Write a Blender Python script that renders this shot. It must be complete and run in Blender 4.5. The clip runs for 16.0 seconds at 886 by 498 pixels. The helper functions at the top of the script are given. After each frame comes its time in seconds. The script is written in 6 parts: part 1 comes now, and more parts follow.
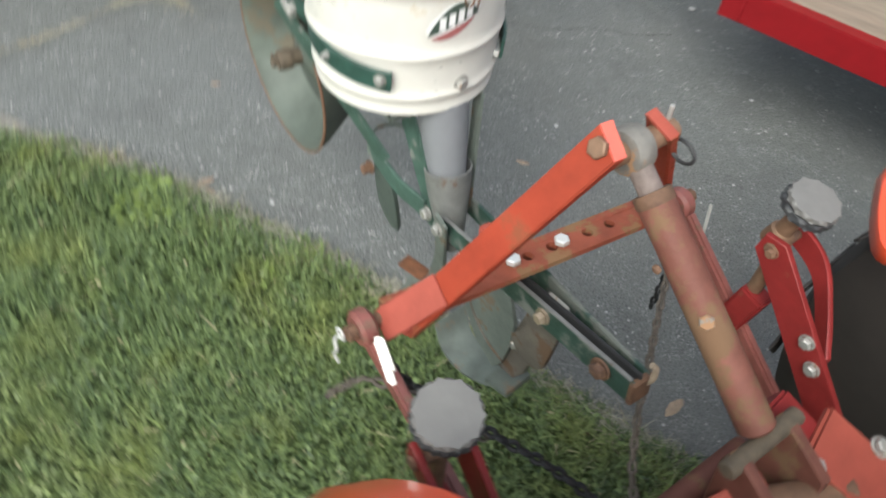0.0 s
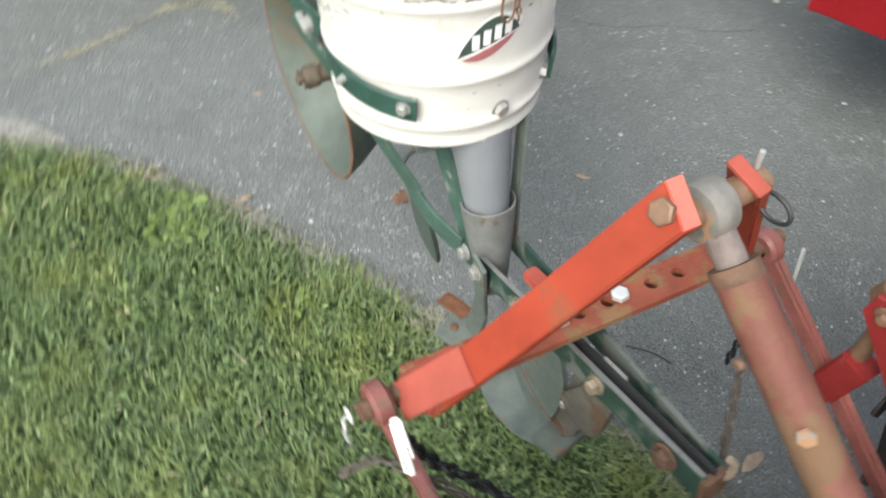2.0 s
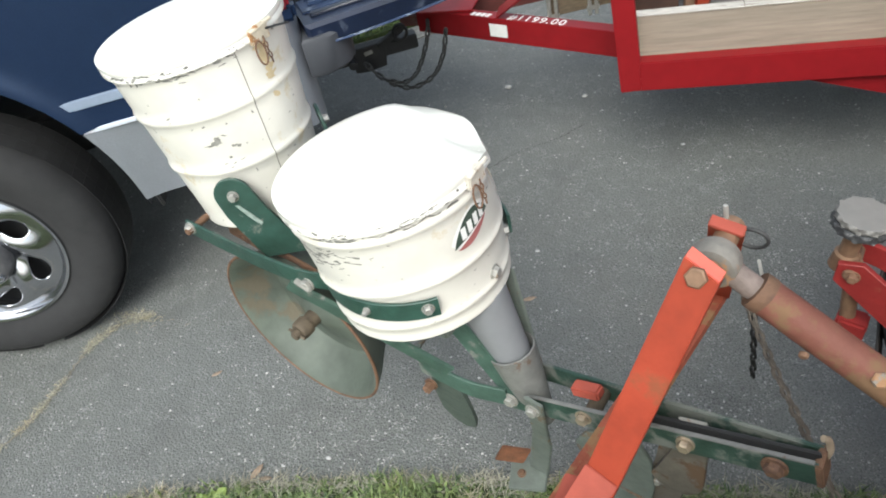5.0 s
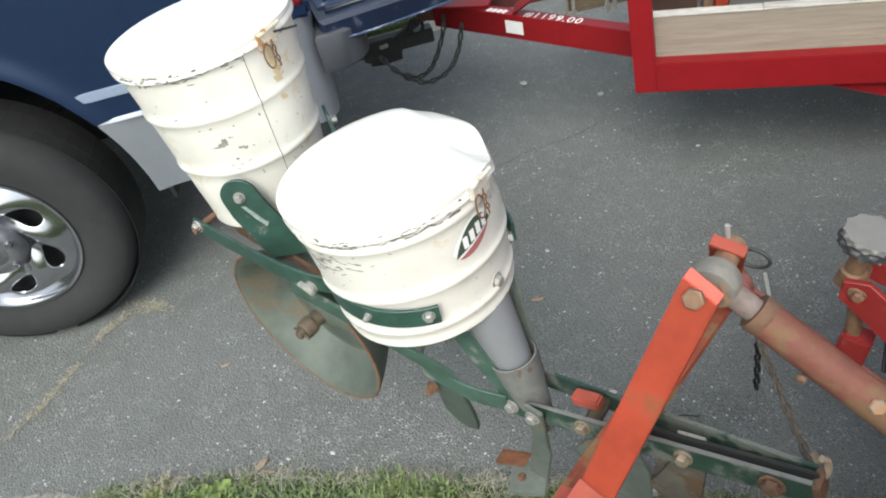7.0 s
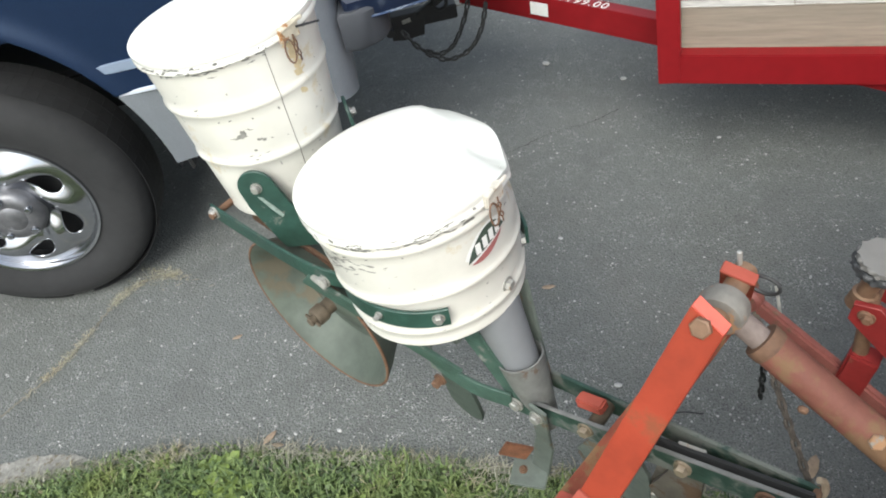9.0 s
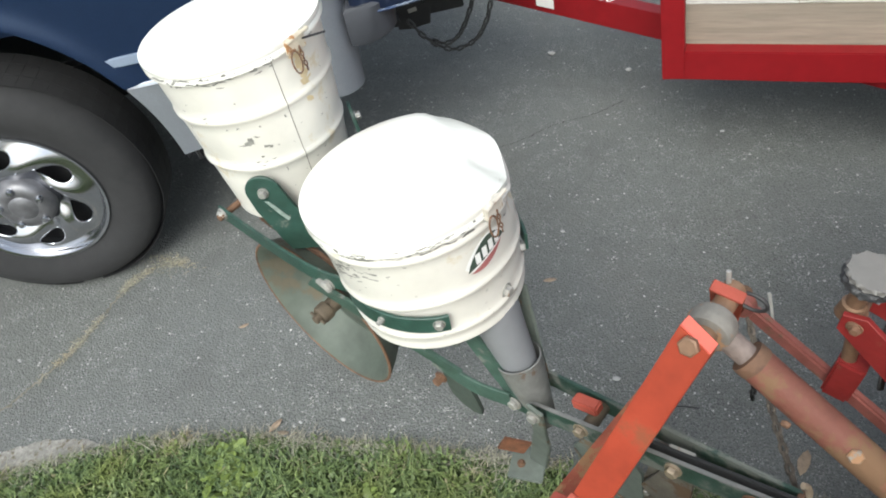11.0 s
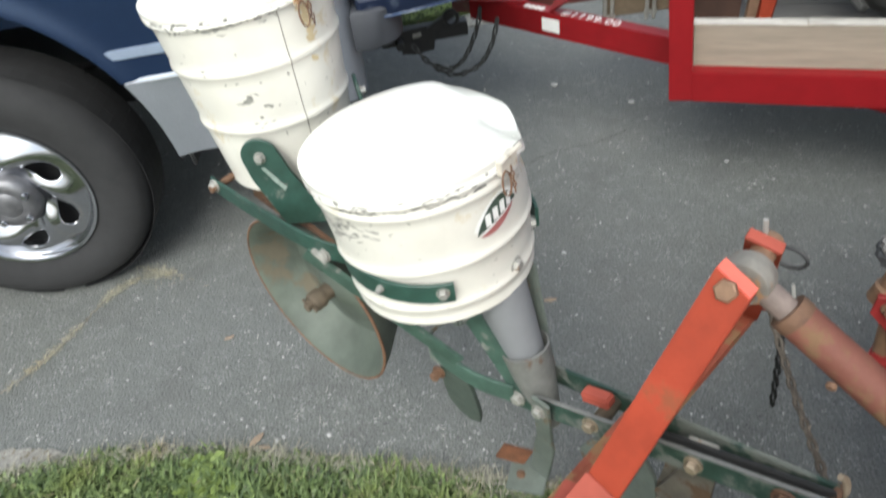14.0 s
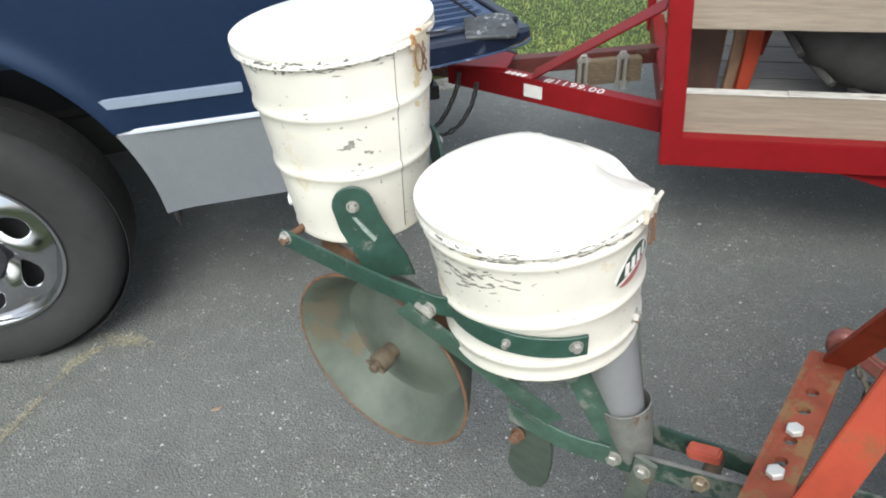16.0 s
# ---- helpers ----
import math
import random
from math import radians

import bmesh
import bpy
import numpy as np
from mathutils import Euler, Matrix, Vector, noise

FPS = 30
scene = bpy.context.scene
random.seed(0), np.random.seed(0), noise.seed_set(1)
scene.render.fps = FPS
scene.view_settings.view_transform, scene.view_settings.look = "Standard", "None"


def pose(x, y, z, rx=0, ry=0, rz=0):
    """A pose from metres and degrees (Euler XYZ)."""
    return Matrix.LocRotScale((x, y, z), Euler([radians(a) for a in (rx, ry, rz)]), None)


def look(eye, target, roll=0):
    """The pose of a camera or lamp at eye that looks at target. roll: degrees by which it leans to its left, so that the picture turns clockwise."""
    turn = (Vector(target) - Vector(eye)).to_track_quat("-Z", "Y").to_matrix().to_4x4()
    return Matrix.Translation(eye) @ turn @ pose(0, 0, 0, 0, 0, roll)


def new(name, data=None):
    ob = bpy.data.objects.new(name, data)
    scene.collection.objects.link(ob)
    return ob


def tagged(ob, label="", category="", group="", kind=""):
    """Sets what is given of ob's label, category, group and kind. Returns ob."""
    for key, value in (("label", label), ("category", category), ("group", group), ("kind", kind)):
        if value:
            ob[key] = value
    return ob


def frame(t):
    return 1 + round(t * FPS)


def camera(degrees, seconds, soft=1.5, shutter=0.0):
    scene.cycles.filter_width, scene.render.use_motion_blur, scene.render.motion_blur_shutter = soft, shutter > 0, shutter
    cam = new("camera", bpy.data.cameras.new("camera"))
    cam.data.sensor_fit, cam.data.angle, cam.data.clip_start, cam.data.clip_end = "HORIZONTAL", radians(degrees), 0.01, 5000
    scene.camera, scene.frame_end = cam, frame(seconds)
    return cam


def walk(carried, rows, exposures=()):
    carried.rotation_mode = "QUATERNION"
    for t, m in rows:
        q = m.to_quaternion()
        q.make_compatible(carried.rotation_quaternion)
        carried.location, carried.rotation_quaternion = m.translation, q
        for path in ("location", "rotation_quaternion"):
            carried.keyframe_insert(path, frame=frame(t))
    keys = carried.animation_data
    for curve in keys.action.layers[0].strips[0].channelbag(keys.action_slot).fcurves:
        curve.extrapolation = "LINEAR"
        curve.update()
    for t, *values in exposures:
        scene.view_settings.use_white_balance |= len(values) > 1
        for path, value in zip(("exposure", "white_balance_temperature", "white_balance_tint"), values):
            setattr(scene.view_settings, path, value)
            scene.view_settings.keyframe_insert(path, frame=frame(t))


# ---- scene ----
cam = camera(63.74, 16.0, soft=1.9, shutter=0.8)
ROWS = [
    (0.0, 0.533, 0.794, 1.386, 37.82, -6.47, 33.88),
    (0.5, 0.510, 0.894, 1.327, 31.23, -13.21, 43.60),
    (1.0, 0.503, 0.946, 1.322, 30.17, -14.60, 46.34),
    (1.5, 0.514, 0.956, 1.322, 31.80, -11.01, 45.00),
    (2.0, 0.488, 0.938, 1.322, 36.95, -2.56, 37.46),
    (2.5, 0.442, 0.870, 1.364, 41.59, 1.27, 25.68),
    (3.0, 0.404, 0.818, 1.395, 42.87, 4.44, 17.50),
    (3.5, 0.372, 0.802, 1.424, 45.67, 7.15, 13.92),
    (4.0, 0.388, 0.803, 1.429, 48.53, 11.08, 12.28),
    (4.2, 0.382, 0.794, 1.435, 49.04, 11.04, 11.84),
    (6.3, 0.394, 0.802, 1.433, 48.94, 10.45, 12.64),
    (6.5, 0.399, 0.800, 1.434, 49.52, 10.78, 13.46),
    (7.0, 0.399, 0.816, 1.450, 48.46, 10.65, 13.68),
    (7.5, 0.400, 0.820, 1.456, 47.53, 9.18, 14.45),
    (8.0, 0.397, 0.829, 1.470, 47.62, 9.21, 15.39),
    (8.5, 0.399, 0.838, 1.480, 46.98, 9.63, 15.65),
    (9.0, 0.400, 0.845, 1.490, 46.19, 9.51, 16.26),
    (11.5, 0.412, 0.861, 1.541, 44.32, 9.22, 17.44),
    (12.0, 0.414, 0.866, 1.539, 43.86, 8.37, 17.79),
    (12.5, 0.428, 0.854, 1.543, 43.67, 9.84, 18.34),
    (13.0, 0.432, 0.850, 1.541, 43.81, 8.36, 17.82),
    (13.5, 0.408, 0.829, 1.466, 46.56, 8.47, 17.84),
    (14.0, 0.383, 0.811, 1.406, 49.40, 7.37, 17.86),
    (14.5, 0.384, 0.819, 1.453, 54.09, 8.16, 17.35),
    (15.0, 0.387, 0.798, 1.453, 54.28, 7.70, 13.74),
    (15.3, 0.340, 0.774, 1.457, 55.44, 4.14, 12.59),
    (15.5, 0.261, 0.754, 1.459, 55.83, -1.18, 9.99),
    (15.6, 0.216, 0.745, 1.453, 56.90, -1.32, 7.76),
    (15.9, 0.107, 0.757, 1.391, 54.48, 2.33, 11.12),
    (16.0, 0.102, 0.758, 1.387, 54.32, 2.58, 11.36),
]
walk(cam, [(t, pose(x, y, z, rx, ry, rz)) for t, x, y, z, rx, ry, rz in ROWS],
     [(t, stops, 6350, 4) for t, stops in ((0.0, 0.68), (0.5, 0.74), (1.0, 0.86), (1.5, 0.83), (2.0, 0.93), (2.5, 0.90), (3.5, 0.99), (4.2, 0.79), (6.3, 0.61), (9.0, 0.58), (12.5, 0.55), (14.5, 0.58), (15.5, 0.58), (16.0, 0.57))])

# ---- light ----
world = bpy.data.worlds.new("world")
scene.world = world
world.use_nodes = True
wn = world.node_tree.nodes
sky = wn.new("ShaderNodeTexSky")
sky.sky_type, sky.sun_disc = "NISHITA", False
sky.sun_elevation, sky.sun_rotation = radians(48), radians(175)
sky.air_density, sky.dust_density, sky.ozone_density = 1.0, 4.0, 1.5
wn["Background"].inputs[1].default_value = 0.20
veil = wn.new("ShaderNodeHueSaturation")          # thin cloud greys the blue of the sky
veil.inputs["Saturation"].default_value = 0.5
world.node_tree.links.new(sky.outputs[0], veil.inputs["Color"])
world.node_tree.links.new(veil.outputs[0], wn["Background"].inputs[0])
sun = new("sun", bpy.data.lights.new("sun", "SUN"))
sun.data.energy, sun.data.angle, sun.data.color = 1.6, radians(38), (1.0, 0.98, 0.95)
sun.matrix_world = look((0.5, -4.1, 6.6), (0, 1.5, 0.4))

# ---- materials ----


def mat(name, color, rough=0.6, metal=0.0, noise_scale=30.0, vary=0.15, bump=0.0, bump_scale=120.0, spots=None, spot_scale=9.0, spot_cut=0.62,
        random_vary=0.0, coat=0.0, stretch=None):
    """A procedural surface: base colour with variation at two scales, wear spots of another colour, and fine relief."""
    m = bpy.data.materials.new(name)
    m.use_nodes = True
    nt = m.node_tree
    nd, ln = nt.nodes, nt.links
    b = nd["Principled BSDF"]
    b.inputs["Roughness"].default_value, b.inputs["Metallic"].default_value = rough, metal
    b.inputs["Coat Weight"].default_value = coat
    co = nd.new("ShaderNodeTexCoord")
    src = co.outputs["Object"]
    if stretch:
        mp = nd.new("ShaderNodeMapping")
        mp.inputs["Scale"].default_value = stretch
        ln.new(src, mp.inputs["Vector"])
        src = mp.outputs[0]

    def tex(scale, detail=6.0, rough_in=0.6):
        n = nd.new("ShaderNodeTexNoise")
        n.inputs["Scale"].default_value, n.inputs["Detail"].default_value, n.inputs["Roughness"].default_value = scale, detail, rough_in
        ln.new(src, n.inputs["Vector"])
        return n.outputs[0]

    def mix(fac, a, c, kind="MIX"):
        x = nd.new("ShaderNodeMix")
        x.data_type, x.blend_type = "RGBA", kind
        if hasattr(fac, "is_linked"):
            ln.new(fac, x.inputs[0])
        else:
            x.inputs[0].default_value = fac
        for sock, val in ((x.inputs[6], a), (x.inputs[7], c)):
            if hasattr(val, "is_linked"):
                ln.new(val, sock)
            else:
                sock.default_value = (*val, 1)
        return x.outputs[2]

    def ramp(fac, lo, hi):
        r = nd.new("ShaderNodeMapRange")
        r.inputs[1].default_value, r.inputs[2].default_value = lo, hi
        ln.new(fac, r.inputs[0])
        return r.outputs[0]

    dark = tuple(c * (1 - vary) for c in color)
    light = tuple(min(1, c * (1 + vary)) for c in color)
    col = mix(ramp(tex(noise_scale), 0.3, 0.7), dark, light)
    col = mix(ramp(tex(noise_scale * 0.13, 3.0), 0.35, 0.7), col, mix(0.5, col, tuple(c * (1 - 1.6 * vary) for c in color)))
    if random_vary:
        oi = nd.new("ShaderNodeObjectInfo")
        hv = nd.new("ShaderNodeHueSaturation")
        ln.new(ramp(oi.outputs["Random"], -0.0, 1.0), hv.inputs["Fac"])
        hv.inputs["Value"].default_value = 1 - random_vary
        ln.new(col, hv.inputs["Color"])
        col = hv.outputs[0]
    if spots:
        fac = ramp(tex(spot_scale, 8.0, 0.68), spot_cut, spot_cut + 0.05)
        col = mix(fac, col, spots)
        rr = nd.new("ShaderNodeMapRange")
        rr.inputs[3].default_value, rr.inputs[4].default_value = rough, min(0.95, rough + 0.3)
        ln.new(fac, rr.inputs[0])
        ln.new(rr.outputs[0], b.inputs["Roughness"])
    ln.new(col, b.inputs["Base Color"])
    if bump:
        bp = nd.new("ShaderNodeBump")
        bp.inputs["Strength"].default_value, bp.inputs["Distance"].default_value = bump, 0.004
        ln.new(tex(bump_scale), bp.inputs["Height"])
        ln.new(bp.outputs[0], b.inputs["Normal"])
    return m


M_CREAM = mat("cream_paint", (0.60, 0.58, 0.525), 0.35, noise_scale=14, vary=0.07, bump=0.1, bump_scale=40, spots=(0.54, 0.475, 0.35), spot_scale=9, spot_cut=0.60)
M_SEAM = mat("grimy_seam", (0.16, 0.145, 0.12), 0.7, noise_scale=60, vary=0.4)
M_LID = mat("lid_paint", (0.74, 0.725, 0.67), 0.22, noise_scale=10, vary=0.05, bump=0.15, bump_scale=18, spots=(0.25, 0.21, 0.16), spot_scale=20, spot_cut=0.74)
M_GREEN = mat("green_paint", (0.024, 0.062, 0.048), 0.45, noise_scale=40, vary=0.3, bump=0.2, spots=(0.13, 0.14, 0.12), spot_scale=22, spot_cut=0.60)
M_GREENWORN = mat("worn_green_iron", (0.118, 0.137, 0.119), 0.6, noise_scale=22, vary=0.3, bump=0.25, spots=(0.16, 0.12, 0.08), spot_scale=12, spot_cut=0.55)
M_GREENDULL = mat("dull_green_paint", (0.051, 0.096, 0.075), 0.55, noise_scale=30, vary=0.35, bump=0.25, spots=(0.17, 0.18, 0.16), spot_scale=16, spot_cut=0.57)
M_BEAM = mat("worn_beam_green", (0.030, 0.064, 0.050), 0.5, noise_scale=26, vary=0.35, bump=0.25, spots=(0.125, 0.135, 0.12), spot_scale=13, spot_cut=0.535)
M_RUST = mat("rusty_iron", (0.145, 0.078, 0.045), 0.8, noise_scale=50, vary=0.35, bump=0.4, spots=(0.09, 0.05, 0.035), spot_scale=30, spot_cut=0.55)
M_STEEL = mat("zinc_steel", (0.42, 0.41, 0.38), 0.5, 0.6, noise_scale=60, vary=0.2, bump=0.1, spots=(0.30, 0.20, 0.12), spot_scale=60, spot_cut=0.6)
M_GREYIRON = mat("grey_iron", (0.20, 0.20, 0.19), 0.55, 0.3, noise_scale=40, vary=0.25, bump=0.3, spots=(0.14, 0.10, 0.07), spot_scale=24, spot_cut=0.58)
M_TUBE = mat("grey_plastic_tube", (0.18, 0.185, 0.195), 0.5, noise_scale=20, vary=0.08)
M_ORANGE = mat("orange_paint", (0.285, 0.041, 0.018), 0.62, noise_scale=12, vary=0.3, bump=0.15, spots=(0.20, 0.058, 0.028), spot_scale=6, spot_cut=0.58)
M_ORANGEWORN = mat("worn_orange_paint", (0.24, 0.064, 0.036), 0.6, noise_scale=26, vary=0.25, bump=0.3, spots=(0.22, 0.12, 0.06), spot_scale=18, spot_cut=0.52)
M_RED = mat("implement_red_paint", (0.20, 0.021, 0.020), 0.45, noise_scale=30, vary=0.2, bump=0.15, spots=(0.20, 0.06, 0.04), spot_scale=24, spot_cut=0.64)
M_REDWORN = mat("faded_red_paint", (0.150, 0.058, 0.042), 0.6, noise_scale=20, vary=0.35, bump=0.3, spots=(0.145, 0.085, 0.048), spot_scale=12, spot_cut=0.53)
M_TRAILER = mat("trailer_red_paint", (0.195, 0.007, 0.010), 0.45, noise_scale=18, vary=0.1, bump=0.08, spots=(0.25, 0.05, 0.04), spot_scale=30, spot_cut=0.72)
# darker copy of the trailer's red, for the far beam and coupler
M_TONGUEDARK = mat("darker_trailer_red", (0.090, 0.022, 0.018), 0.5, noise_scale=14, vary=0.35, spots=(0.10, 0.07, 0.05), spot_scale=12, spot_cut=0.56)
M_WOOD = mat("pine_plank", (0.285, 0.236, 0.186), 0.75, noise_scale=9, vary=0.2, bump=0.3, bump_scale=30, stretch=(1.0, 14.0, 14.0), random_vary=0.12)
M_OLDWOOD = mat("weathered_board", (0.155, 0.115, 0.075), 0.8, noise_scale=9, vary=0.3, bump=0.3, stretch=(1.0, 14.0, 14.0))
M_BLEACHED = mat("bleached_wood", (0.47, 0.45, 0.415), 0.85, noise_scale=40, vary=0.3, spots=(0.22, 0.19, 0.16), spot_scale=26, spot_cut=0.58, stretch=(0.5, 3.0, 3.0))
M_SPLITSHADE = mat("split_and_gap_shade", (0.06, 0.05, 0.04), 0.9, noise_scale=60, vary=0.3)
M_DECK = mat("grey_deck_wood", (0.165, 0.158, 0.145), 0.85, noise_scale=9, vary=0.25, bump=0.3, stretch=(1.0, 14.0, 14.0))
M_RUBBER = mat("tyre_rubber", (0.019, 0.019, 0.020), 0.85, noise_scale=18, vary=0.25, bump=0.2, bump_scale=60)
M_TRACTORTYRE = mat("dusty_tyre_rubber", (0.024, 0.020, 0.018), 0.6, noise_scale=10, vary=0.3, bump=0.2, bump_scale=40)
M_CHROME = mat("chrome", (0.44, 0.45, 0.48), 0.15, 1.0, noise_scale=12, vary=0.05)
M_HUB = mat("dull_hub_metal", (0.16, 0.16, 0.17), 0.4, 0.6, noise_scale=30, vary=0.3)
M_BLUE = mat("dark_blue_car_paint", (0.0090, 0.0175, 0.044), 0.26, 0.0, noise_scale=200, vary=0.1, coat=0.0)
M_BLUE.node_tree.nodes["Principled BSDF"].inputs["Specular Tint"].default_value = (0.55, 0.72, 1.0, 1.0)      # reflections tinted blue in place of a bluer sky
M_BLUE.node_tree.nodes["Principled BSDF"].inputs["IOR"].default_value = 1.52
M_SILVER = mat("silver_car_paint", (0.27, 0.285, 0.32), 0.3, 0.5, noise_scale=200, vary=0.06, coat=0.5)
M_STRIPE = mat("pale_stripe_paint", (0.62, 0.66, 0.74), 0.3, 0.2, noise_scale=80, vary=0.05)
M_BLACK = mat("black_plastic", (0.022, 0.022, 0.023), 0.6, noise_scale=40, vary=0.2, bump=0.1)
M_GREYPLASTIC = mat("grey_bumper_plastic", (0.045, 0.048, 0.057), 0.6, noise_scale=40, vary=0.1, bump=0.1)
M_REDLENS = mat("red_lens", (0.17, 0.010, 0.018), 0.15, noise_scale=30, vary=0.1, coat=0.5)
M_WHITELENS = mat("clear_lens", (0.06, 0.06, 0.06), 0.3, noise_scale=30, vary=0.08)
M_KNOB = mat("grey_knob_plastic", (0.150, 0.145, 0.136), 0.6, noise_scale=35, vary=0.12, bump=0.15)
M_KNOBDARK = mat("dark_knob_edge", (0.035, 0.036, 0.038), 0.6, noise_scale=50, vary=0.3, bump=0.2, spots=(0.12, 0.12, 0.12), spot_scale=60, spot_cut=0.6)
# sky light on the leg's cut end, painted in as a brighter coral
M_LITEND = mat("sky_lit_orange", (0.58, 0.12, 0.085), 0.5, noise_scale=40, vary=0.1)
M_SAFETY = mat("dark_galvanised_chain", (0.085, 0.085, 0.085), 0.5, 0.4, noise_scale=80, vary=0.3)
M_LABELWHITE = mat("white_label", (0.72, 0.72, 0.70), 0.5, noise_scale=60, vary=0.06)
M_PLATE = mat("dusty_plate", (0.30, 0.30, 0.27), 0.5, noise_scale=40, vary=0.25)
M_PAINTWHITE = mat("white_marker_paint", (0.75, 0.75, 0.73), 0.6, noise_scale=50, vary=0.08)
M_BADGERED = mat("badge_red", (0.34, 0.12, 0.115), 0.45, noise_scale=60, vary=0.15)
M_BADGEDARK = mat("badge_dark_green", (0.050, 0.075, 0.058), 0.45, noise_scale=60, vary=0.15)
M_BLUECORD = mat("blue_cord", (0.05, 0.18, 0.55), 0.6, noise_scale=200, vary=0.2, bump=0.3, bump_scale=400)
M_GREENCORD = mat("green_cord", (0.05, 0.42, 0.22), 0.6, noise_scale=200, vary=0.2)
M_LEAFDRY = mat("dry_leaf", (0.35, 0.262, 0.185), 0.8, noise_scale=90, vary=0.3)
M_WHEEL = mat("worn_green_disc", (0.088, 0.105, 0.086), 0.62, 0.0, noise_scale=9, vary=0.4, bump=0.25, spots=(0.108, 0.095, 0.068), spot_scale=5, spot_cut=0.57)
M_HUBRUST = mat("dull_rust", (0.098, 0.075, 0.050), 0.8, noise_scale=50, vary=0.4, bump=0.4)
M_KNIFE = mat("dark_grey_green_iron", (0.085, 0.110, 0.094), 0.6, noise_scale=30, vary=0.35, bump=0.25)
M_SWORD = mat("brown_grey_iron", (0.135, 0.118, 0.098), 0.6, 0.2, noise_scale=30, vary=0.35, bump=0.3, spots=(0.12, 0.075, 0.045), spot_scale=18, spot_cut=0.54)
M_STREAK = mat("rubbed_green_paint", (0.30, 0.37, 0.33), 0.5, noise_scale=90, vary=0.4)
M_BOLT = mat("tarnished_bolt", (0.42, 0.34, 0.25), 0.5, 0.5, noise_scale=60, vary=0.3)
M_BOLTWHITE = mat("bright_zinc", (0.66, 0.66, 0.63), 0.42, 0.4, noise_scale=60, vary=0.08)
M_ORUST = mat("orange_rust_plate", (0.17, 0.068, 0.032), 0.8, noise_scale=50, vary=0.4, bump=0.4)
M_REDPINK = mat("sun_faded_red", (0.31, 0.068, 0.046), 0.6, noise_scale=20, vary=0.25, bump=0.2)
M_NECK = mat("scaled_pink_grey_iron", (0.190, 0.148, 0.130), 0.7, 0.1, noise_scale=40, vary=0.4, bump=0.5, spots=(0.10, 0.085, 0.075), spot_scale=30, spot_cut=0.55)
M_LINKRED = mat("pink_red_link_paint", (0.215, 0.072, 0.060), 0.45, noise_scale=26, vary=0.3, bump=0.3, spots=(0.13, 0.075, 0.05), spot_scale=16, spot_cut=0.57)
M_PINHEAD = mat("worn_pin_steel", (0.24, 0.145, 0.09), 0.55, 0.4, noise_scale=40, vary=0.3, bump=0.2)
M_BALL = mat("cast_ball_joint", (0.185, 0.172, 0.152), 0.65, 0.2, noise_scale=35, vary=0.35, bump=0.4, spots=(0.30, 0.17, 0.09), spot_scale=22, spot_cut=0.52)
M_HASP = mat("rusty_painted_hasp", (0.56, 0.50, 0.39), 0.7, noise_scale=70, vary=0.25, bump=0.5, spots=(0.30, 0.15, 0.06), spot_scale=48, spot_cut=0.54)
M_HASPPALE = mat("painted_hasp", (0.56, 0.52, 0.45), 0.6, noise_scale=70, vary=0.2, bump=0.5, spots=(0.27, 0.16, 0.08), spot_scale=44, spot_cut=0.57)
M_CHAIN = mat("chain_steel", (0.105, 0.088, 0.070), 0.7, 0.3, noise_scale=80, vary=0.4)
M_CABLE = mat("black_cable", (0.012, 0.012, 0.013), 0.55, noise_scale=60, vary=0.2)
M_FENDER = mat("orange_fender_paint", (0.68, 0.075, 0.024), 0.35, noise_scale=12, vary=0.06, coat=0.3)
M_STRIPEBLUE = mat("grey_blue_stripe", (0.24, 0.29, 0.38), 0.35, 0.2, noise_scale=80, vary=0.05)
M_BLUELINER = mat("blue_ribbed_liner", (0.026, 0.047, 0.105), 0.45, noise_scale=20, vary=0.4, spots=(0.24, 0.27, 0.32), spot_scale=26, spot_cut=0.585, stretch=(0.5, 1.6, 1.0))
M_GATE = mat("dark_gate_paint", (0.0085, 0.014, 0.034), 0.32, noise_scale=12, vary=0.3, spots=(0.03, 0.04, 0.065), spot_scale=22, spot_cut=0.60)
M_LATCH = mat("hammered_latch_metal", (0.075, 0.08, 0.085), 0.5, 0.4, noise_scale=30, vary=0.4, bump=0.8, bump_scale=45, spots=(0.30, 0.31, 0.33), spot_scale=28, spot_cut=0.58)
M_BLUEDARK = mat("dark_gate_frame", (0.012, 0.016, 0.03), 0.4, noise_scale=30, vary=0.3, spots=(0.3, 0.3, 0.3), spot_scale=40, spot_cut=0.68)
M_TYREGREY = mat("grey_dusty_rubber", (0.048, 0.048, 0.046), 0.8, noise_scale=14, vary=0.3)
M_DARKWOOD = mat("dark_brown_board", (0.06, 0.03, 0.02), 0.8, noise_scale=12, vary=0.3)
M_BROWNPOST = mat("brown_chute_half", (0.20, 0.12, 0.075), 0.7, noise_scale=14, vary=0.35)
M_GLASS = mat("tinted_glass", (0.01, 0.012, 0.014), 0.05, noise_scale=10, vary=0.1)
for m in (M_TRAILER, M_ORANGE, M_ORANGEWORN, M_REDWORN, M_REDPINK, M_RED):     # chalky old paint
    m.node_tree.nodes["Principled BSDF"].inputs["Specular IOR Level"].default_value = 0.25

# ---- mesh helpers ----


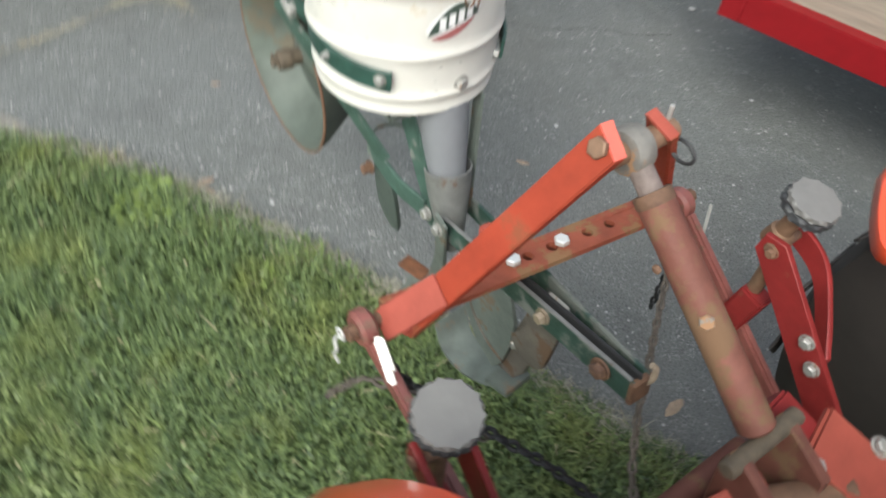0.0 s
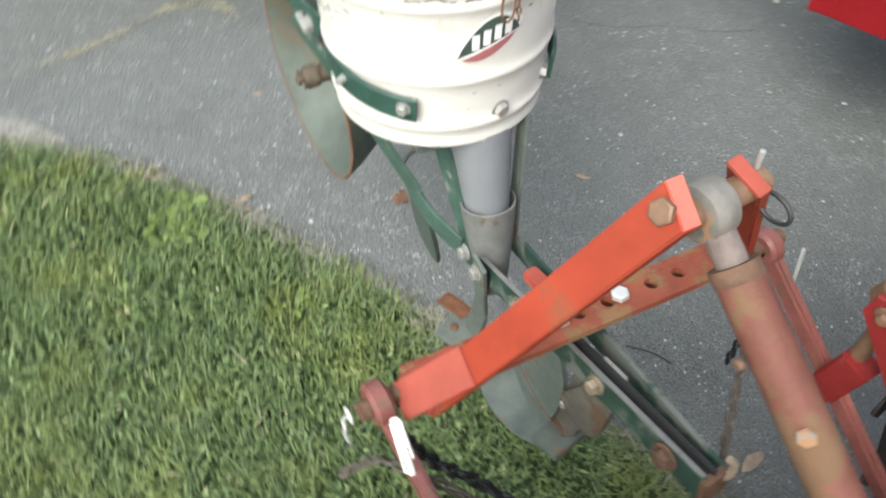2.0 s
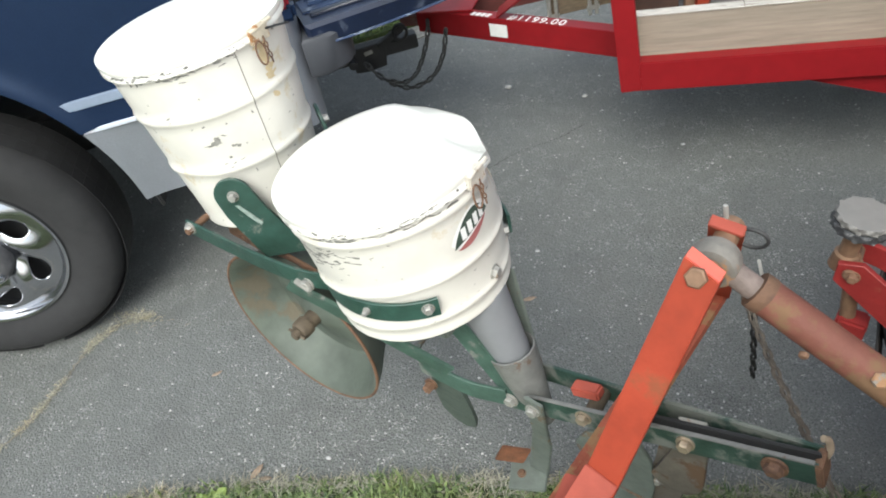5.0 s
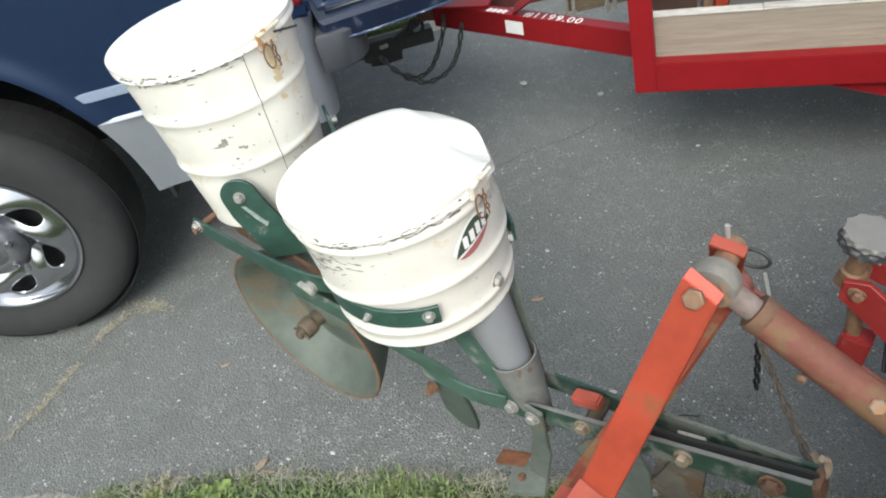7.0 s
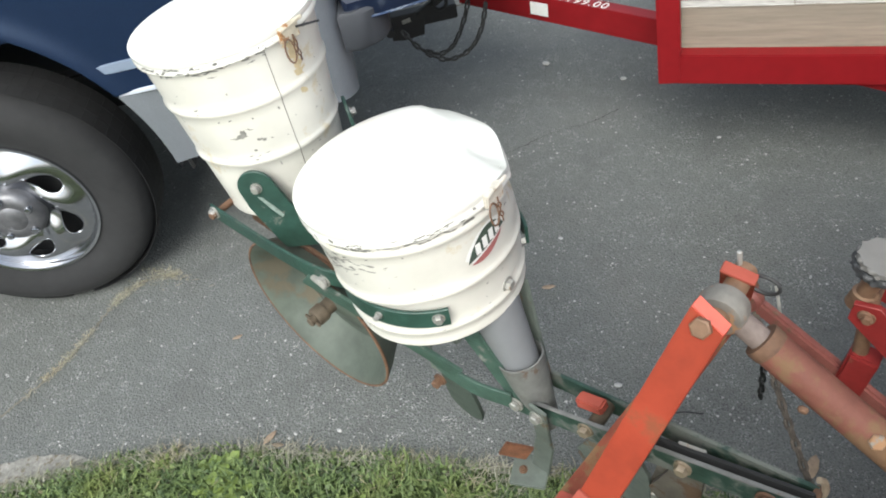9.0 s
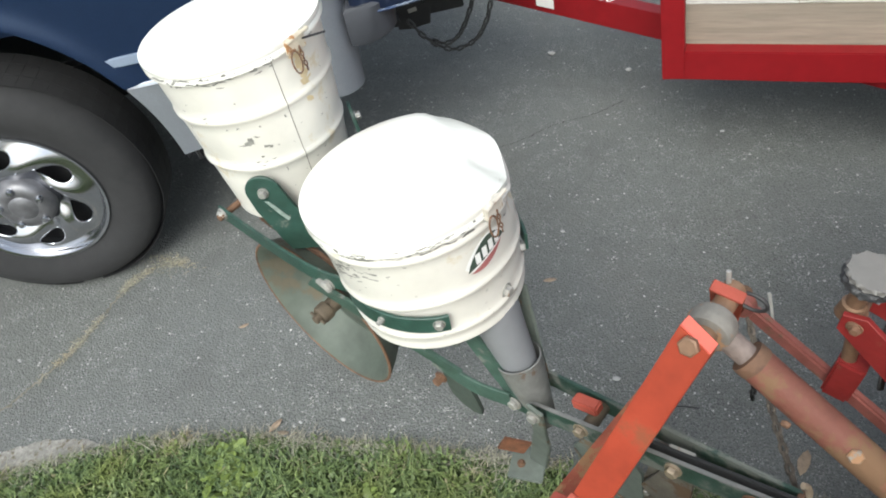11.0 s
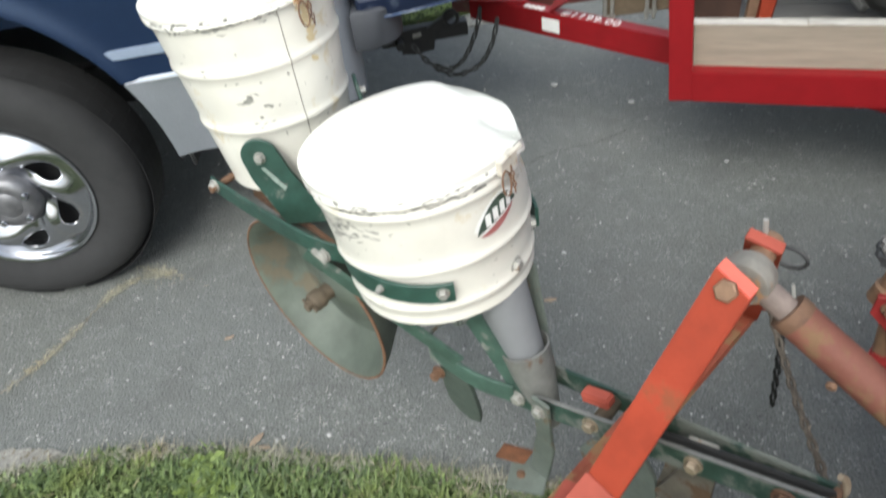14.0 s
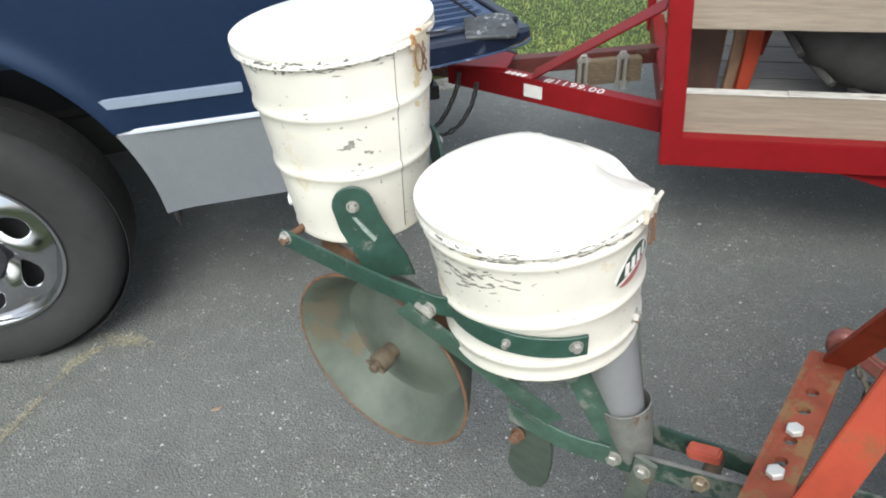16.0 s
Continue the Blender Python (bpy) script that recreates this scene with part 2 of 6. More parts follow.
def mesh_ob(name, bm, material, parent=None, label="", smooth=False):
    me = bpy.data.meshes.new(name)
    bmesh.ops.recalc_face_normals(bm, faces=bm.faces[:])
    if smooth:
        for f in bm.faces:
            f.smooth = True
        for e in bm.edges:
            if len(e.link_faces) == 2 and e.calc_face_angle(0) > 0.7:
                e.smooth = False
    bm.to_mesh(me)
    bm.free()
    for m in material if isinstance(material, (list, tuple)) else (material,):
        me.materials.append(m)
    ob = new(name, me)
    if parent:
        ob.parent = parent
    if label:
        ob["label"] = label
    return ob


def part(name, bm, material, parent, label="", smooth=True):
    return mesh_ob(name, bm, material, parent, label, smooth)


def thing(name, m, label, category, group=""):
    """An empty at its base that parents its parts."""
    ob = new(name)
    ob.empty_display_size = 0.05
    ob.matrix_world = m
    return tagged(ob, label, category, group)


def add_box(bm, m, size, bevel=0.0, seg=2):
    r = bmesh.ops.create_cube(bm, size=1.0, matrix=m @ Matrix.Diagonal((*size, 1)))
    if bevel:
        es = list({e for v in r["verts"] for e in v.link_edges})
        bmesh.ops.bevel(bm, geom=es, offset=bevel, segments=seg, affect="EDGES")


def box(size, at=(0, 0, 0), rot=(0, 0, 0), bevel=0.002, seg=2):
    bm = bmesh.new()
    add_box(bm, pose(*at, *rot), size, bevel, seg)
    return bm


def add_bar(bm, a, b, wide, thick, up=(0, 0, 1), bevel=0.0015, over=0.0):
    """A flat bar from a to b; wide across (along up x way), thick along up."""
    a, b = Vector(a), Vector(b)
    x = (b - a).normalized()
    y = Vector(up).cross(x).normalized()
    z = x.cross(y)
    m = Matrix((x, y, z)).transposed().to_4x4()
    m.translation = (a + b) / 2
    add_box(bm, m, ((b - a).length + over, wide, thick), bevel)


def bar(a, b, wide, thick, up=(0, 0, 1), bevel=0.0015, over=0.0):
    bm = bmesh.new()
    add_bar(bm, a, b, wide, thick, up, bevel, over)
    return bm


def add_lathe(bm, profile, m=Matrix(), n=32, close=True):
    """Turns a profile of (radius, height) round the z axis of m."""
    rings = []
    for r, h in profile:
        if r < 1e-6:
            rings.append([bm.verts.new(m @ Vector((0, 0, h)))])
        else:
            rings.append([bm.verts.new(m @ Vector((r * math.cos(2 * math.pi * k / n), r * math.sin(2 * math.pi * k / n), h))) for k in range(n)])
    for p, q in zip(rings, rings[1:]):
        for k in range(n):
            j = (k + 1) % n
            if len(p) == 1 and len(q) == 1:
                continue
            if len(p) == 1:
                bm.faces.new((p[0], q[k], q[j]))
            elif len(q) == 1:
                bm.faces.new((p[k], q[0], p[j]))
            else:
                bm.faces.new((p[k], q[k], q[j], p[j]))


def lathe(profile, m=Matrix(), n=32):
    bm = bmesh.new()
    add_lathe(bm, profile, m, n)
    return bm


def axis_pose(a, way):
    """A pose at a whose z axis points along way."""
    m = Vector(way).to_track_quat("Z", "Y").to_matrix().to_4x4()
    m.translation = Vector(a)
    return m


def add_rod(bm, a, b, r, n=16, bevel=0.0):
    a, b = Vector(a), Vector(b)
    h = (b - a).length
    e = min(bevel, r * 0.5) if bevel else min(0.0015, r * 0.3)
    add_lathe(bm, ((0, 0), (r - e, 0), (r, e), (r, h - e), (r - e, h), (0, h)), axis_pose(a, b - a), n)


def rod(a, b, r, n=16, bevel=0.0):
    bm = bmesh.new()
    add_rod(bm, a, b, r, n, bevel)
    return bm


def add_tube(bm, points, r, n=8, closed=False):
    """A round wire through points."""
    pts = [Vector(p) for p in points]
    rings = []
    prev = None
    for i, p in enumerate(pts):
        if closed:
            t = (pts[(i + 1) % len(pts)] - pts[i - 1]).normalized()
        else:
            t = (pts[min(i + 1, len(pts) - 1)] - pts[max(i - 1, 0)]).normalized()
        if prev is None:
            prev = t.orthogonal().normalized()
        s = (prev - t * prev.dot(t)).normalized()
        prev = s
        c = t.cross(s)
        rings.append([bm.verts.new(p + r * (math.cos(2 * math.pi * k / n) * s + math.sin(2 * math.pi * k / n) * c)) for k in range(n)])
    pairs = list(zip(rings, rings[1:])) + ([(rings[-1], rings[0])] if closed else [])
    for a, b in pairs:
        for k in range(n):
            j = (k + 1) % n
            bm.faces.new((a[k], a[j], b[j], b[k]))
    if not closed:
        bm.faces.new(rings[0][::-1])
        bm.faces.new(rings[-1])


def tube(points, r, n=8, closed=False):
    bm = bmesh.new()
    add_tube(bm, points, r, n, closed)
    return bm


def curve(points, n=6):
    """Points along a smooth (Catmull-Rom) line through the given ones."""
    p = [Vector(q) for q in points]
    p = [2 * p[0] - p[1]] + p + [2 * p[-1] - p[-2]]
    out = []
    for i in range(1, len(p) - 2):
        for k in range(n):
            t = k / n
            out.append(0.5 * (2 * p[i] + (p[i + 1] - p[i - 1]) * t + (2 * p[i - 1] - 5 * p[i] + 4 * p[i + 1] - p[i + 2]) * t * t
                              + (3 * p[i] - p[i - 1] - 3 * p[i + 1] + p[i + 2]) * t ** 3))
    out.append(p[-2])
    return out


def add_plate(bm, outline, thick, m=Matrix(), bevel=0.0):
    """A plate: an outline of (x, y) in the xy plane of m, thick along its z, centred."""
    bot = [bm.verts.new(m @ Vector((x, y, -thick / 2))) for x, y in outline]
    top = [bm.verts.new(m @ Vector((x, y, thick / 2))) for x, y in outline]
    n = len(outline)
    fs = [bm.faces.new(bot[::-1]), bm.faces.new(top)]
    fs += [bm.faces.new((bot[k], bot[(k + 1) % n], top[(k + 1) % n], top[k])) for k in range(n)]
    if bevel:
        es = [e for f in fs[:2] for e in f.edges]
        bmesh.ops.bevel(bm, geom=es, offset=bevel, segments=1, affect="EDGES")


def plate(outline, thick, m=Matrix(), bevel=0.001):
    bm = bmesh.new()
    add_plate(bm, outline, thick, m, bevel)
    return bm


def add_bolt(bm, at, way, r=0.009, h=0.007, washer=True):
    """A hexagon head, mostly on a washer."""
    m = axis_pose(at, way)
    if washer:
        add_lathe(bm, ((0, -0.002), (r * 1.35, -0.002), (r * 1.35, 0.0015), (r, 0.0015)), m, 18)
    add_lathe(bm, ((r, 0.0015), (r, h), (r * 0.82, h + 0.0015), (0, h + 0.0015)), m, 6)


def bolt(at, way, r=0.009, h=0.007, washer=True):
    bm = bmesh.new()
    add_bolt(bm, at, way, r, h, washer)
    return bm


def arc(cx, cy, r, a0, a1, n):
    return [(cx + r * math.cos(radians(a0 + (a1 - a0) * k / n)), cy + r * math.sin(radians(a0 + (a1 - a0) * k / n))) for k in range(n + 1)]


def add_chain(bm, points, link=0.022, r=0.0022, wide=0.012):
    """Oval links, turned a quarter each, along points."""
    pts = [Vector(p) for p in points]
    run = [0.0]
    for a, b in zip(pts, pts[1:]):
        run.append(run[-1] + (b - a).length)
    count = int(run[-1] / (link * 0.72))
    for i in range(count):
        d = (i + 0.5) * run[-1] / count
        k = max(j for j in range(len(run) - 1) if run[j] <= d)
        p = pts[k].lerp(pts[k + 1], (d - run[k]) / max(1e-9, run[k + 1] - run[k]))
        t = (pts[k + 1] - pts[k]).normalized()
        s = t.orthogonal().normalized()
        c = t.cross(s)
        side = s if i % 2 else c
        hl, hw = link / 2 - wide / 2, wide / 2 - r
        oval = []
        for q in range(5):
            ang = math.pi * q / 4
            oval.append(p + t * (hl + hw * math.sin(ang)) + side * hw * math.cos(ang))
        for q in range(5):
            ang = math.pi * q / 4
            oval.append(p - t * (hl + hw * math.sin(ang)) - side * hw * math.cos(ang))
        add_tube(bm, oval, r, 6, True)

# ---- ground ----
EDGE = [(-6.0, -1.2), (-2.2, 0.62), (-1.55, 1.05), (-1.26, 1.26), (-1.0, 1.40), (-0.82, 1.475), (-0.55, 1.535), (-0.2, 1.58), (0.12, 1.612), (0.72, 1.63), (1.5, 1.66), (6.0, 1.75)]


def edge_y(x):
    for (x0, y0), (x1, y1) in zip(EDGE, EDGE[1:]):
        if x <= x1:
            return y0 + (y1 - y0) * max(0.0, (x - x0) / (x1 - x0))
    return EDGE[-1][1]


def asphalt():
    m = bpy.data.materials.new("asphalt")
    m.use_nodes = True
    nt = m.node_tree
    nd, ln = nt.nodes, nt.links
    b = nd["Principled BSDF"]
    co = nd.new("ShaderNodeTexCoord").outputs["Object"]

    def noise_tex(scale, detail=5.0, kind="ShaderNodeTexNoise"):
        n = nd.new(kind)
        n.inputs["Scale"].default_value = scale
        if kind == "ShaderNodeTexNoise":
            n.inputs["Detail"].default_value = detail
        ln.new(co, n.inputs["Vector"])
        return n

    def rng_(sock, lo, hi, a=0.0, c=1.0):
        r = nd.new("ShaderNodeMapRange")
        for k, v in enumerate((lo, hi, a, c)):
            r.inputs[k + 1].default_value = v
        ln.new(sock, r.inputs[0])
        return r.outputs[0]

    def mixc(fac, a, c, kind="MIX"):
        x = nd.new("ShaderNodeMix")
        x.data_type, x.blend_type = "RGBA", kind
        ln.new(fac, x.inputs[0]) if hasattr(fac, "is_linked") else None
        for s, v in ((x.inputs[6], a), (x.inputs[7], c)):
            ln.new(v, s) if hasattr(v, "is_linked") else setattr(s, "default_value", (*v, 1))
        return x.outputs[2]

    stone = noise_tex(170, kind="ShaderNodeTexVoronoi")
    col = mixc(rng_(noise_tex(260).outputs[0], 0.35, 0.68), (0.086, 0.090, 0.084), (0.160, 0.167, 0.155))
    sc = nd.new("ShaderNodeSeparateColor")
    ln.new(stone.outputs["Color"], sc.inputs[0])
    patch = rng_(noise_tex(16, 4.0).outputs[0], 0.42, 0.66, 0.06, 0.9)

    def masked(sock):
        x = nd.new("ShaderNodeMath")
        x.operation = "MULTIPLY"
        ln.new(sock, x.inputs[0])
        ln.new(patch, x.inputs[1])
        return x.outputs[0]

    col = mixc(masked(rng_(sc.outputs[0], 0.87, 0.90)), col, (0.215, 0.22, 0.215))
    sc2 = nd.new("ShaderNodeSeparateColor")
    ln.new(noise_tex(420, kind="ShaderNodeTexVoronoi").outputs["Color"], sc2.inputs[0])
    col = mixc(masked(rng_(sc2.outputs[1], 0.92, 0.935)), col, (0.38, 0.38, 0.365))
    col = mixc(rng_(sc2.outputs[0], 0.85, 0.90), col, (0.050, 0.052, 0.053))
    col = mixc(rng_(noise_tex(1.3, 4.0).outputs[0], 0.4, 0.7, 0.0, 0.35), col, (0.150, 0.160, 0.163))
    col = mixc(rng_(noise_tex(5.0, 6.0).outputs[0], 0.52, 0.75, 0.0, 0.35), col, (0.072, 0.072, 0.070))
    col = mixc(rng_(noise_tex(2.6, 5.0).outputs[0], 0.5, 0.72, 0.0, 0.30), col, (0.128, 0.124, 0.108))
    ln.new(col, b.inputs["Base Color"])
    b.inputs["Roughness"].default_value = 0.66
    bp = nd.new("ShaderNodeBump")
    bp.inputs["Strength"].default_value, bp.inputs["Distance"].default_value = 0.9, 0.003
    ln.new(stone.outputs["Distance"], bp.inputs["Height"])
    ln.new(bp.outputs[0], b.inputs["Normal"])
    return m


bm = bmesh.new()
bmesh.ops.create_grid(bm, x_segments=2, y_segments=2, size=400)
ground = tagged(mesh_ob("ground", bm, asphalt()), "worn grey asphalt driveway with pale grit", "ground", kind="structure")

M_TURF = mat("turf", (0.05, 0.075, 0.020), 0.95, noise_scale=60, vary=0.45, bump=0.6, spots=(0.09, 0.07, 0.035), spot_scale=30, spot_cut=0.6)
bm = bmesh.new()
xs = [-6 + 0.1 * k for k in range(121)]
rr = random.Random(9)
front = [bm.verts.new((x, edge_y(x) + 0.012 * rr.uniform(-1, 1), 0.003)) for x in xs]
mid = [bm.verts.new((x, edge_y(x) - 0.07, 0.016)) for x in xs]
back = [bm.verts.new((x, min(-4.0, edge_y(x) - 3), 0.02)) for x in xs]
for k in range(len(xs) - 1):
    bm.faces.new((front[k], front[k + 1], mid[k + 1], mid[k]))
    bm.faces.new((mid[k], mid[k + 1], back[k + 1], back[k]))
lawn = tagged(mesh_ob("lawn", bm, M_TURF), "green lawn turf beside the driveway", "lawn", kind="structure")

bm = bmesh.new()
add_plate(bm, [(-60, 2.6), (-3, 3.35), (-1.2, 3.78), (-0.9, 3.92), (-0.42, 4.18), (-0.13, 4.43), (0.4, 4.58), (1.5, 4.7), (60, 6.5), (60, 80), (-60, 80)], 0.03, pose(0, 0, 0.012))
far_lawn = tagged(mesh_ob("far_lawn", bm, M_TURF), "green lawn behind the trailer", "lawn", kind="structure")
M_EDGE = mat("dry_edge_soil", (0.255, 0.248, 0.225), 0.95, noise_scale=90, vary=0.35, bump=0.6, spots=(0.12, 0.10, 0.07), spot_scale=60, spot_cut=0.55)
bm = bmesh.new()
add_plate(bm, [(-1.30, 3.58), (-1.05, 3.71), (-0.80, 3.80), (-0.60, 3.93), (-0.36, 4.06), (-0.40, 4.22), (-0.90, 3.95), (-1.20, 3.80), (-1.32, 3.76)], 0.008, pose(0, 0, 0.002))
tagged(mesh_ob("lawn_edge", bm, M_EDGE), "dry sandy soil along the far lawn's edge", "soil", kind="structure")
# dry soil and grit along the lawn's edge
bm = bmesh.new()
prev = None
for k in range(441):
    x = -2.6 + 0.01 * k
    w = 0.006 + 0.016 * noise.noise(Vector((x * 9, 3, 0))) + 0.010 * noise.noise(Vector((x * 41, 3, 5))) + (0.085 if x < -0.95 else 0.0) * min(1, (-0.95 - x) / 0.2 if x < -0.95 else 0)
    a, c = bm.verts.new((x, edge_y(x) - 0.02, 0.0052)), bm.verts.new((x, edge_y(x) + max(0.001, w), 0.0042))
    if prev:
        bm.faces.new((prev[0], a, c, prev[1]))
    prev = (a, c)
tagged(mesh_ob("lawn_edge", bm, M_EDGE), "dry sandy soil along the lawn's edge", "soil", kind="structure")

# ---- planter, hung on the tractor's hitch ----
PL = Matrix.Translation((0.174, 1.465, 0.505)) @ pose(0, 0, 0, 0, 0, -21.49)   # x towards the tractor, y across, z up
planter = thing("planter", PL, "two-hopper green seed planter with cream cans, raised on a hitch", "planter")


def ribbed(r0, r1, h, ribs):
    rr = lambda z: r0 + (r1 - r0) * z / h
    prof = [(0, 0.003), (r0 - 0.006, 0.003), (r0 - 0.003, 0), (r0 + 0.001, 0.002), (r0 + 0.002, 0.006), (r0 + 0.0005, 0.010)]
    for z in ribs:
        for dz, dr in ((-0.009, 0), (-0.005, 0.0018), (-0.002, 0.0032), (0.002, 0.0032), (0.005, 0.0018), (0.009, 0)):
            prof.append((rr(z + dz) + dr, z + dz))
    return prof + [(rr(h), h)]


def dented(bm, m, dents):
    """Pushes vertices near each dent (place in the can's frame, radius, push) inwards."""
    inv = m.inverted()
    for v in bm.verts:
        p = inv @ v.co
        for (c, r, push) in dents:
            d = (p - Vector(c)).length
            if d < r:
                k = (1 + math.cos(math.pi * d / r)) / 2
                p = p + Vector(push) * k
        v.co = m @ p


def bend(bm, m, R, ang, fold, fall, deep):
    """One side of a lid or can is bent down beyond a fold across it, over a height of `deep` below the rim."""
    way, inv = Vector((math.cos(radians(ang)), math.sin(radians(ang)), 0)), m.inverted()
    for v in bm.verts:
        p = inv @ v.co
        u = p.dot(way) - fold * R
        k = min(1.0, max(0.0, 1 + p.z / deep))
        if u > 0 and k > 0:
            p.z -= k * (fall * u + 0.003 * math.sin(min(1.0, u / 0.03) * math.pi))
            p -= way * 0.10 * u * k
            v.co = m @ p


def refine(profile, step):
    out = [profile[0]]
    for a, b in zip(profile, profile[1:]):
        n = max(1, int(math.hypot(b[0] - a[0], b[1] - a[1]) / step))
        out += [(a[0] + (b[0] - a[0]) * k / n, a[1] + (b[1] - a[1]) * k / n) for k in range(1, n + 1)]
    return out


def can(at, r0, r1, h, lean, ribs, lid_h, lid_drop, label, dents, lid_dents, lid_tilt, crushed=None):
    m = pose(*at) @ pose(0, 0, 0, *lean)
    bm = lathe(refine(ribbed(r0, r1, h, ribs), 0.012), m, 64)
    dented(bm, m, dents)
    R = r1 + 0.0035
    if crushed:
        bend(bm, m @ pose(0, 0, h), R, *crushed, 0.07)
    body = part("hopper", bm, M_CREAM, planter, label)
    lid = [(R - 0.001, -lid_drop), (R + 0.002, -lid_drop - 0.001), (R + 0.0025, -lid_drop + 0.003), (R + 0.001, -lid_drop + 0.006), (R + 0.0005, -0.006), (R + 0.0025, -0.002), (R + 0.002, 0.003), (R - 0.004, lid_h * 0.35),
           (R - 0.02, lid_h * 0.62), (R * 0.6, lid_h * 0.9), (R * 0.25, lid_h), (0, lid_h)]
    lm = m @ pose(0, 0, h) @ pose(0, 0, 0, *lid_tilt)
    bm = lathe(refine(lid, 0.012), lm, 64)
    if crushed:
        bend(bm, lm, R, *crushed, 9.0)
    dented(bm, lm, lid_dents)
    top = part("lid", bm, M_LID, body, "cream lid with chipped paint at its rolled edge")
    return body, m, lm


R0F, R1F, HF = 0.130, 0.146, 0.219
R0R, R1R, HR = 0.104, 0.133, 0.292
front_can, FM, FL = can((-0.130, 0.020, 0.205), R0F, R1F, HF, (0, -6.0, 0), (0.030, 0.094, 0.184), 0.014, 0.016, "dented cream-painted round seed hopper",
                        [((0.105, 0.100, 0.215), 0.10, (-0.014, -0.014, -0.016)), ((0.09, -0.09, 0.12), 0.05, (-0.003, 0.003, 0)), ((-0.1, -0.08, 0.1), 0.06, (0.003, 0.002, 0))],
                        [((0.095, 0.085, 0.005), 0.085, (-0.010, -0.010, -0.016)), ((0.125, 0.03, 0.0), 0.05, (-0.003, -0.002, -0.008)), ((0, 0.02, 0.02), 0.09, (0, 0, -0.006)),
                         ((-0.05, -0.11, 0), 0.05, (0, 0.003, -0.003))], (0, 0, 0), (68, 0.62, 0.36))
rear_can, RM, RL = can((-0.452, 0.034, 0.286), R0R, R1R, HR, (0, -3.0, 0), (0.111, 0.203), 0.010, 0.013, "taller cream-painted fertiliser hopper with rust streaks",
                       [((0.02, -0.12, 0.12), 0.06, (0, 0.003, 0))], [((0.04, -0.1, 0), 0.05, (0, 0.002, -0.004))], (1.5, 0, 0))

# seam, chipped paint and rust below the hasps
M_CHIP = mat("bare_metal_chip", (0.25, 0.245, 0.225), 0.6, 0.3, noise_scale=90, vary=0.3)
M_RUSTSTAIN = mat("rust_stain", (0.61, 0.50, 0.31), 0.6, noise_scale=60, vary=0.2)


def on_can(m, r0, r1, h, ang, z, out=0.0006):
    r = r0 + (r1 - r0) * z / h + out
    return m @ Vector((r * math.cos(radians(ang)), r * math.sin(radians(ang)), z))


RIB = lambda z: max(0.0034 * max(0.0, 1 - (abs(z - q) / 0.009) ** 2) for q in (0.111, 0.203))      # height of the rear can's ribs


def flake(bm, m, r0, r1, h, ang, z, wide, high, rng, out=0.0006):
    """An irregular flat patch that follows the can's wall."""
    n = 11
    ring = []
    slant = rng.uniform(-0.4, 0.4) if high < 0.4 * wide else 0.0
    for k in range(n):
        a = 2 * math.pi * k / n
        s = 0.22 + 0.78 * rng.random()
        dx = wide * s * math.cos(a)
        ring.append(bm.verts.new(on_can(m, r0, r1, h, ang + math.degrees(dx / r1), z + high * s * math.sin(a) + slant * dx, out)))
    c = bm.verts.new(on_can(m, r0, r1, h, ang, z, out))
    for k in range(n):
        bm.faces.new((c, ring[k], ring[(k + 1) % n]))


rng = random.Random(4)
bm = bmesh.new()
for k in range(110):
    ang = rng.gauss(-85, 45)
    flake(bm, FM, R0F, R1F, HF, ang, 0.197 - abs(rng.gauss(0, 0.012)), 0.004 + 0.012 * rng.random(), 0.0012 + 0.0022 * rng.random(), rng, 0.0008)
for k in range(38):
    flake(bm, FM, R0F, R1F, HF, rng.gauss(-94, 14), 0.158 + rng.gauss(0, 0.010), 0.004 + 0.015 * rng.random(), 0.0010 + 0.0024 * rng.random(), rng)
for k in range(40):
    flake(bm, FM, R0F, R1F, HF, rng.uniform(-190, 20), rng.uniform(0.02, 0.16), 0.001 + 0.004 * rng.random(), 0.0008 + 0.0012 * rng.random(), rng)
for k in range(18):
    flake(bm, FM, R0F, R1F, HF, rng.uniform(-190, 20), 0.030 + rng.gauss(0, 0.0015), 0.002 + 0.005 * rng.random(), 0.0008, rng, 0.0036)
part("chipped_paint", bm, M_CHIP, front_can, "dark chips in the cream paint", smooth=False)["kind"] = "stuff"
bm = bmesh.new()
for k in range(70):
    flake(bm, RM, R0R, R1R, HR, rng.uniform(-200, 20), 0.275 - abs(rng.gauss(0, 0.004)), 0.003 + 0.010 * rng.random(), 0.001 + 0.002 * rng.random(), rng, 0.0008)
for ang, z, w, hh in ((-49, 0.160, 0.017, 0.0065), (-47, 0.166, 0.007, 0.008), (-43, 0.170, 0.008, 0.0016), (-55, 0.159, 0.006, 0.0015), (-39, 0.149, 0.007, 0.005), (-36, 0.146, 0.005, 0.004), (-45, 0.133, 0.004, 0.003),
                      (-50, 0.124, 0.007, 0.0016), (-44, 0.122, 0.006, 0.0016), (-38, 0.124, 0.008, 0.0014), (-47, 0.117, 0.005, 0.0014), (-72, 0.212, 0.006, 0.0022), (-71, 0.207, 0.004, 0.003), (-60, 0.190, 0.003, 0.002), (-52, 0.190, 0.004, 0.002),
                      (-108, 0.240, 0.0022, 0.008), (-88, 0.222, 0.003, 0.0015), (-46, 0.232, 0.003, 0.002), (-19, 0.186, 0.003, 0.004), (-32, 0.098, 0.002, 0.005)):
    flake(bm, RM, R0R, R1R, HR, ang, z, w, hh, rng, 0.0007 + RIB(z))
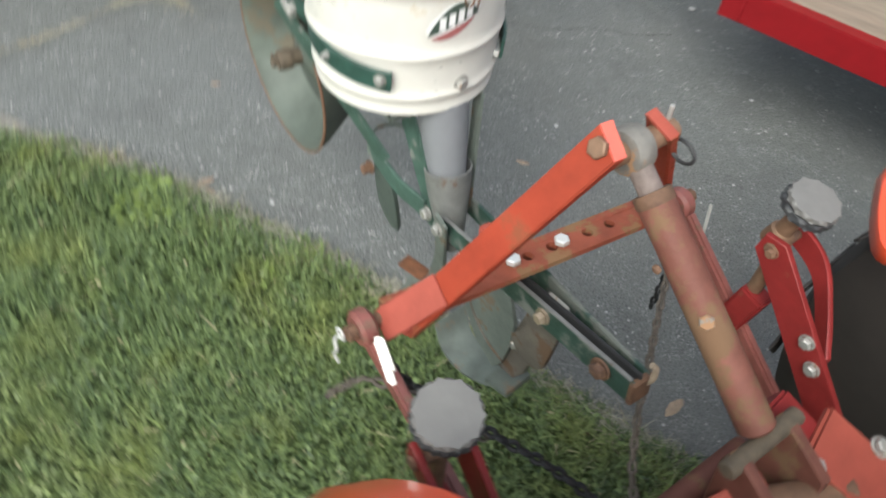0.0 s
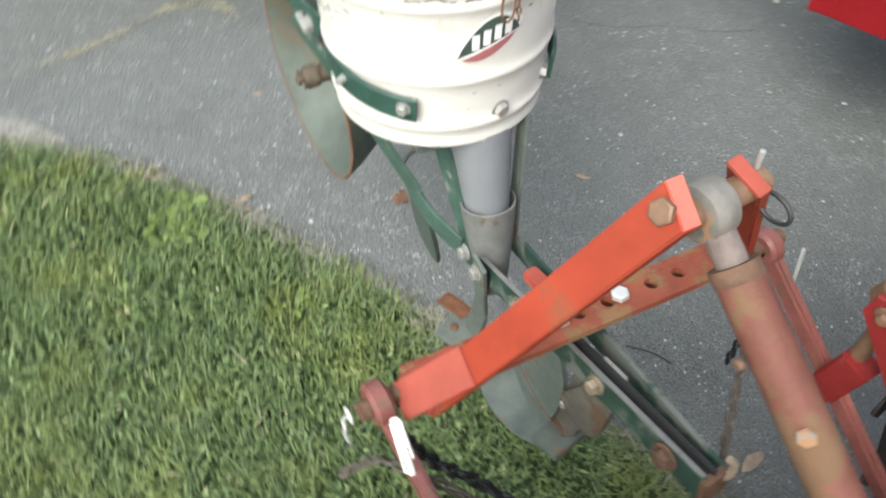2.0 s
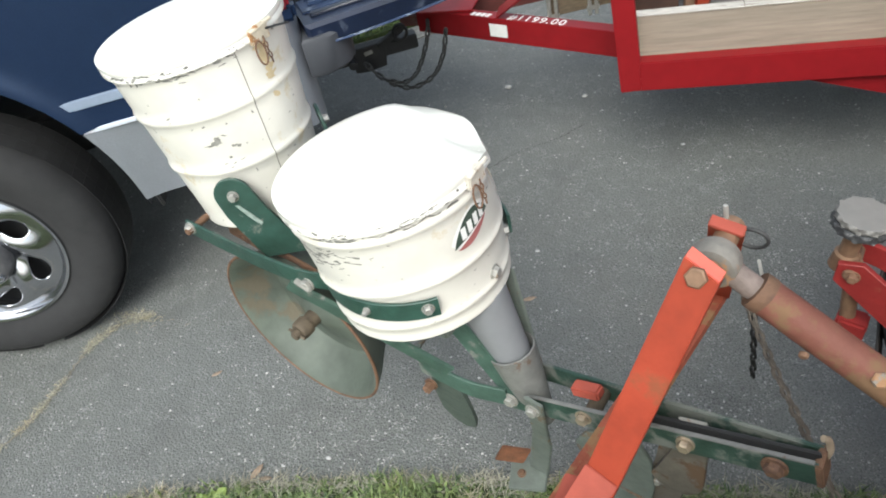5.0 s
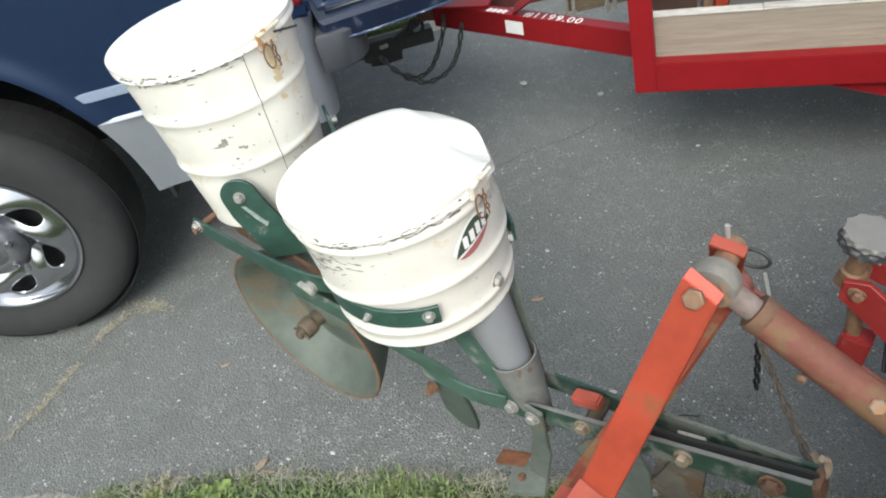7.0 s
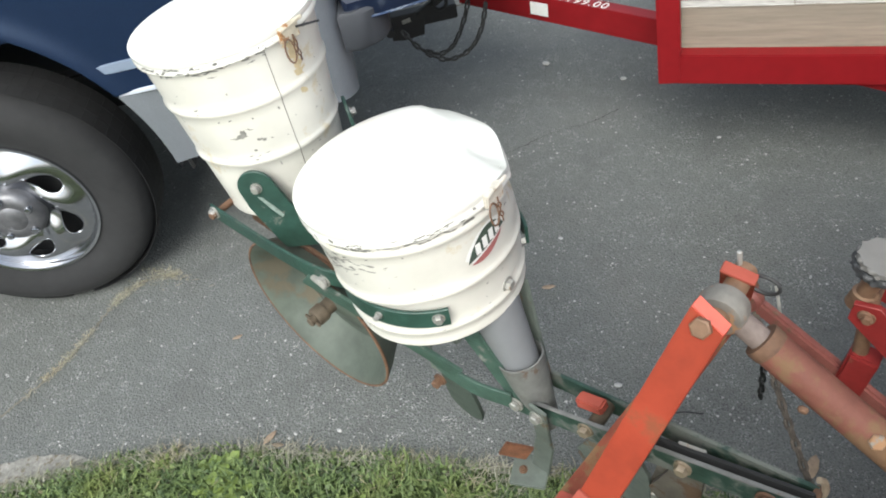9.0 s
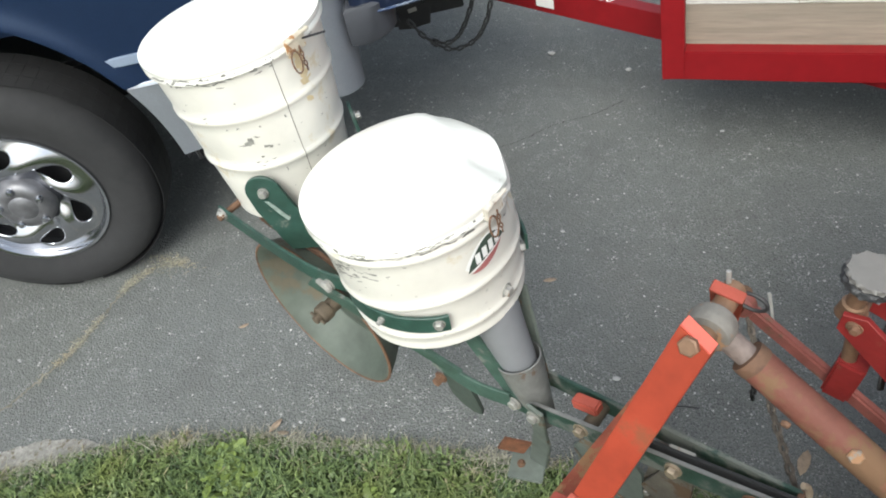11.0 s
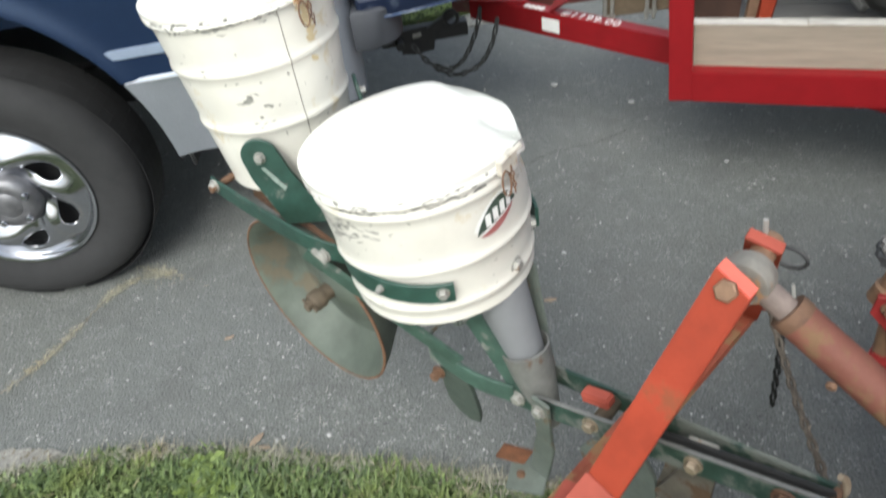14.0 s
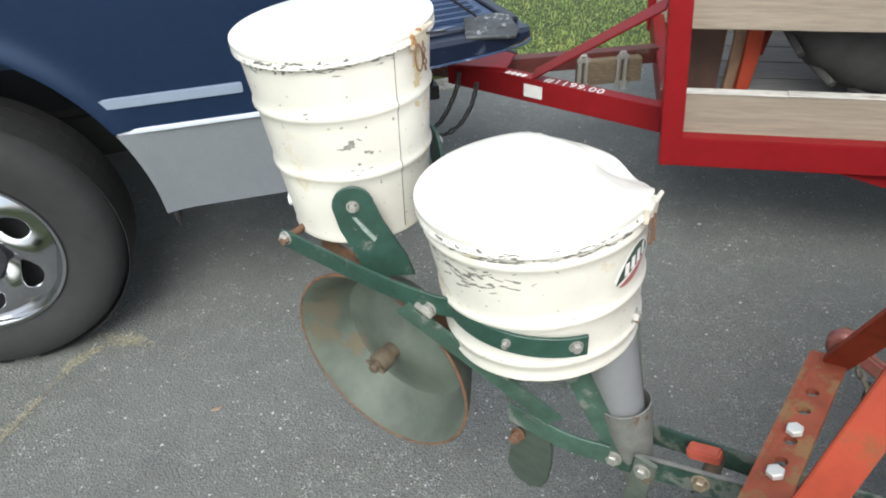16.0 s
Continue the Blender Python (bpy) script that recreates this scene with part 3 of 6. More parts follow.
for k in range(16):
    flake(bm, RM, R0R, R1R, HR, -128 + 3.2 * k + rng.gauss(0, 1.0), 0.270 + rng.gauss(0, 0.0015), 0.0022 + 0.002 * rng.random(), 0.004, rng, 0.0008)
for k in range(50):
    flake(bm, RM, R0R, R1R, HR, rng.uniform(-190, 30), rng.uniform(0.01, 0.25), 0.001 + 0.003 * rng.random(), 0.0008 + 0.0012 * rng.random(), rng)
part("chipped_paint", bm, M_CHIP, rear_can, "dark chips in the cream paint", smooth=False)["kind"] = "stuff"
for can_ob, cm, r0, r1, hh in ((front_can, FM, R0F, R1F, HF), (rear_can, RM, R0R, R1R, HR)):
    bm = bmesh.new()
    for k in range(75):
        flake(bm, cm, r0, r1, hh, rng.gauss(-80, 60), hh - 0.009 - abs(rng.gauss(0, 0.004)), 0.002 + 0.009 * rng.random() ** 2, 0.0008 + 0.0020 * rng.random(), rng, 0.0068)
    part("chipped_rim", bm, M_CHIP, can_ob, "dark chips along the lid's rolled edge", smooth=False)["kind"] = "stuff"
bm = bmesh.new()
for k in range(34):
    z = 0.266 - k * 0.0024
    if z > 0.214 or z < 0.193:
        flake(bm, RM, R0R, R1R, HR, 3 + rng.gauss(0, 1.6), z, (0.0125 - 0.00016 * k) * rng.uniform(0.6, 1.2), 0.007, rng, 0.0005)
part("rust_streak", bm, M_RUSTSTAIN, rear_can, "yellow-brown rust streak below the hasp", smooth=False)
bm = bmesh.new()
add_tube(bm, [on_can(RM, R0R, R1R, HR, -15, 0.004 + 0.27 * k / 60, RIB(0.004 + 0.27 * k / 60) - 0.0002) for k in range(61)], 0.00065, 6)
part("seam", bm, M_SEAM, rear_can)
# shade below the lid's lip, drawn as a solid dark strip
part("lid_gap", tube([on_can(RM, R0R, R1R, HR, -185 + 92 * k / 30, HR - 0.0158, 0.0056) for k in range(31)], 0.0014, 6), M_SPLITSHADE, rear_can, "dark strip drawn as the shade under the lid")


def hasp(m, r, h, ang, parent, pinned):
    """A rusty hinge block with a wire loop and a short chain at a lid's edge."""
    base = m @ pose(0, 0, 0, 0, 0, ang) @ pose(r, 0, h)
    bm = bmesh.new()
    add_box(bm, base @ pose(0.003, 0, -0.007, 0, 8, 0), (0.008, 0.034, 0.023), 0.0015)
    add_box(bm, base @ pose(0.004, 0.004, 0.003), (0.012, 0.020, 0.006), 0.0015)
    add_rod(bm, base @ Vector((0.007, -0.017, 0.001)), base @ Vector((0.007, 0.026, 0.004)), 0.003, 8)
    part("hasp", bm, M_HASP if pinned else M_HASPPALE, parent, "rusty hasp at the lid's edge")
    if pinned:
        part("hasp_pin", rod(base @ Vector((0.009, 0.010, -0.004)), base @ Vector((0.016, 0.046, -0.012)), 0.0016, 8), M_CABLE, parent, "thin dark pin through the hasp")
    loop = [base @ Vector((0.007, -0.010 + 0.008 * math.sin(a), -0.030 + 0.017 * math.cos(a))) for a in [2 * math.pi * k / 14 for k in range(14)]]
    bm = tube(loop, 0.0013, 6, True)
    add_chain(bm, [base @ Vector((0.007, 0.002, -0.012)), base @ Vector((0.006, 0.004, -0.050))], 0.010, 0.0011, 0.006)
    part("wire_loop", bm, M_RUST, parent)


hasp(FM, R1F + 0.003, HF - 0.004, 0, front_can, False)
hasp(RM, R1R + 0.003, HR - 0.003, 2, rear_can, True)

# maker's badge on the front can: a tilted shield in dark green, white and red, its lettering as plain bars
def badge_patch(bm, ang0, ang1, zlo, zhi, out, n=10):
    """A patch on the front can from ang0 to ang1 (degrees) between the heights that zlo and zhi give."""
    cols = []
    for k in range(n + 1):
        s = k / n
        a = ang0 + (ang1 - ang0) * s
        cols.append((bm.verts.new(on_can(FM, R0F, R1F, HF, a, zlo(s), out)), bm.verts.new(on_can(FM, R0F, R1F, HF, a, zhi(s), out))))
    for (a, b), (c, d) in zip(cols, cols[1:]):
        bm.faces.new((a, c, d, b))


def lens_shape(s):
    return max(0.0, math.sin(math.pi * s)) ** 0.75


slope = lambda s: 0.146 + 0.022 * (s - 0.5)
B0, B1 = -22.0, 7.0
bm = bmesh.new()
badge_patch(bm, B0 - 1.2, B1 + 1.2, lambda s: slope(s) - 0.025 * lens_shape(s), lambda s: slope(s) + 0.025 * lens_shape(s), 0.0008, 16)
badge = part("badge", bm, M_LABELWHITE, front_can, "oval maker's badge in dark green, white and red", smooth=False)
bm = bmesh.new()
badge_patch(bm, B0, B1, lambda s: slope(s) - 0.009, lambda s: slope(s) - 0.009 + (0.031 * lens_shape(s)), 0.0012, 16)
part("badge_band", bm, M_BADGEDARK, badge, "dark green band", smooth=False)
bm = bmesh.new()
badge_patch(bm, B0 + 2, B1 - 2, lambda s: slope(s) - 0.012 - 0.0118 * lens_shape(s), lambda s: slope(s) - 0.012, 0.0012, 16)
part("badge_band", bm, M_BADGERED, badge, "red band", smooth=False)
bm = bmesh.new()
for k in range(4):
    a = B0 + 6.0 + k * 5.0
    mid_ = slope((a + 1.6 - B0) / (B1 - B0))
    badge_patch(bm, a, a + 3.4, lambda s: mid_ - 0.007, lambda s: mid_ + 0.011, 0.0016, 2)
part("badge_bar", bm, M_LABELWHITE, badge, "pale bars", smooth=False)

# press wheel: a dished disc with a rusty rim
WX = axis_pose((-0.367, -0.060, 0.077), (-0.035, -1, -0.02))
bm = lathe(refine(((0, -0.022), (0.018, -0.023), (0.055, -0.042), (0.105, -0.057), (0.120, -0.056), (0.124, -0.050), (0.148, -0.006), (0.160, 0.011), (0.1655, 0.014), (0.168, 0.010), (0.158, -0.012),
                  (0.132, -0.056), (0.122, -0.066), (0.10, -0.066), (0.055, -0.050), (0.018, -0.031), (0, -0.030)), 0.02), WX, 64)
wheel = part("press_wheel", bm, M_WHEEL, planter, "dished worn green press wheel with a rusty rim")
part("wheel_rim", tube([WX @ Vector((0.1665 * math.cos(2 * math.pi * k / 64), 0.1665 * math.sin(2 * math.pi * k / 64), 0.0125)) for k in range(64)], 0.0028, 6, True), M_RUST, wheel, "rust-brown rolled rim")
bm = bmesh.new()
add_lathe(bm, ((0, -0.056), (0.034, -0.056), (0.030, -0.051), (0.017, -0.049), (0.0145, -0.006), (0.018, -0.004), (0.018, 0.014), (0.015, 0.018), (0.010, 0.018), (0, 0.018)), WX, 24)
add_rod(bm, WX @ Vector((0, 0, 0.006)), WX @ Vector((0, 0, 0.030)), 0.0085, 14)
add_rod(bm, WX @ Vector((-0.018, 0.004, 0.022)), WX @ Vector((0.018, -0.004, 0.022)), 0.003, 8)
part("hub", bm, M_HUBRUST, wheel, "dull rusty hub and axle stub")
part("axle", rod(WX @ Vector((0, 0, -0.03)), WX @ Vector((0, 0, -0.16)), 0.010), M_RUST, planter)

# side bars that carry the cans
def band_pts(ang0, ang1, z0, z1, r, n):
    return [(FM.translation.x + r * math.cos(radians(ang0 + (ang1 - ang0) * k / n)), FM.translation.y + r * math.sin(radians(ang0 + (ang1 - ang0) * k / n)), z0 + (z1 - z0) * k / n) for k in range(n + 1)]


def strip(pts, high, thick):
    """A flat strip on edge along pts, its width upright."""
    bm = bmesh.new()
    p = [Vector(q) for q in pts]
    rings = []
    for i, q in enumerate(p):
        t = (p[min(i + 1, len(p) - 1)] - p[max(i - 1, 0)])
        t.z = 0
        t.normalize()
        s = Vector((t.y, -t.x, 0))
        rings.append([bm.verts.new(q + s * thick * a + Vector((0, 0, high * b))) for a, b in ((0.5, -0.5), (0.5, 0.47), (0.3, 0.5), (-0.3, 0.5), (-0.5, 0.47), (-0.5, -0.5))])
    for a, b in zip(rings, rings[1:]):
        for k in range(6):
            bm.faces.new((a[k], a[(k + 1) % 6], b[(k + 1) % 6], b[k]))
    bm.faces.new(rings[0][::-1])
    bm.faces.new(rings[-1])
    return bm


near = curve([(-0.505, -0.094, 0.289), (-0.42, -0.100, 0.286), (-0.33, -0.106, 0.284), (-0.26, -0.108, 0.284), (-0.225, -0.104, 0.282)], 4) + band_pts(-128, -42, 0.280, 0.279, 0.1385, 14)[1:]
part("side_bar", strip(near, 0.030, 0.005), M_GREEN, planter, "flat green side bar bent round the front can")
farbar = curve([(-0.505, 0.150, 0.289), (-0.33, 0.150, 0.284), (-0.22, 0.140, 0.270)], 4) + band_pts(128, 42, 0.274, 0.270, 0.1385, 14)[1:]
part("side_bar", strip(farbar, 0.033, 0.005), M_GREEN, planter)
part("cross_rod", rod((-0.492, -0.11, 0.292), (-0.492, 0.165, 0.292), 0.006), M_RUST, planter)
for at, way, r in (((-0.494, -0.099, 0.293), (0, -1, 0), 0.008), ((-0.0370, -0.0840, 0.280), (0.64, -0.77, 0), 0.0068), ((-0.112, -0.1215, 0.280), (0.12, -0.99, 0), 0.0042),
                   ((-0.003, 0.024, 0.262), (1, 0.05, 0), 0.0085), ((-0.035, 0.105, 0.262), (0.7, 0.7, 0), 0.0085), ((-0.236, -0.107, 0.272), (0, -1, 0), 0.009)):
    part("bolt", bolt(at, way, r), M_STEEL, planter)
part("wing_nut", bar((-0.252, -0.114, 0.279), (-0.226, -0.114, 0.267), 0.009, 0.006), M_STEEL, planter, "pale zinc wing nut")
# strap plates on the rear can
for side in (-1, 1):
    tx = Vector((0.81, -0.58 * side, 0)) if side > 0 else Vector((0.81, 0.58, 0))
    m = Matrix((tx, Vector((0, 0, 1)), tx.cross(Vector((0, 0, 1))))).transposed().to_4x4()
    m.translation = (-0.378, -0.071, 0.369) if side < 0 else (-0.383, 0.139, 0.369)
    m = m @ pose(0, 0, 0, -4 if side < 0 else 4, 0, 0)
    out = arc(0, 0, 0.029, 5, 190, 12) + [(-0.022, -0.035), (0.004, -0.100), (0.012, -0.118), (0.078, -0.118), (0.068, -0.085), (0.040, -0.028)]
    strap = part("strap_plate", plate(out, 0.006, m, 0.001), M_GREEN, planter, "green strap plate bolted to the rear can")
    part("bolt", bolt(m @ Vector((0, 0, 0.004 if (m.to_3x3() @ Vector((0, 0, 1))).y * side > 0 else -0.004)), (m.to_3x3() @ Vector((0, 0, 1))) * (1 if (m.to_3x3() @ Vector((0, 0, 1))).y * side > 0 else -1), 0.0066), M_STEEL, strap)
    if side < 0:
        part("paint_streak", plate([(-0.003, -0.016), (0.003, -0.017), (0.016, -0.034), (0.028, -0.052), (0.024, -0.057), (0.010, -0.038)], 0.0005, m @ pose(0, 0, 0.0036 if (m.to_3x3() @ Vector((0, 0, 1))).y < 0 else -0.0036)), M_STREAK, strap, "pale worn streak")
for at, way in (((-0.528, -0.038, 0.318), (-0.7, -0.7, 0)), ((-0.571, -0.010, 0.402), (-0.9, -0.4, 0))):
    part("bolt", bolt(at, way, 0.009), M_LABELWHITE, planter)
# rusty frame rail between the cans, and the worn bars that run down to the beams
part("frame_rail", bar((-0.47, -0.05, 0.265), (-0.24, -0.05, 0.20), 0.03, 0.006, (0, 1, 0)), M_RUST, planter)
for y in (-0.112, 0.14):
    part("down_bar", bar((-0.275, y, 0.262), (-0.075, y * 0.45 + 0.010, 0.080), 0.034, 0.006, (0, 1, 0)), M_GREENDULL, planter, "worn green bar below the front can")
part("seed_plate", box((0.16, 0.15, 0.016), (-0.125, 0.018, 0.190), bevel=0.004), M_GREENWORN, planter)
part("gear_box", box((0.07, 0.06, 0.05), (-0.15, 0.0, 0.155), (0, 20, 0), bevel=0.008), M_GREENWORN, planter)

# seed tube and its iron boot
bm = bmesh.new()
add_lathe(bm, ((0.028, 0), (0.040, 0.16), (0.037, 0.16), (0.025, 0)), axis_pose((0.010, 0.023, 0.060), (-0.30, 0, 1)), 28)
part("seed_tube", bm, M_TUBE, planter, "grey plastic seed tube below the can")
bm = bmesh.new()
prof = [(0.020, -0.04), (0.026, 0.012), (0.034, 0.075), (0.0375, 0.118), (0.0355, 0.119), (0.032, 0.075), (0.024, 0.012), (0.018, -0.04)]
add_lathe(bm, prof, axis_pose((0.032, 0.022, -0.008), (-0.26, 0, 1)), 26)
part("seed_boot", bm, M_GREYIRON, planter, "grey iron boot round the seed tube")
for y, x0, z0 in ((-0.014, -0.075, 0.185), (0.078, -0.02, 0.215)):
    part("brace", bar((x0, y, z0), (0.018, y * 0.7 + 0.008, 0.012), 0.042 if y < 0 else 0.022, 0.005, (0, 1, 0)), M_GREENDULL if y < 0 else M_GREENWORN, planter)
part("bolt", bolt((0.006, -0.0095, 0.016), (0, -1, 0), 0.0095), M_STEEL, planter)

# beams
def beam_bar(y0, y1, mat_, dz=0.0):
    bm = bmesh.new()
    add_bar(bm, (0.0, y0, 0.006 + dz), (0.435, y1, 0.101 + dz), 0.040, 0.006, (0, 1, 0))
    return part("beam", bm, mat_, planter, "flat green steel beam")


beam_bar(-0.002, 0.004, M_BEAM)
beam_bar(0.068, 0.030, M_BEAM)
part("beam_edge", bar((0.03, -0.002, 0.0335), (0.425, 0.004, 0.1198), 0.0026, 0.0066, (0, 1, 0), 0.0006), M_GREYIRON, planter, "paint worn off along the beam's upper edge")
part("beam_strip", bar((0.20, 0.0125, 0.061), (0.432, 0.0150, 0.112), 0.034, 0.005, (0, 1, 0)), M_BLACK, planter, "black strip between the beams")
part("beam_strip", bar((0.262, 0.0165, 0.080), (0.300, 0.0170, 0.088), 0.030, 0.004, (0, 1, 0)), M_STEEL, planter, "bare bright steel strip")
part("end_hook", tube(curve([(0.430, 0.024, 0.098), (0.436, 0.030, 0.116), (0.432, 0.034, 0.130), (0.426, 0.030, 0.136)], 5), 0.0045, 8), M_BOLT, planter, "yellow-rusty hook at the beam's end")
part("beam_end", box((0.010, 0.036, 0.040), (0.433, 0.017, 0.100), (0, -12, 0), 0.002), M_RUST, planter)
for x in (0.128, 0.276, 0.385):
    part("bolt", bolt((x, -0.004, 0.010 + x * 0.218), (0, -1, 0), 0.0095 if x < 0.3 else 0.012, 0.009), M_RUST if x > 0.3 else M_BOLT, planter)
part("red_block", box((0.045, 0.022, 0.018), (0.120, 0.030, 0.058), (0, -12, 0), 0.003), M_REDPINK, planter, "faded red block between the beams")
part("roller", rod((0.135, 0.008, 0.036), (0.135, 0.060, 0.036), 0.012), M_HUBRUST, planter)
# covering knife behind the boot
up = Vector((0.042, -0.050, 0.200)).normalized()
side_ = up.cross(Vector((0, -1, 0))).normalized()
km = Matrix((side_, up, side_.cross(up))).transposed().to_4x4()
km.translation = (-0.124, -0.006, -0.024)
out = [(-0.022, 0.070), (0.020, 0.066), (0.034, 0.0), (0.040, -0.060), (0.042, -0.130), (0.036, -0.172), (0.014, -0.198), (-0.014, -0.192), (-0.034, -0.150), (-0.034, -0.060), (-0.030, 0.0)]
bm = plate(out, 0.007, km, 0.001)
part("covering_knife", bm, M_KNIFE, planter, "worn grey-green covering knife with a rounded end")
arm_pts = curve([(-0.160, -0.018, 0.030), (-0.11, -0.022, 0.030), (-0.06, -0.020, 0.022), (0.0, -0.010, 0.022)], 4)
part("knife_arm", strip(arm_pts, 0.036, 0.006), M_GREENDULL, planter)
part("bolt", bolt((-0.142, -0.025, -0.006), (0, -1, 0), 0.009, 0.014), M_RUST, planter, "rusty bolt")
part("knife_loop", tube(curve([(-0.160, -0.018, 0.045), (-0.175, 0.01, 0.045), (-0.16, 0.045, 0.045), (-0.10, 0.06, 0.045)], 5), 0.004), M_GREENWORN, planter)
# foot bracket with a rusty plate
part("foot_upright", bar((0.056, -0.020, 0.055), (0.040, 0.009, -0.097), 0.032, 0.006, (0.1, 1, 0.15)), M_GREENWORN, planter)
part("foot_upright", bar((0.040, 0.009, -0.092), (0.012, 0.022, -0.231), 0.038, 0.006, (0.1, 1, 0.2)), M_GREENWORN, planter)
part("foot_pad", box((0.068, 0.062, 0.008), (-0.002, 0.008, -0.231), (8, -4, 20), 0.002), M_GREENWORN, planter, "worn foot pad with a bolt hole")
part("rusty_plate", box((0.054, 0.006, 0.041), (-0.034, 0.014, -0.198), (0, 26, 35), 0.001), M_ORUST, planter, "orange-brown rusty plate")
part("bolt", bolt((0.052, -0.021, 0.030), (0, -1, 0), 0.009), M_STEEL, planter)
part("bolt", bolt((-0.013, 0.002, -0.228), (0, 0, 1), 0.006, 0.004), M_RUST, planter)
# opener: two curved wing plates and a sword below the beams
def wing(y, rise):
    pts = curve([(0.072, y, -0.235), (0.106, y - 0.004, -0.272), (0.160, y - 0.004, -0.272), (0.212, y, -0.240), (0.240, y + 0.004, -0.212)], 5)
    bm = bmesh.new()
    prev = None
    for i, p in enumerate(pts):
        k = i / (len(pts) - 1)
        w = 0.068 - 0.014 * k
        a = [bm.verts.new(p + Vector((0, dy, dz))) for dy, dz in ((-w / 2, 0), (w / 2, rise), (w / 2, rise + 0.006), (-w / 2, 0.006))]
        if prev:
            for j in range(4):
                bm.faces.new((prev[j], prev[(j + 1) % 4], a[(j + 1) % 4], a[j]))
        else:
            bm.faces.new(a[::-1])
        prev = a
    bm.faces.new(prev)
    return bm


part("opener_wing", wing(0.026, 0.012), M_GREENWORN, planter, "curved worn green opener wing")
part("opener_foot", box((0.052, 0.062, 0.013), (0.238, 0.030, -0.208), (0, -18, 8), 0.002), M_GREENWORN, planter)
m = Matrix.Translation((0.196, 0.034, -0.125)) @ pose(0, 0, 0, 90, 0, 0)
out = [(0.006, -0.081), (0.050, -0.068), (0.066, -0.03), (0.074, 0.05), (0.078, 0.175), (0.04, 0.175), (0.026, 0.06), (0.004, 0.0)]
part("opener_sword", plate(out, 0.010, m, 0.001), M_SWORD, planter, "brown iron opener sword with worn edges")
out = [(-0.10, 0.05), (-0.085, -0.02), (-0.04, -0.065), (0.010, -0.082), (0.024, -0.050), (0.030, 0.010), (0.024, 0.075), (0.0, 0.120), (-0.04, 0.115), (-0.078, 0.090)]
part("opener_share", plate(out, 0.008, Matrix.Translation((0, -0.011, 0)) @ m, 0.001), M_GREENWORN, planter, "worn grey-green opener share")
part("share_edge", tube(curve([(0.196 + px, 0.018, -0.125 + pz) for px, pz in ((-0.096, 0.045), (-0.066, 0.0), (-0.02, -0.030), (0.028, -0.036))], 5), 0.0024, 6), M_SWORD, planter)
part("opener_plate", plate(arc(0, 0, 0.040, 200, 360, 12) + [(0.044, 0.12), (0.01, 0.12), (-0.02, 0.03)], 0.007, Matrix.Translation((0.258, 0.022, -0.060)) @ pose(0, 0, 0, 90, 0, 0)), M_SWORD, planter)
part("bolt", bolt((0.226, 0.029, -0.104), (0, -1, 0), 0.0088), M_STEEL, planter)

# hitch frame: drilled crossbar and two legs that meet at the top pin
def drilled_bar(a, b, wide, thick, holes, r):
    """A flat bar from a to b with round holes along it: places as parts of its length."""
    a, b = Vector(a), Vector(b)
    n = (b - a).length
    x = (b - a).normalized()
    up = Vector((-0.19, 0, 0.98))
    y = up.cross(x).normalized()
    up = x.cross(y)
    m = Matrix((x, y, up)).transposed().to_4x4()
    m.translation = a
    bm = bmesh.new()
    hw, d = wide / 2, 0.0195
    cuts = [0.0] + [c for h in holes for c in (h * n - d, h * n + d)] + [n]

    def at(px, py, top):
        return bm.verts.new(m @ Vector((px, py, thick / 2 if top else -thick / 2)))

    for i in range(0, len(cuts), 2):
        c = [(cuts[i], -hw), (cuts[i + 1], -hw), (cuts[i + 1], hw), (cuts[i], hw)]
        lo, hi = [at(*p, False) for p in c], [at(*p, True) for p in c]
        bm.faces.new(lo[::-1])
        bm.faces.new(hi)
        for k in (0, 2) + ((1,) if i == len(cuts) - 2 else ()) + ((3,) if i == 0 else ()):
            j = (k + 1) % 4
            bm.faces.new((lo[k], lo[j], hi[j], hi[k]))
    for h in holes:
        c = h * n
        corner = math.atan2(hw, d)
        angs = [corner * k / 3 for k in range(3)] + [corner + (math.pi / 2 - corner) * k / 3 for k in range(3)]
        angs += [math.pi - q for q in angs[:0:-1]] + [math.pi / 2]
        angs = sorted(set(angs)) + [math.pi]
        angs = angs + [q + math.pi for q in angs[1:-1]]
        ring, outer = [], []
        for q in angs:
            ca, sa = math.cos(q), math.sin(q)
            s = min(d / abs(ca) if abs(ca) > 1e-6 else 9, hw / abs(sa) if abs(sa) > 1e-6 else 9)
            ring.append((c + r * ca, r * sa))
            outer.append((c + s * ca, s * sa))
        vi, vo = {}, {}
        for top in (False, True):
            vi[top], vo[top] = [at(*p, top) for p in ring], [at(*p, top) for p in outer]
        cnt = len(angs)
        for k in range(cnt):
            j = (k + 1) % cnt
            bm.faces.new((vi[True][k], vi[True][j], vo[True][j], vo[True][k]))
            bm.faces.new((vi[False][j], vi[False][k], vo[False][k], vo[False][j]))
            bm.faces.new((vi[False][k], vi[False][j], vi[True][j], vi[True][k]))
            if abs(abs(outer[k][1]) - hw) < 1e-6 and abs(abs(outer[j][1]) - hw) < 1e-6:
                bm.faces.new((vo[False][k], vo[False][j], vo[True][j], vo[True][k]))
    bmesh.ops.remove_doubles(bm, verts=bm.verts[:], dist=0.0001)
    return bm


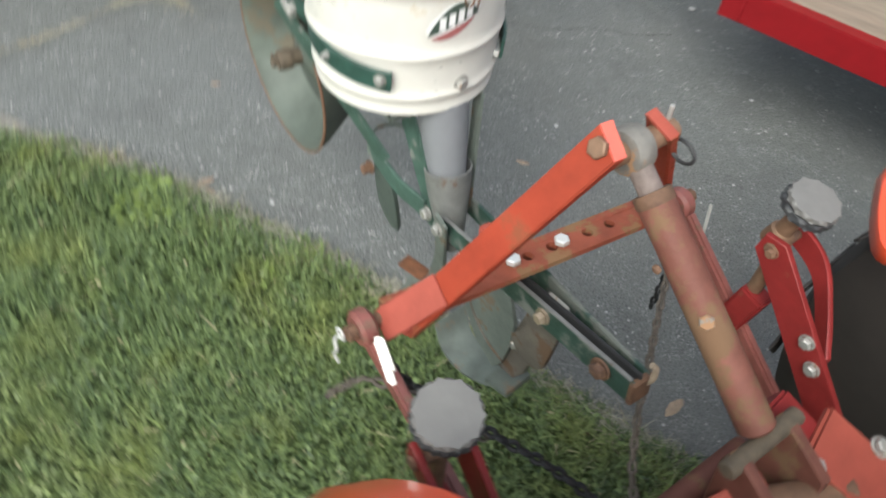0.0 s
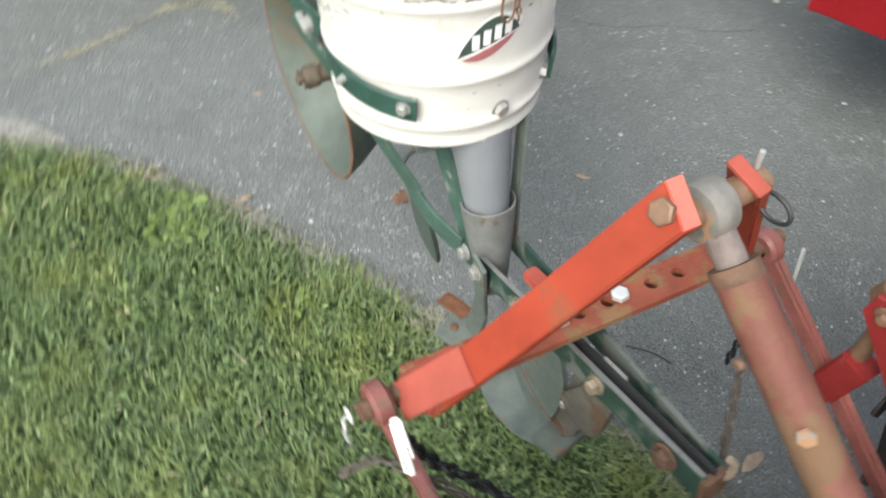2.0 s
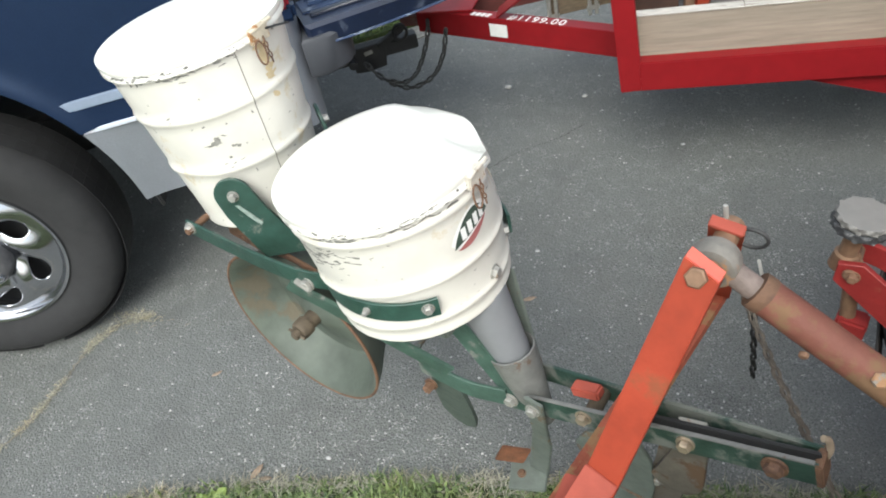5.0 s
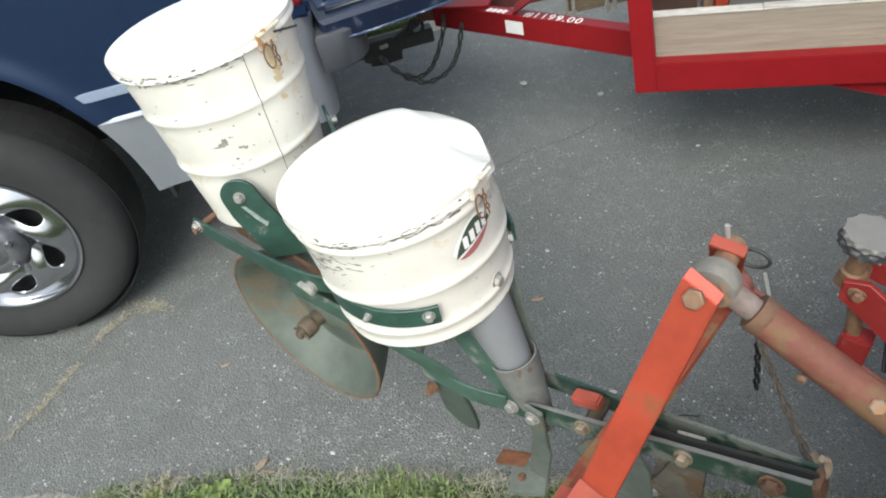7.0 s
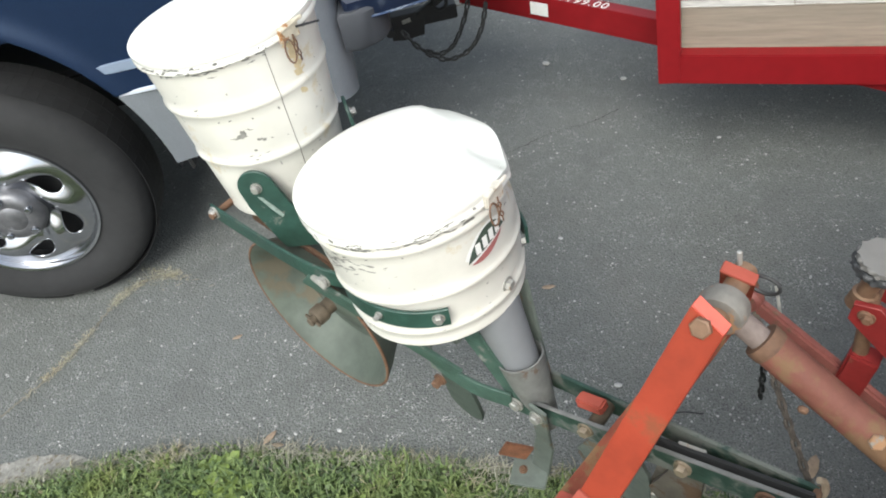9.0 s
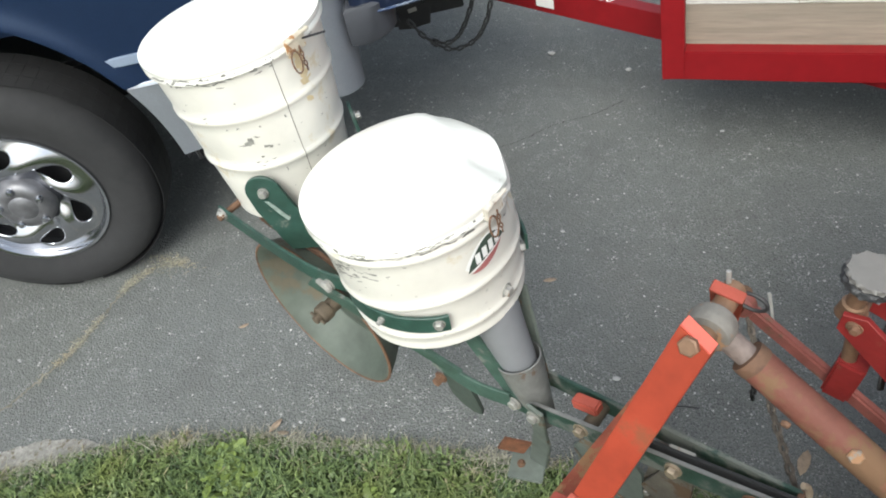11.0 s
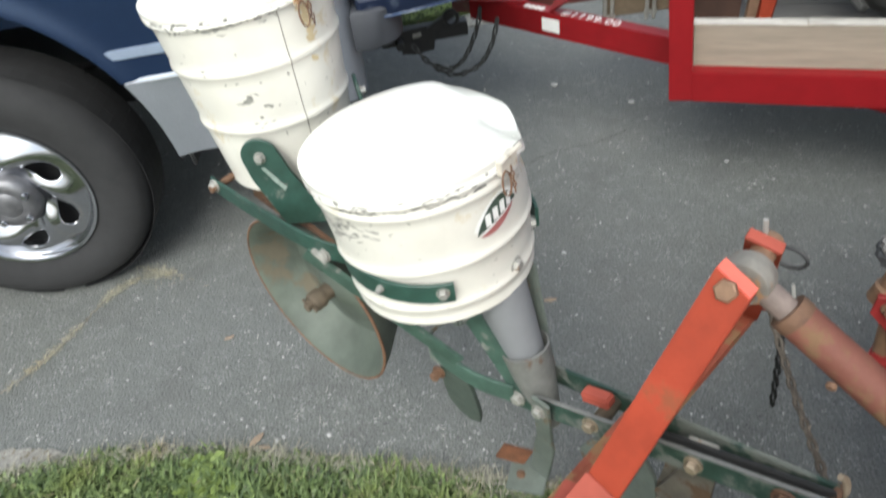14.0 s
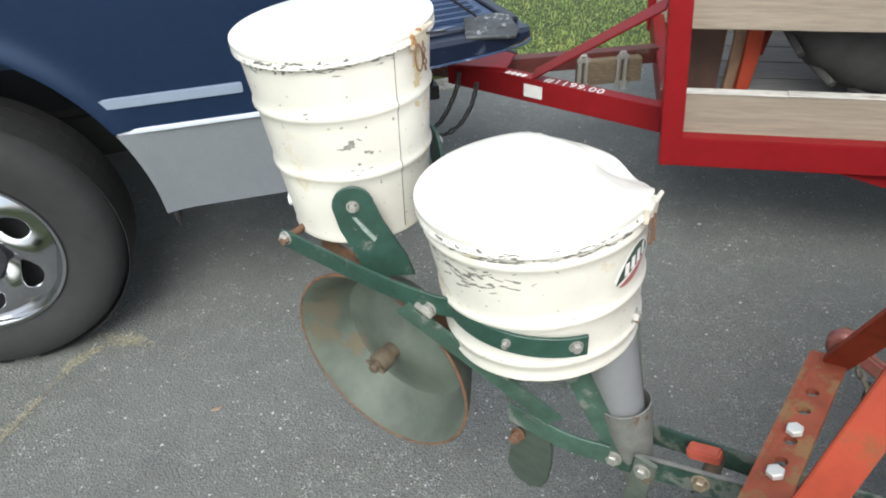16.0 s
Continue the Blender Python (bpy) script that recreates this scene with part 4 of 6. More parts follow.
CA, CB = (0.194, -0.205, 0.126), (0.230, 0.250, 0.112)
crossbar = part("crossbar", drilled_bar(CA, CB, 0.052, 0.009, (0.47, 0.56, 0.70, 0.79), 0.0085), M_ORANGEWORN, planter, "worn orange drilled crossbar", smooth=False)
part("crossbar_flange", bar((0.174, -0.205, 0.105), (0.216, 0.250, 0.093), 0.045, 0.007, (1, -0.09, 0)), M_ORANGEWORN, planter)
for k in (0.412, 0.595):
    p = Vector(CA).lerp(Vector(CB), k)
    part("bolt", bolt(p + Vector((0, 0, 0.006)), (-0.19, 0, 0.98), 0.0112, 0.008, False), M_BOLTWHITE, planter, "bright zinc bolt")


def leg_bar(a, b, wide, thick, face, z_top):
    """A flat bar from a towards b whose wide side faces `face`, its upper end cut nearly level at z_top."""
    a, b = Vector(a), Vector(b)
    d = (b - a).normalized()
    n = Vector(face)
    n = (n - d * n.dot(d)).normalized()
    w = d.cross(n)
    bm = bmesh.new()
    lo, hi = [], []
    cap_n = Vector((0.42, -0.10, 1.0)).normalized()
    top = a + d * ((z_top - a.z) / d.z)
    for p, q in ((-0.5, -0.5), (0.5, -0.5), (0.5, 0.5), (-0.5, 0.5)):
        c = a + w * wide * p + n * thick * q
        lo.append(bm.verts.new(c))
        hi.append(bm.verts.new(c + d * ((top - c).dot(cap_n) / d.dot(cap_n))))
    bm.faces.new(lo[::-1])
    bm.faces.new(hi)
    for k in range(4):
        bm.faces.new((lo[k], lo[(k + 1) % 4], hi[(k + 1) % 4], hi[k]))
    # thin cap; the sky light it catches is put into its brighter colour
    cap = bmesh.new()
    cv = [cap.verts.new(v.co + cap_n * 0.0012 + (top - v.co) * 0.04) for v in hi] + [cap.verts.new(v.co - cap_n * 0.002 + (top - v.co) * 0.04) for v in hi]
    cap.faces.new(cv[:4])
    for k in range(4):
        cap.faces.new((cv[k], cv[(k + 1) % 4], cv[4 + (k + 1) % 4], cv[4 + k]))
    bmesh.ops.recalc_face_normals(cap, faces=cap.faces[:])
    bmesh.ops.recalc_face_normals(bm, faces=bm.faces[:])
    bmesh.ops.bevel(bm, geom=bm.edges[:], offset=0.0016, segments=2, affect="EDGES", clamp_overlap=True)
    return bm, d, n, cap


bm, LD, LN, cap = leg_bar((0.218, -0.196, 0.128), (0.301, -0.034, 0.452), 0.0395, 0.0130, (0, -0.9, 0.43), 0.437)
near_leg = part("leg", bm, M_ORANGE, planter, "bright orange flat-bar leg with scuffed paint")
part("leg_end", cap, M_LITEND, near_leg, "cut end coloured brighter coral as if lit from above")
bm, d2, n2, cap = leg_bar((0.240, 0.235, 0.118), (0.298, 0.024, 0.440), 0.036, 0.0130, (0, 0.86, 0.5), 0.424)
far_leg = part("leg", bm, M_ORANGE, planter, "orange flat-bar leg")
part("leg_end", cap, M_REDPINK, far_leg)
part("weld_plate", bar(Vector((0.206, -0.218, 0.126)) + LN * 0.0075, Vector((0.217, -0.196, 0.128)) + LD * 0.085 + LN * 0.0075, 0.041, 0.004, LN, 0.001), M_REDPINK, planter, "faded pink-red plate over the leg's foot")
part("gusset", box((0.056, 0.070, 0.010), (0.206, -0.176, 0.134), (0, -11, 5), 0.002), M_REDPINK, planter, "faded pink-red end plate")
pin_at = Vector((0.300, -0.034, 0.452)) - LD * 0.029 + LN * 0.0062
part("pin_head", bolt(pin_at, LN, 0.0112, 0.007, False), M_PINHEAD, planter, "worn brass-coloured pin head")
part("top_pin", rod((0.295, -0.055, 0.408), (0.295, 0.058, 0.408), 0.0125, 20), M_PINHEAD, planter)
part("lynch_pin", rod((0.292, 0.050, 0.400), (0.287, 0.052, 0.436), 0.0028, 8), M_STEEL, planter, "lynch pin through the top pin")
bm = tube([(0.312 + 0.017 * math.cos(a) + 0.002, 0.062, 0.390 + 0.012 * math.sin(a)) for a in [2 * math.pi * k / 20 for k in range(20)]], 0.0022, 6, True)
part("pin_ring", bm, M_BLACK, planter, "dark wire ring of the lynch pin")
for end, p in (("l", (0.196, -0.205, 0.130)), ("r", (0.242, 0.250, 0.118))):
    d = -1 if end == "l" else 1
    part("hitch_pin", rod(p, (p[0], p[1] + d * 0.062, p[2]), 0.0105, 16), M_RUST, planter)

# ---- tractor: its hitch linkage, rear wheels and fenders ----
tractor = thing("tractor", PL, "orange tractor with faded red hitch linkage", "tractor")
bm = bmesh.new()
add_lathe(bm, ((0.011, -0.0135), (0.018, -0.014), (0.024, -0.012), (0.0262, -0.005), (0.0262, 0.005), (0.024, 0.012), (0.018, 0.014), (0.011, 0.0135)), axis_pose((0.295, -0.002, 0.405), (0, 1, 0)), 32)
TD = (Vector((0.56, -0.005, 0.245)) - Vector((0.295, -0.002, 0.408))).normalized()
part("ball_joint", bm, M_BALL, tractor, "scuffed grey ball joint of the top link")
bm = bmesh.new()
a = Vector((0.295, -0.002, 0.408)) + TD * 0.022
add_rod(bm, a - TD * 0.006, a + TD * 0.036, 0.0130, 20, 0.003)
part("link_neck", bm, M_NECK, tractor, "rough pinkish-grey neck of the ball joint")
top_link = part("top_link", rod(Vector((0.295, -0.002, 0.408)) + TD * 0.050, (0.560, -0.005, 0.245), 0.0196, 28, 0.004), M_REDWORN, tractor, "faded red top link tube with worn paint")
part("tube_end", lathe(((0.0130, 0.0), (0.0202, 0.0), (0.0206, 0.003), (0.0206, 0.012), (0.0198, 0.014)), axis_pose(Vector((0.295, -0.002, 0.408)) + TD * 0.048, TD), 28), M_RUST, top_link, "bare dark end of the tube")
side = TD.cross(Vector((0, 1, 0))).normalized()
nrm = (Vector((0, -0.75, 0)) + side * (0.66 if side.z > 0 else -0.66)).normalized()
part("grease_plug", bolt(Vector((0.295, -0.002, 0.408)) + TD * 0.185 + nrm * 0.0186, nrm, 0.0085, 0.003, False), M_BALL, top_link)
part("grease_plug", rod(Vector((0.295, -0.002, 0.408)) + TD * 0.115 + Vector((0, -0.024, -0.008)), Vector((0.295, -0.002, 0.408)) + TD * 0.115 + Vector((0, -0.030, -0.010)), 0.005), M_RUST, top_link)

# chains from the top link and along the near lift arm
bm = bmesh.new()
add_chain(bm, [(0.290, 0.252, 0.085), (0.296, 0.255, 0.0), (0.301, 0.257, -0.078)], 0.020, 0.0026, 0.0125)
part("chain", bm, M_CABLE, tractor, "short dark hanging chain end")
bm = bmesh.new()
add_chain(bm, curve([(0.262, 0.276, 0.100), (0.302, 0.223, 0.079), (0.360, 0.145, 0.062), (0.417, 0.067, 0.058), (0.455, 0.015, 0.052), (0.520, -0.050, 0.040), (0.60, -0.08, 0.03)], 6), 0.021, 0.0030, 0.0135)
part("chain", bm, M_CHAIN, tractor, "rusty check chain of the far lower link")
bm = bmesh.new()
add_chain(bm, curve([(0.205, -0.300, 0.02), (0.225, -0.262, 0.060), (0.262, -0.238, 0.075), (0.300, -0.20, 0.050), (0.36, -0.15, 0.0)], 5), 0.022, 0.0028, 0.014)
part("chain", bm, M_CHAIN, tractor, "rusty check chain by the lower link")
bm = bmesh.new()
add_chain(bm, curve([(0.236, -0.232, 0.100), (0.246, -0.205, 0.030), (0.288, -0.148, -0.040), (0.366, -0.108, -0.050), (0.428, -0.078, -0.050), (0.54, -0.05, -0.03), (0.66, -0.04, 0.03)], 8), 0.024, 0.0042, 0.019)
part("chain", bm, M_CABLE, tractor, "black check chain beside the lower link")


def lower_link(y, x0, z0, lab):
    bm = bmesh.new()
    add_lathe(bm, ((0.011, -0.011), (0.020, -0.0115), (0.025, -0.007), (0.025, 0.007), (0.020, 0.0115), (0.011, 0.011)), axis_pose((x0, y, z0), (0, 1, 0)), 28)
    add_bar(bm, (x0 + 0.018, y, z0 - 0.006), (0.60, y * 0.92, -0.06), 0.026, 0.016, (0, 1, 0), 0.004)
    return part("lower_link", bm, M_LINKRED, tractor, lab)


lower_link(-0.243, 0.196, 0.130, "faded red lower link with a ball end")
lower_link(0.282, 0.244, 0.116, "faded red lower link with a ball end")
bm = tube(curve([(0.203, -0.280, 0.152), (0.199, -0.284, 0.140), (0.206, -0.286, 0.128), (0.201, -0.286, 0.112), (0.207, -0.284, 0.098)], 5), 0.0022, 7)
add_tube(bm, [(0.205 + 0.008 * math.cos(q), -0.280, 0.158 + 0.008 * math.sin(q)) for q in [2 * math.pi * k / 12 for k in range(12)]], 0.0015, 6, True)
part("lynch_clip", bm, M_BOLTWHITE, tractor, "bent zinc wire clip")
bm = bmesh.new()
add_bar(bm, (0.224, -0.240, 0.144), (0.250, -0.244, 0.128), 0.0095, 0.0050, (0.3, -0.5, 0.8))
add_bar(bm, (0.250, -0.244, 0.128), (0.274, -0.247, 0.112), 0.0075, 0.0050, (0.3, -0.5, 0.8))
add_bar(bm, (0.228, -0.2455, 0.1425), (0.270, -0.2515, 0.116), 0.0022, 0.0060, (0.3, -0.5, 0.8), 0.0005)
add_bar(bm, (0.228, -0.2350, 0.1425), (0.262, -0.2390, 0.121), 0.0020, 0.0060, (0.3, -0.5, 0.8), 0.0005)
part("lynch_pin", bm, M_BOLTWHITE, tractor, "zinc lynch pin lying on the link")
part("lynch_pin", bar((0.276, 0.312, 0.130), (0.292, 0.312, 0.065), 0.006, 0.003, (0, 1, 0)), M_BOLTWHITE, tractor, "bright lynch pin")


def knob(x, y, z, lean):
    m = Matrix.Translation((x, y, z)) @ pose(0, 0, 0, *lean)
    n = 60
    out = [((0.0345 + 0.0016 * math.cos(10 * 2 * math.pi * k / n)) * math.cos(2 * math.pi * k / n), (0.0345 + 0.0016 * math.cos(10 * 2 * math.pi * k / n)) * math.sin(2 * math.pi * k / n)) for k in range(n)]
    bm = bmesh.new()
    add_plate(bm, [(px * 0.97, py * 0.97) for px, py in out], 0.009, m @ pose(0, 0, -0.005), 0.003)
    k_ob = part("knob", bm, M_KNOB, tractor, "grey scalloped plastic knob on the lift rod")
    part("knob_skirt", plate([(px * 1.01, py * 1.01) for px, py in out], 0.012, m @ pose(0, 0, -0.0165), 0.003), M_KNOBDARK, k_ob, "dark scuffed scalloped edge")
    part("collar", lathe(((0.017, 0), (0.017, -0.012), (0.012, -0.016), (0.012, -0.05), (0.016, -0.052), (0.018, -0.075), (0, -0.075)), m @ pose(0, 0, -0.019), 20), M_PINHEAD, k_ob)
    return m


for s, yc in ((-1, -0.275), (1, 0.272)):
    xk, zk = (0.392, 0.286) if s < 0 else (0.401, 0.286)
    km = knob(xk, yc, zk, (0, 8, 0) if s > 0 else (4, 4, 0))
    part("lift_rod", rod((xk, yc, zk - 0.08), (xk + 0.008, yc, 0.10), 0.0105), M_PINHEAD, tractor)
    part("lift_clevis", box((0.040, 0.034, 0.085), (xk + 0.012, yc, 0.062), (0, 6, 0), 0.004), M_RED, tractor, "dark red lift rod clevis")
    # forked lift arm: a straight inner plate and a bent outer one
    inner = [(-0.020, 0.016), (0.010, 0.021), (0.205, -0.143), (0.212, -0.185), (0.180, -0.190), (-0.022, -0.014)]
    iy = yc - s * 0.026
    arm = part("lift_arm", plate(inner, 0.009, Matrix.Translation((xk + 0.004, iy, zk - 0.082)) @ pose(0, 0, 0, 90, 0, 0)), M_RED, tractor, "bright red forked lift arm")
    for d in ((0.0, 0.0), (0.105, -0.075), (0.132, -0.105)):
        part("bolt", bolt((xk + 0.004 + d[0], iy - s * 0.005, zk - 0.082 + d[1]), (0, -s, 0), 0.0085 if d[0] else 0.007), M_STEEL if d[0] else M_RUST, arm)
    pts = curve([(xk - 0.012, yc + s * 0.026, zk - 0.075), (xk + 0.05, yc + s * 0.027, zk - 0.10), (xk + 0.10, yc + s * 0.008, zk - 0.145), (xk + 0.14, iy + s * 0.010, zk - 0.185)], 5)
    part("lift_arm_fork", strip(pts, 0.034, 0.008), M_RED, tractor)
    part("fork_pin", rod((xk, yc - s * 0.034, zk - 0.080), (xk, yc + s * 0.034, zk - 0.080), 0.009), M_RUST, tractor)

# rockshaft, top link bracket and rear housing
part("rockshaft", rod((0.562, -0.30, 0.118), (0.562, 0.06, 0.118), 0.017, 24), M_REDWORN, tractor)
for y in (-0.042, 0.032):
    out = [(-0.030, 0.020), (-0.010, 0.024), (0.045, 0.0), (0.07, -0.11), (-0.01, -0.10), (-0.032, 0.0)]
    part("link_bracket", plate(out, 0.014, Matrix.Translation((0.590, y, 0.222)) @ pose(0, 0, 0, 90, 0, 0), 0.002), M_REDWORN, tractor)
part("bracket_pin", rod((0.570, -0.062, 0.238), (0.570, 0.052, 0.238), 0.010), M_HUBRUST, tractor)
part("housing", box((0.30, 0.26, 0.30), (0.80, 0.0, 0.0), bevel=0.03), M_RED, tractor, "faded red rear housing")
part("axle_tube", rod((0.985, -0.55, 0.05), (0.985, 0.55, 0.05), 0.05), M_RED, tractor)
part("bracket_block", box((0.055, 0.050, 0.040), (0.568, 0.062, 0.195), (0, 12, 6), 0.004), M_RED, tractor, "dark red clamp block")
part("bracket_plate", box((0.10, 0.085, 0.014), (0.640, 0.085, 0.200), (0, 14, 16), 0.004), M_REDPINK, tractor, "faded red bracket plate")
part("bracket_rod", rod((0.600, -0.050, 0.190), (0.655, 0.070, 0.190), 0.017, 20), M_RUST, tractor, "rusty pivot roller")
part("bracket_bar", bar((0.600, -0.010, 0.200), (0.585, -0.120, 0.170), 0.030, 0.010, (0.3, 0, 1)), M_REDPINK, tractor)
for q in (-0.035, 0.055):
    part("bolt", bolt((0.628 + 0.3 * q, 0.075 + q, 0.210 - 0.10 * q), (0.2, 0, 1), 0.009), M_STEEL, tractor)
part("seat_base", box((0.30, 0.34, 0.06), (0.95, 0.0, 0.30), bevel=0.02), M_BLACK, tractor)

# rear tyres with lugs, rims and fenders
TR = 0.556
LUG = None
for s in (-1, 1):
    yc = s * 0.510
    m = axis_pose((0.985, yc, TR - 0.505 + 0.004), (0, s, 0))
    prof = [(0.29, -0.10), (0.39, -0.118), (0.49, -0.115), (0.532, -0.10), (0.548, -0.06), (0.550, 0.0), (0.548, 0.06), (0.532, 0.10), (0.49, 0.115), (0.39, 0.118), (0.29, 0.10)]
    tyre = part("rear_tyre", lathe(prof, m, 64), M_TRACTORTYRE, tractor, "dusty black tractor tyre")
    for k in range(24):
        for q in (-1, 1):
            a = 360 * (k + (0.5 if q > 0 else 0)) / 24
            if LUG is None:
                first = part("lug", box((0.006, 0.030, 0.110), bevel=0.002, seg=1), M_TRACTORTYRE, tyre)
                LUG = first.data
            else:
                first = new("lug", LUG)
                first.parent = tyre
            first.matrix_local = m @ pose(0, 0, 0, 0, 0, a) @ pose(0.550, 0, q * 0.055) @ pose(0, 0, 0, q * 42, 0, 0)
    part("wheel_rim", lathe(((0.0, 0.0), (0.10, 0.0), (0.13, -0.03), (0.275, -0.04), (0.292, -0.10), (0.298, -0.10), (0.298, 0.10), (0.29, 0.10), (0.27, 0.0)), m, 40), M_ORANGEWORN, tractor)


def fender_skin(rows_):
    """A pressed-steel fender: one skin across rows of points, with thickness."""
    bm = bmesh.new()
    vs = [[bm.verts.new(p) for p in row] for row in rows_]
    for r0, r1 in zip(vs, vs[1:]):
        for k in range(len(r0) - 1):
            bm.faces.new((r0[k], r0[k + 1], r1[k + 1], r1[k]))
    fender = part("fender", bm, M_FENDER, tractor, "glossy orange tractor fender")
    sol = fender.modifiers.new("thick", "SOLIDIFY")
    sol.thickness = 0.006


rows_ = []
for k in range(19):                              # near fender, an arch over the tyre
    a = radians(157 - 88 * k / 18)
    n = Vector((math.cos(a), 0, math.sin(a)))
    c = Vector((0.925, 0, -0.035)) + n * (0.585 + 0.09 * (k / 18) ** 1.5)
    bulge = 0.02 * math.sin(math.pi * k / 18)
    tip = max(0.0, 1 - k / 6.0) ** 1.6           # the corner is rounded off towards the fender's end
    prof_y = [(0.385 + 0.05 * tip, -0.045), (0.387 + 0.05 * tip, -0.015), (0.394 + 0.045 * tip, 0.0), (0.412 + 0.03 * tip, 0.012 + bulge), (0.46, 0.022 + bulge), (0.56, 0.018 + bulge), (0.64 - 0.04 * tip, 0.0), (0.642 - 0.04 * tip, -0.03)]
    rows_.append([c + n * dn + Vector((0, -y + 0.070, 0)) for y, dn in prof_y])
fender_skin(rows_)
rows_ = []
FAR = curve([(0.409, 0.425, 0.272), (0.419, 0.395, 0.282), (0.437, 0.355, 0.288), (0.462, 0.312, 0.288), (0.495, 0.275, 0.290), (0.530, 0.265, 0.325), (0.60, 0.26, 0.44), (0.70, 0.26, 0.54), (0.85, 0.26, 0.61), (1.00, 0.26, 0.64)], 3)
for p in FAR:                                    # far fender: its inner edge runs in from a rounded rear corner
    far_y = 0.64 if p.x > 0.47 else 0.64 - 0.20 * ((0.47 - p.x) / 0.061) ** 2
    row = [Vector((p.x, p.y, p.z - 0.020)), Vector((p.x, p.y, p.z))]
    for j in range(1, 9):
        u = j / 8
        y = p.y + (far_y - p.y) * u
        row.append(Vector((p.x + 0.022 * u * u, y, p.z + 0.012 * math.sin(math.pi * u))))
    rows_.append(row + [Vector((p.x + 0.024, far_y, p.z - 0.025))])
fender_skin(rows_)

# ---- pickup truck ----
TM = Matrix.Translation((-1.40, 1.92, 0)) @ pose(0, 0, 0, 0, 0, 25.0)   # x towards its tail, y to its far side
truck = thing("pickup_truck", TM, "dark blue and silver pickup truck with its tailgate down", "truck")
XT = 1.055


KZ = 1.075      # the wheel arch is taller than a half circle


def side_skin(y, s, z0, z1, x0, x1, arch, material, name, lab="", zc=1.1, inward=0.55):
    """A bedside skin between heights z0 and z1, cut by the flared wheel arch, leaning inwards above zc."""
    bm = bmesh.new()
    nz = 14
    xs = {x0 + (x1 - x0) * i / 30 for i in range(31)}
    if arch:
        xs |= {arch * math.cos(radians(q)) for q in range(0, 181, 3)}
        for z in (z0, z1):
            h = (z - 0.40) / (KZ * arch)
            if h < 1:
                xs |= {arch * math.sqrt(1 - h * h), -arch * math.sqrt(1 - h * h)}
    xs = sorted(x for x in xs if x0 - 1e-6 <= x <= x1 + 1e-6)

    def low(x):
        return max(z0, 0.40 + KZ * math.sqrt(max(0, arch * arch - x * x))) if arch and abs(x) < arch else z0

    cols = []
    for x in xs:
        zb = min(low(x), z1)
        col = []
        for j in range(nz + 1):
            z = zb + (z1 - zb) * (j / nz) ** 1.5
            far = math.hypot(x, (z - 0.40) / KZ) - arch if arch else 1
            flare = 0.012 * math.exp(-(far / 0.035) ** 2)
            col.append(bm.verts.new((x, y + s * inward * max(0, z - zc) - s * flare, z)))
        cols.append((x, zb, col))
    for (xa, za, ca), (xb, zb, cb) in zip(cols, cols[1:]):
        if za > z1 - 1e-5 and zb > z1 - 1e-5:
            continue
        for j in range(nz):
            bm.faces.new((ca[j], cb[j], cb[j + 1], ca[j + 1]))
    bmesh.ops.remove_doubles(bm, verts=bm.verts[:], dist=0.0003)
    bmesh.ops.delete(bm, geom=[v for v in bm.verts if not v.link_faces], context="VERTS")
    ob = part(name, bm, material, truck, lab)
    sol = ob.modifiers.new("thick", "SOLIDIFY")
    sol.thickness, sol.offset = 0.010, -1 if s > 0 else 1
    split = ob.modifiers.new("split", "EDGE_SPLIT")
    split.split_angle = radians(40)
    return ob


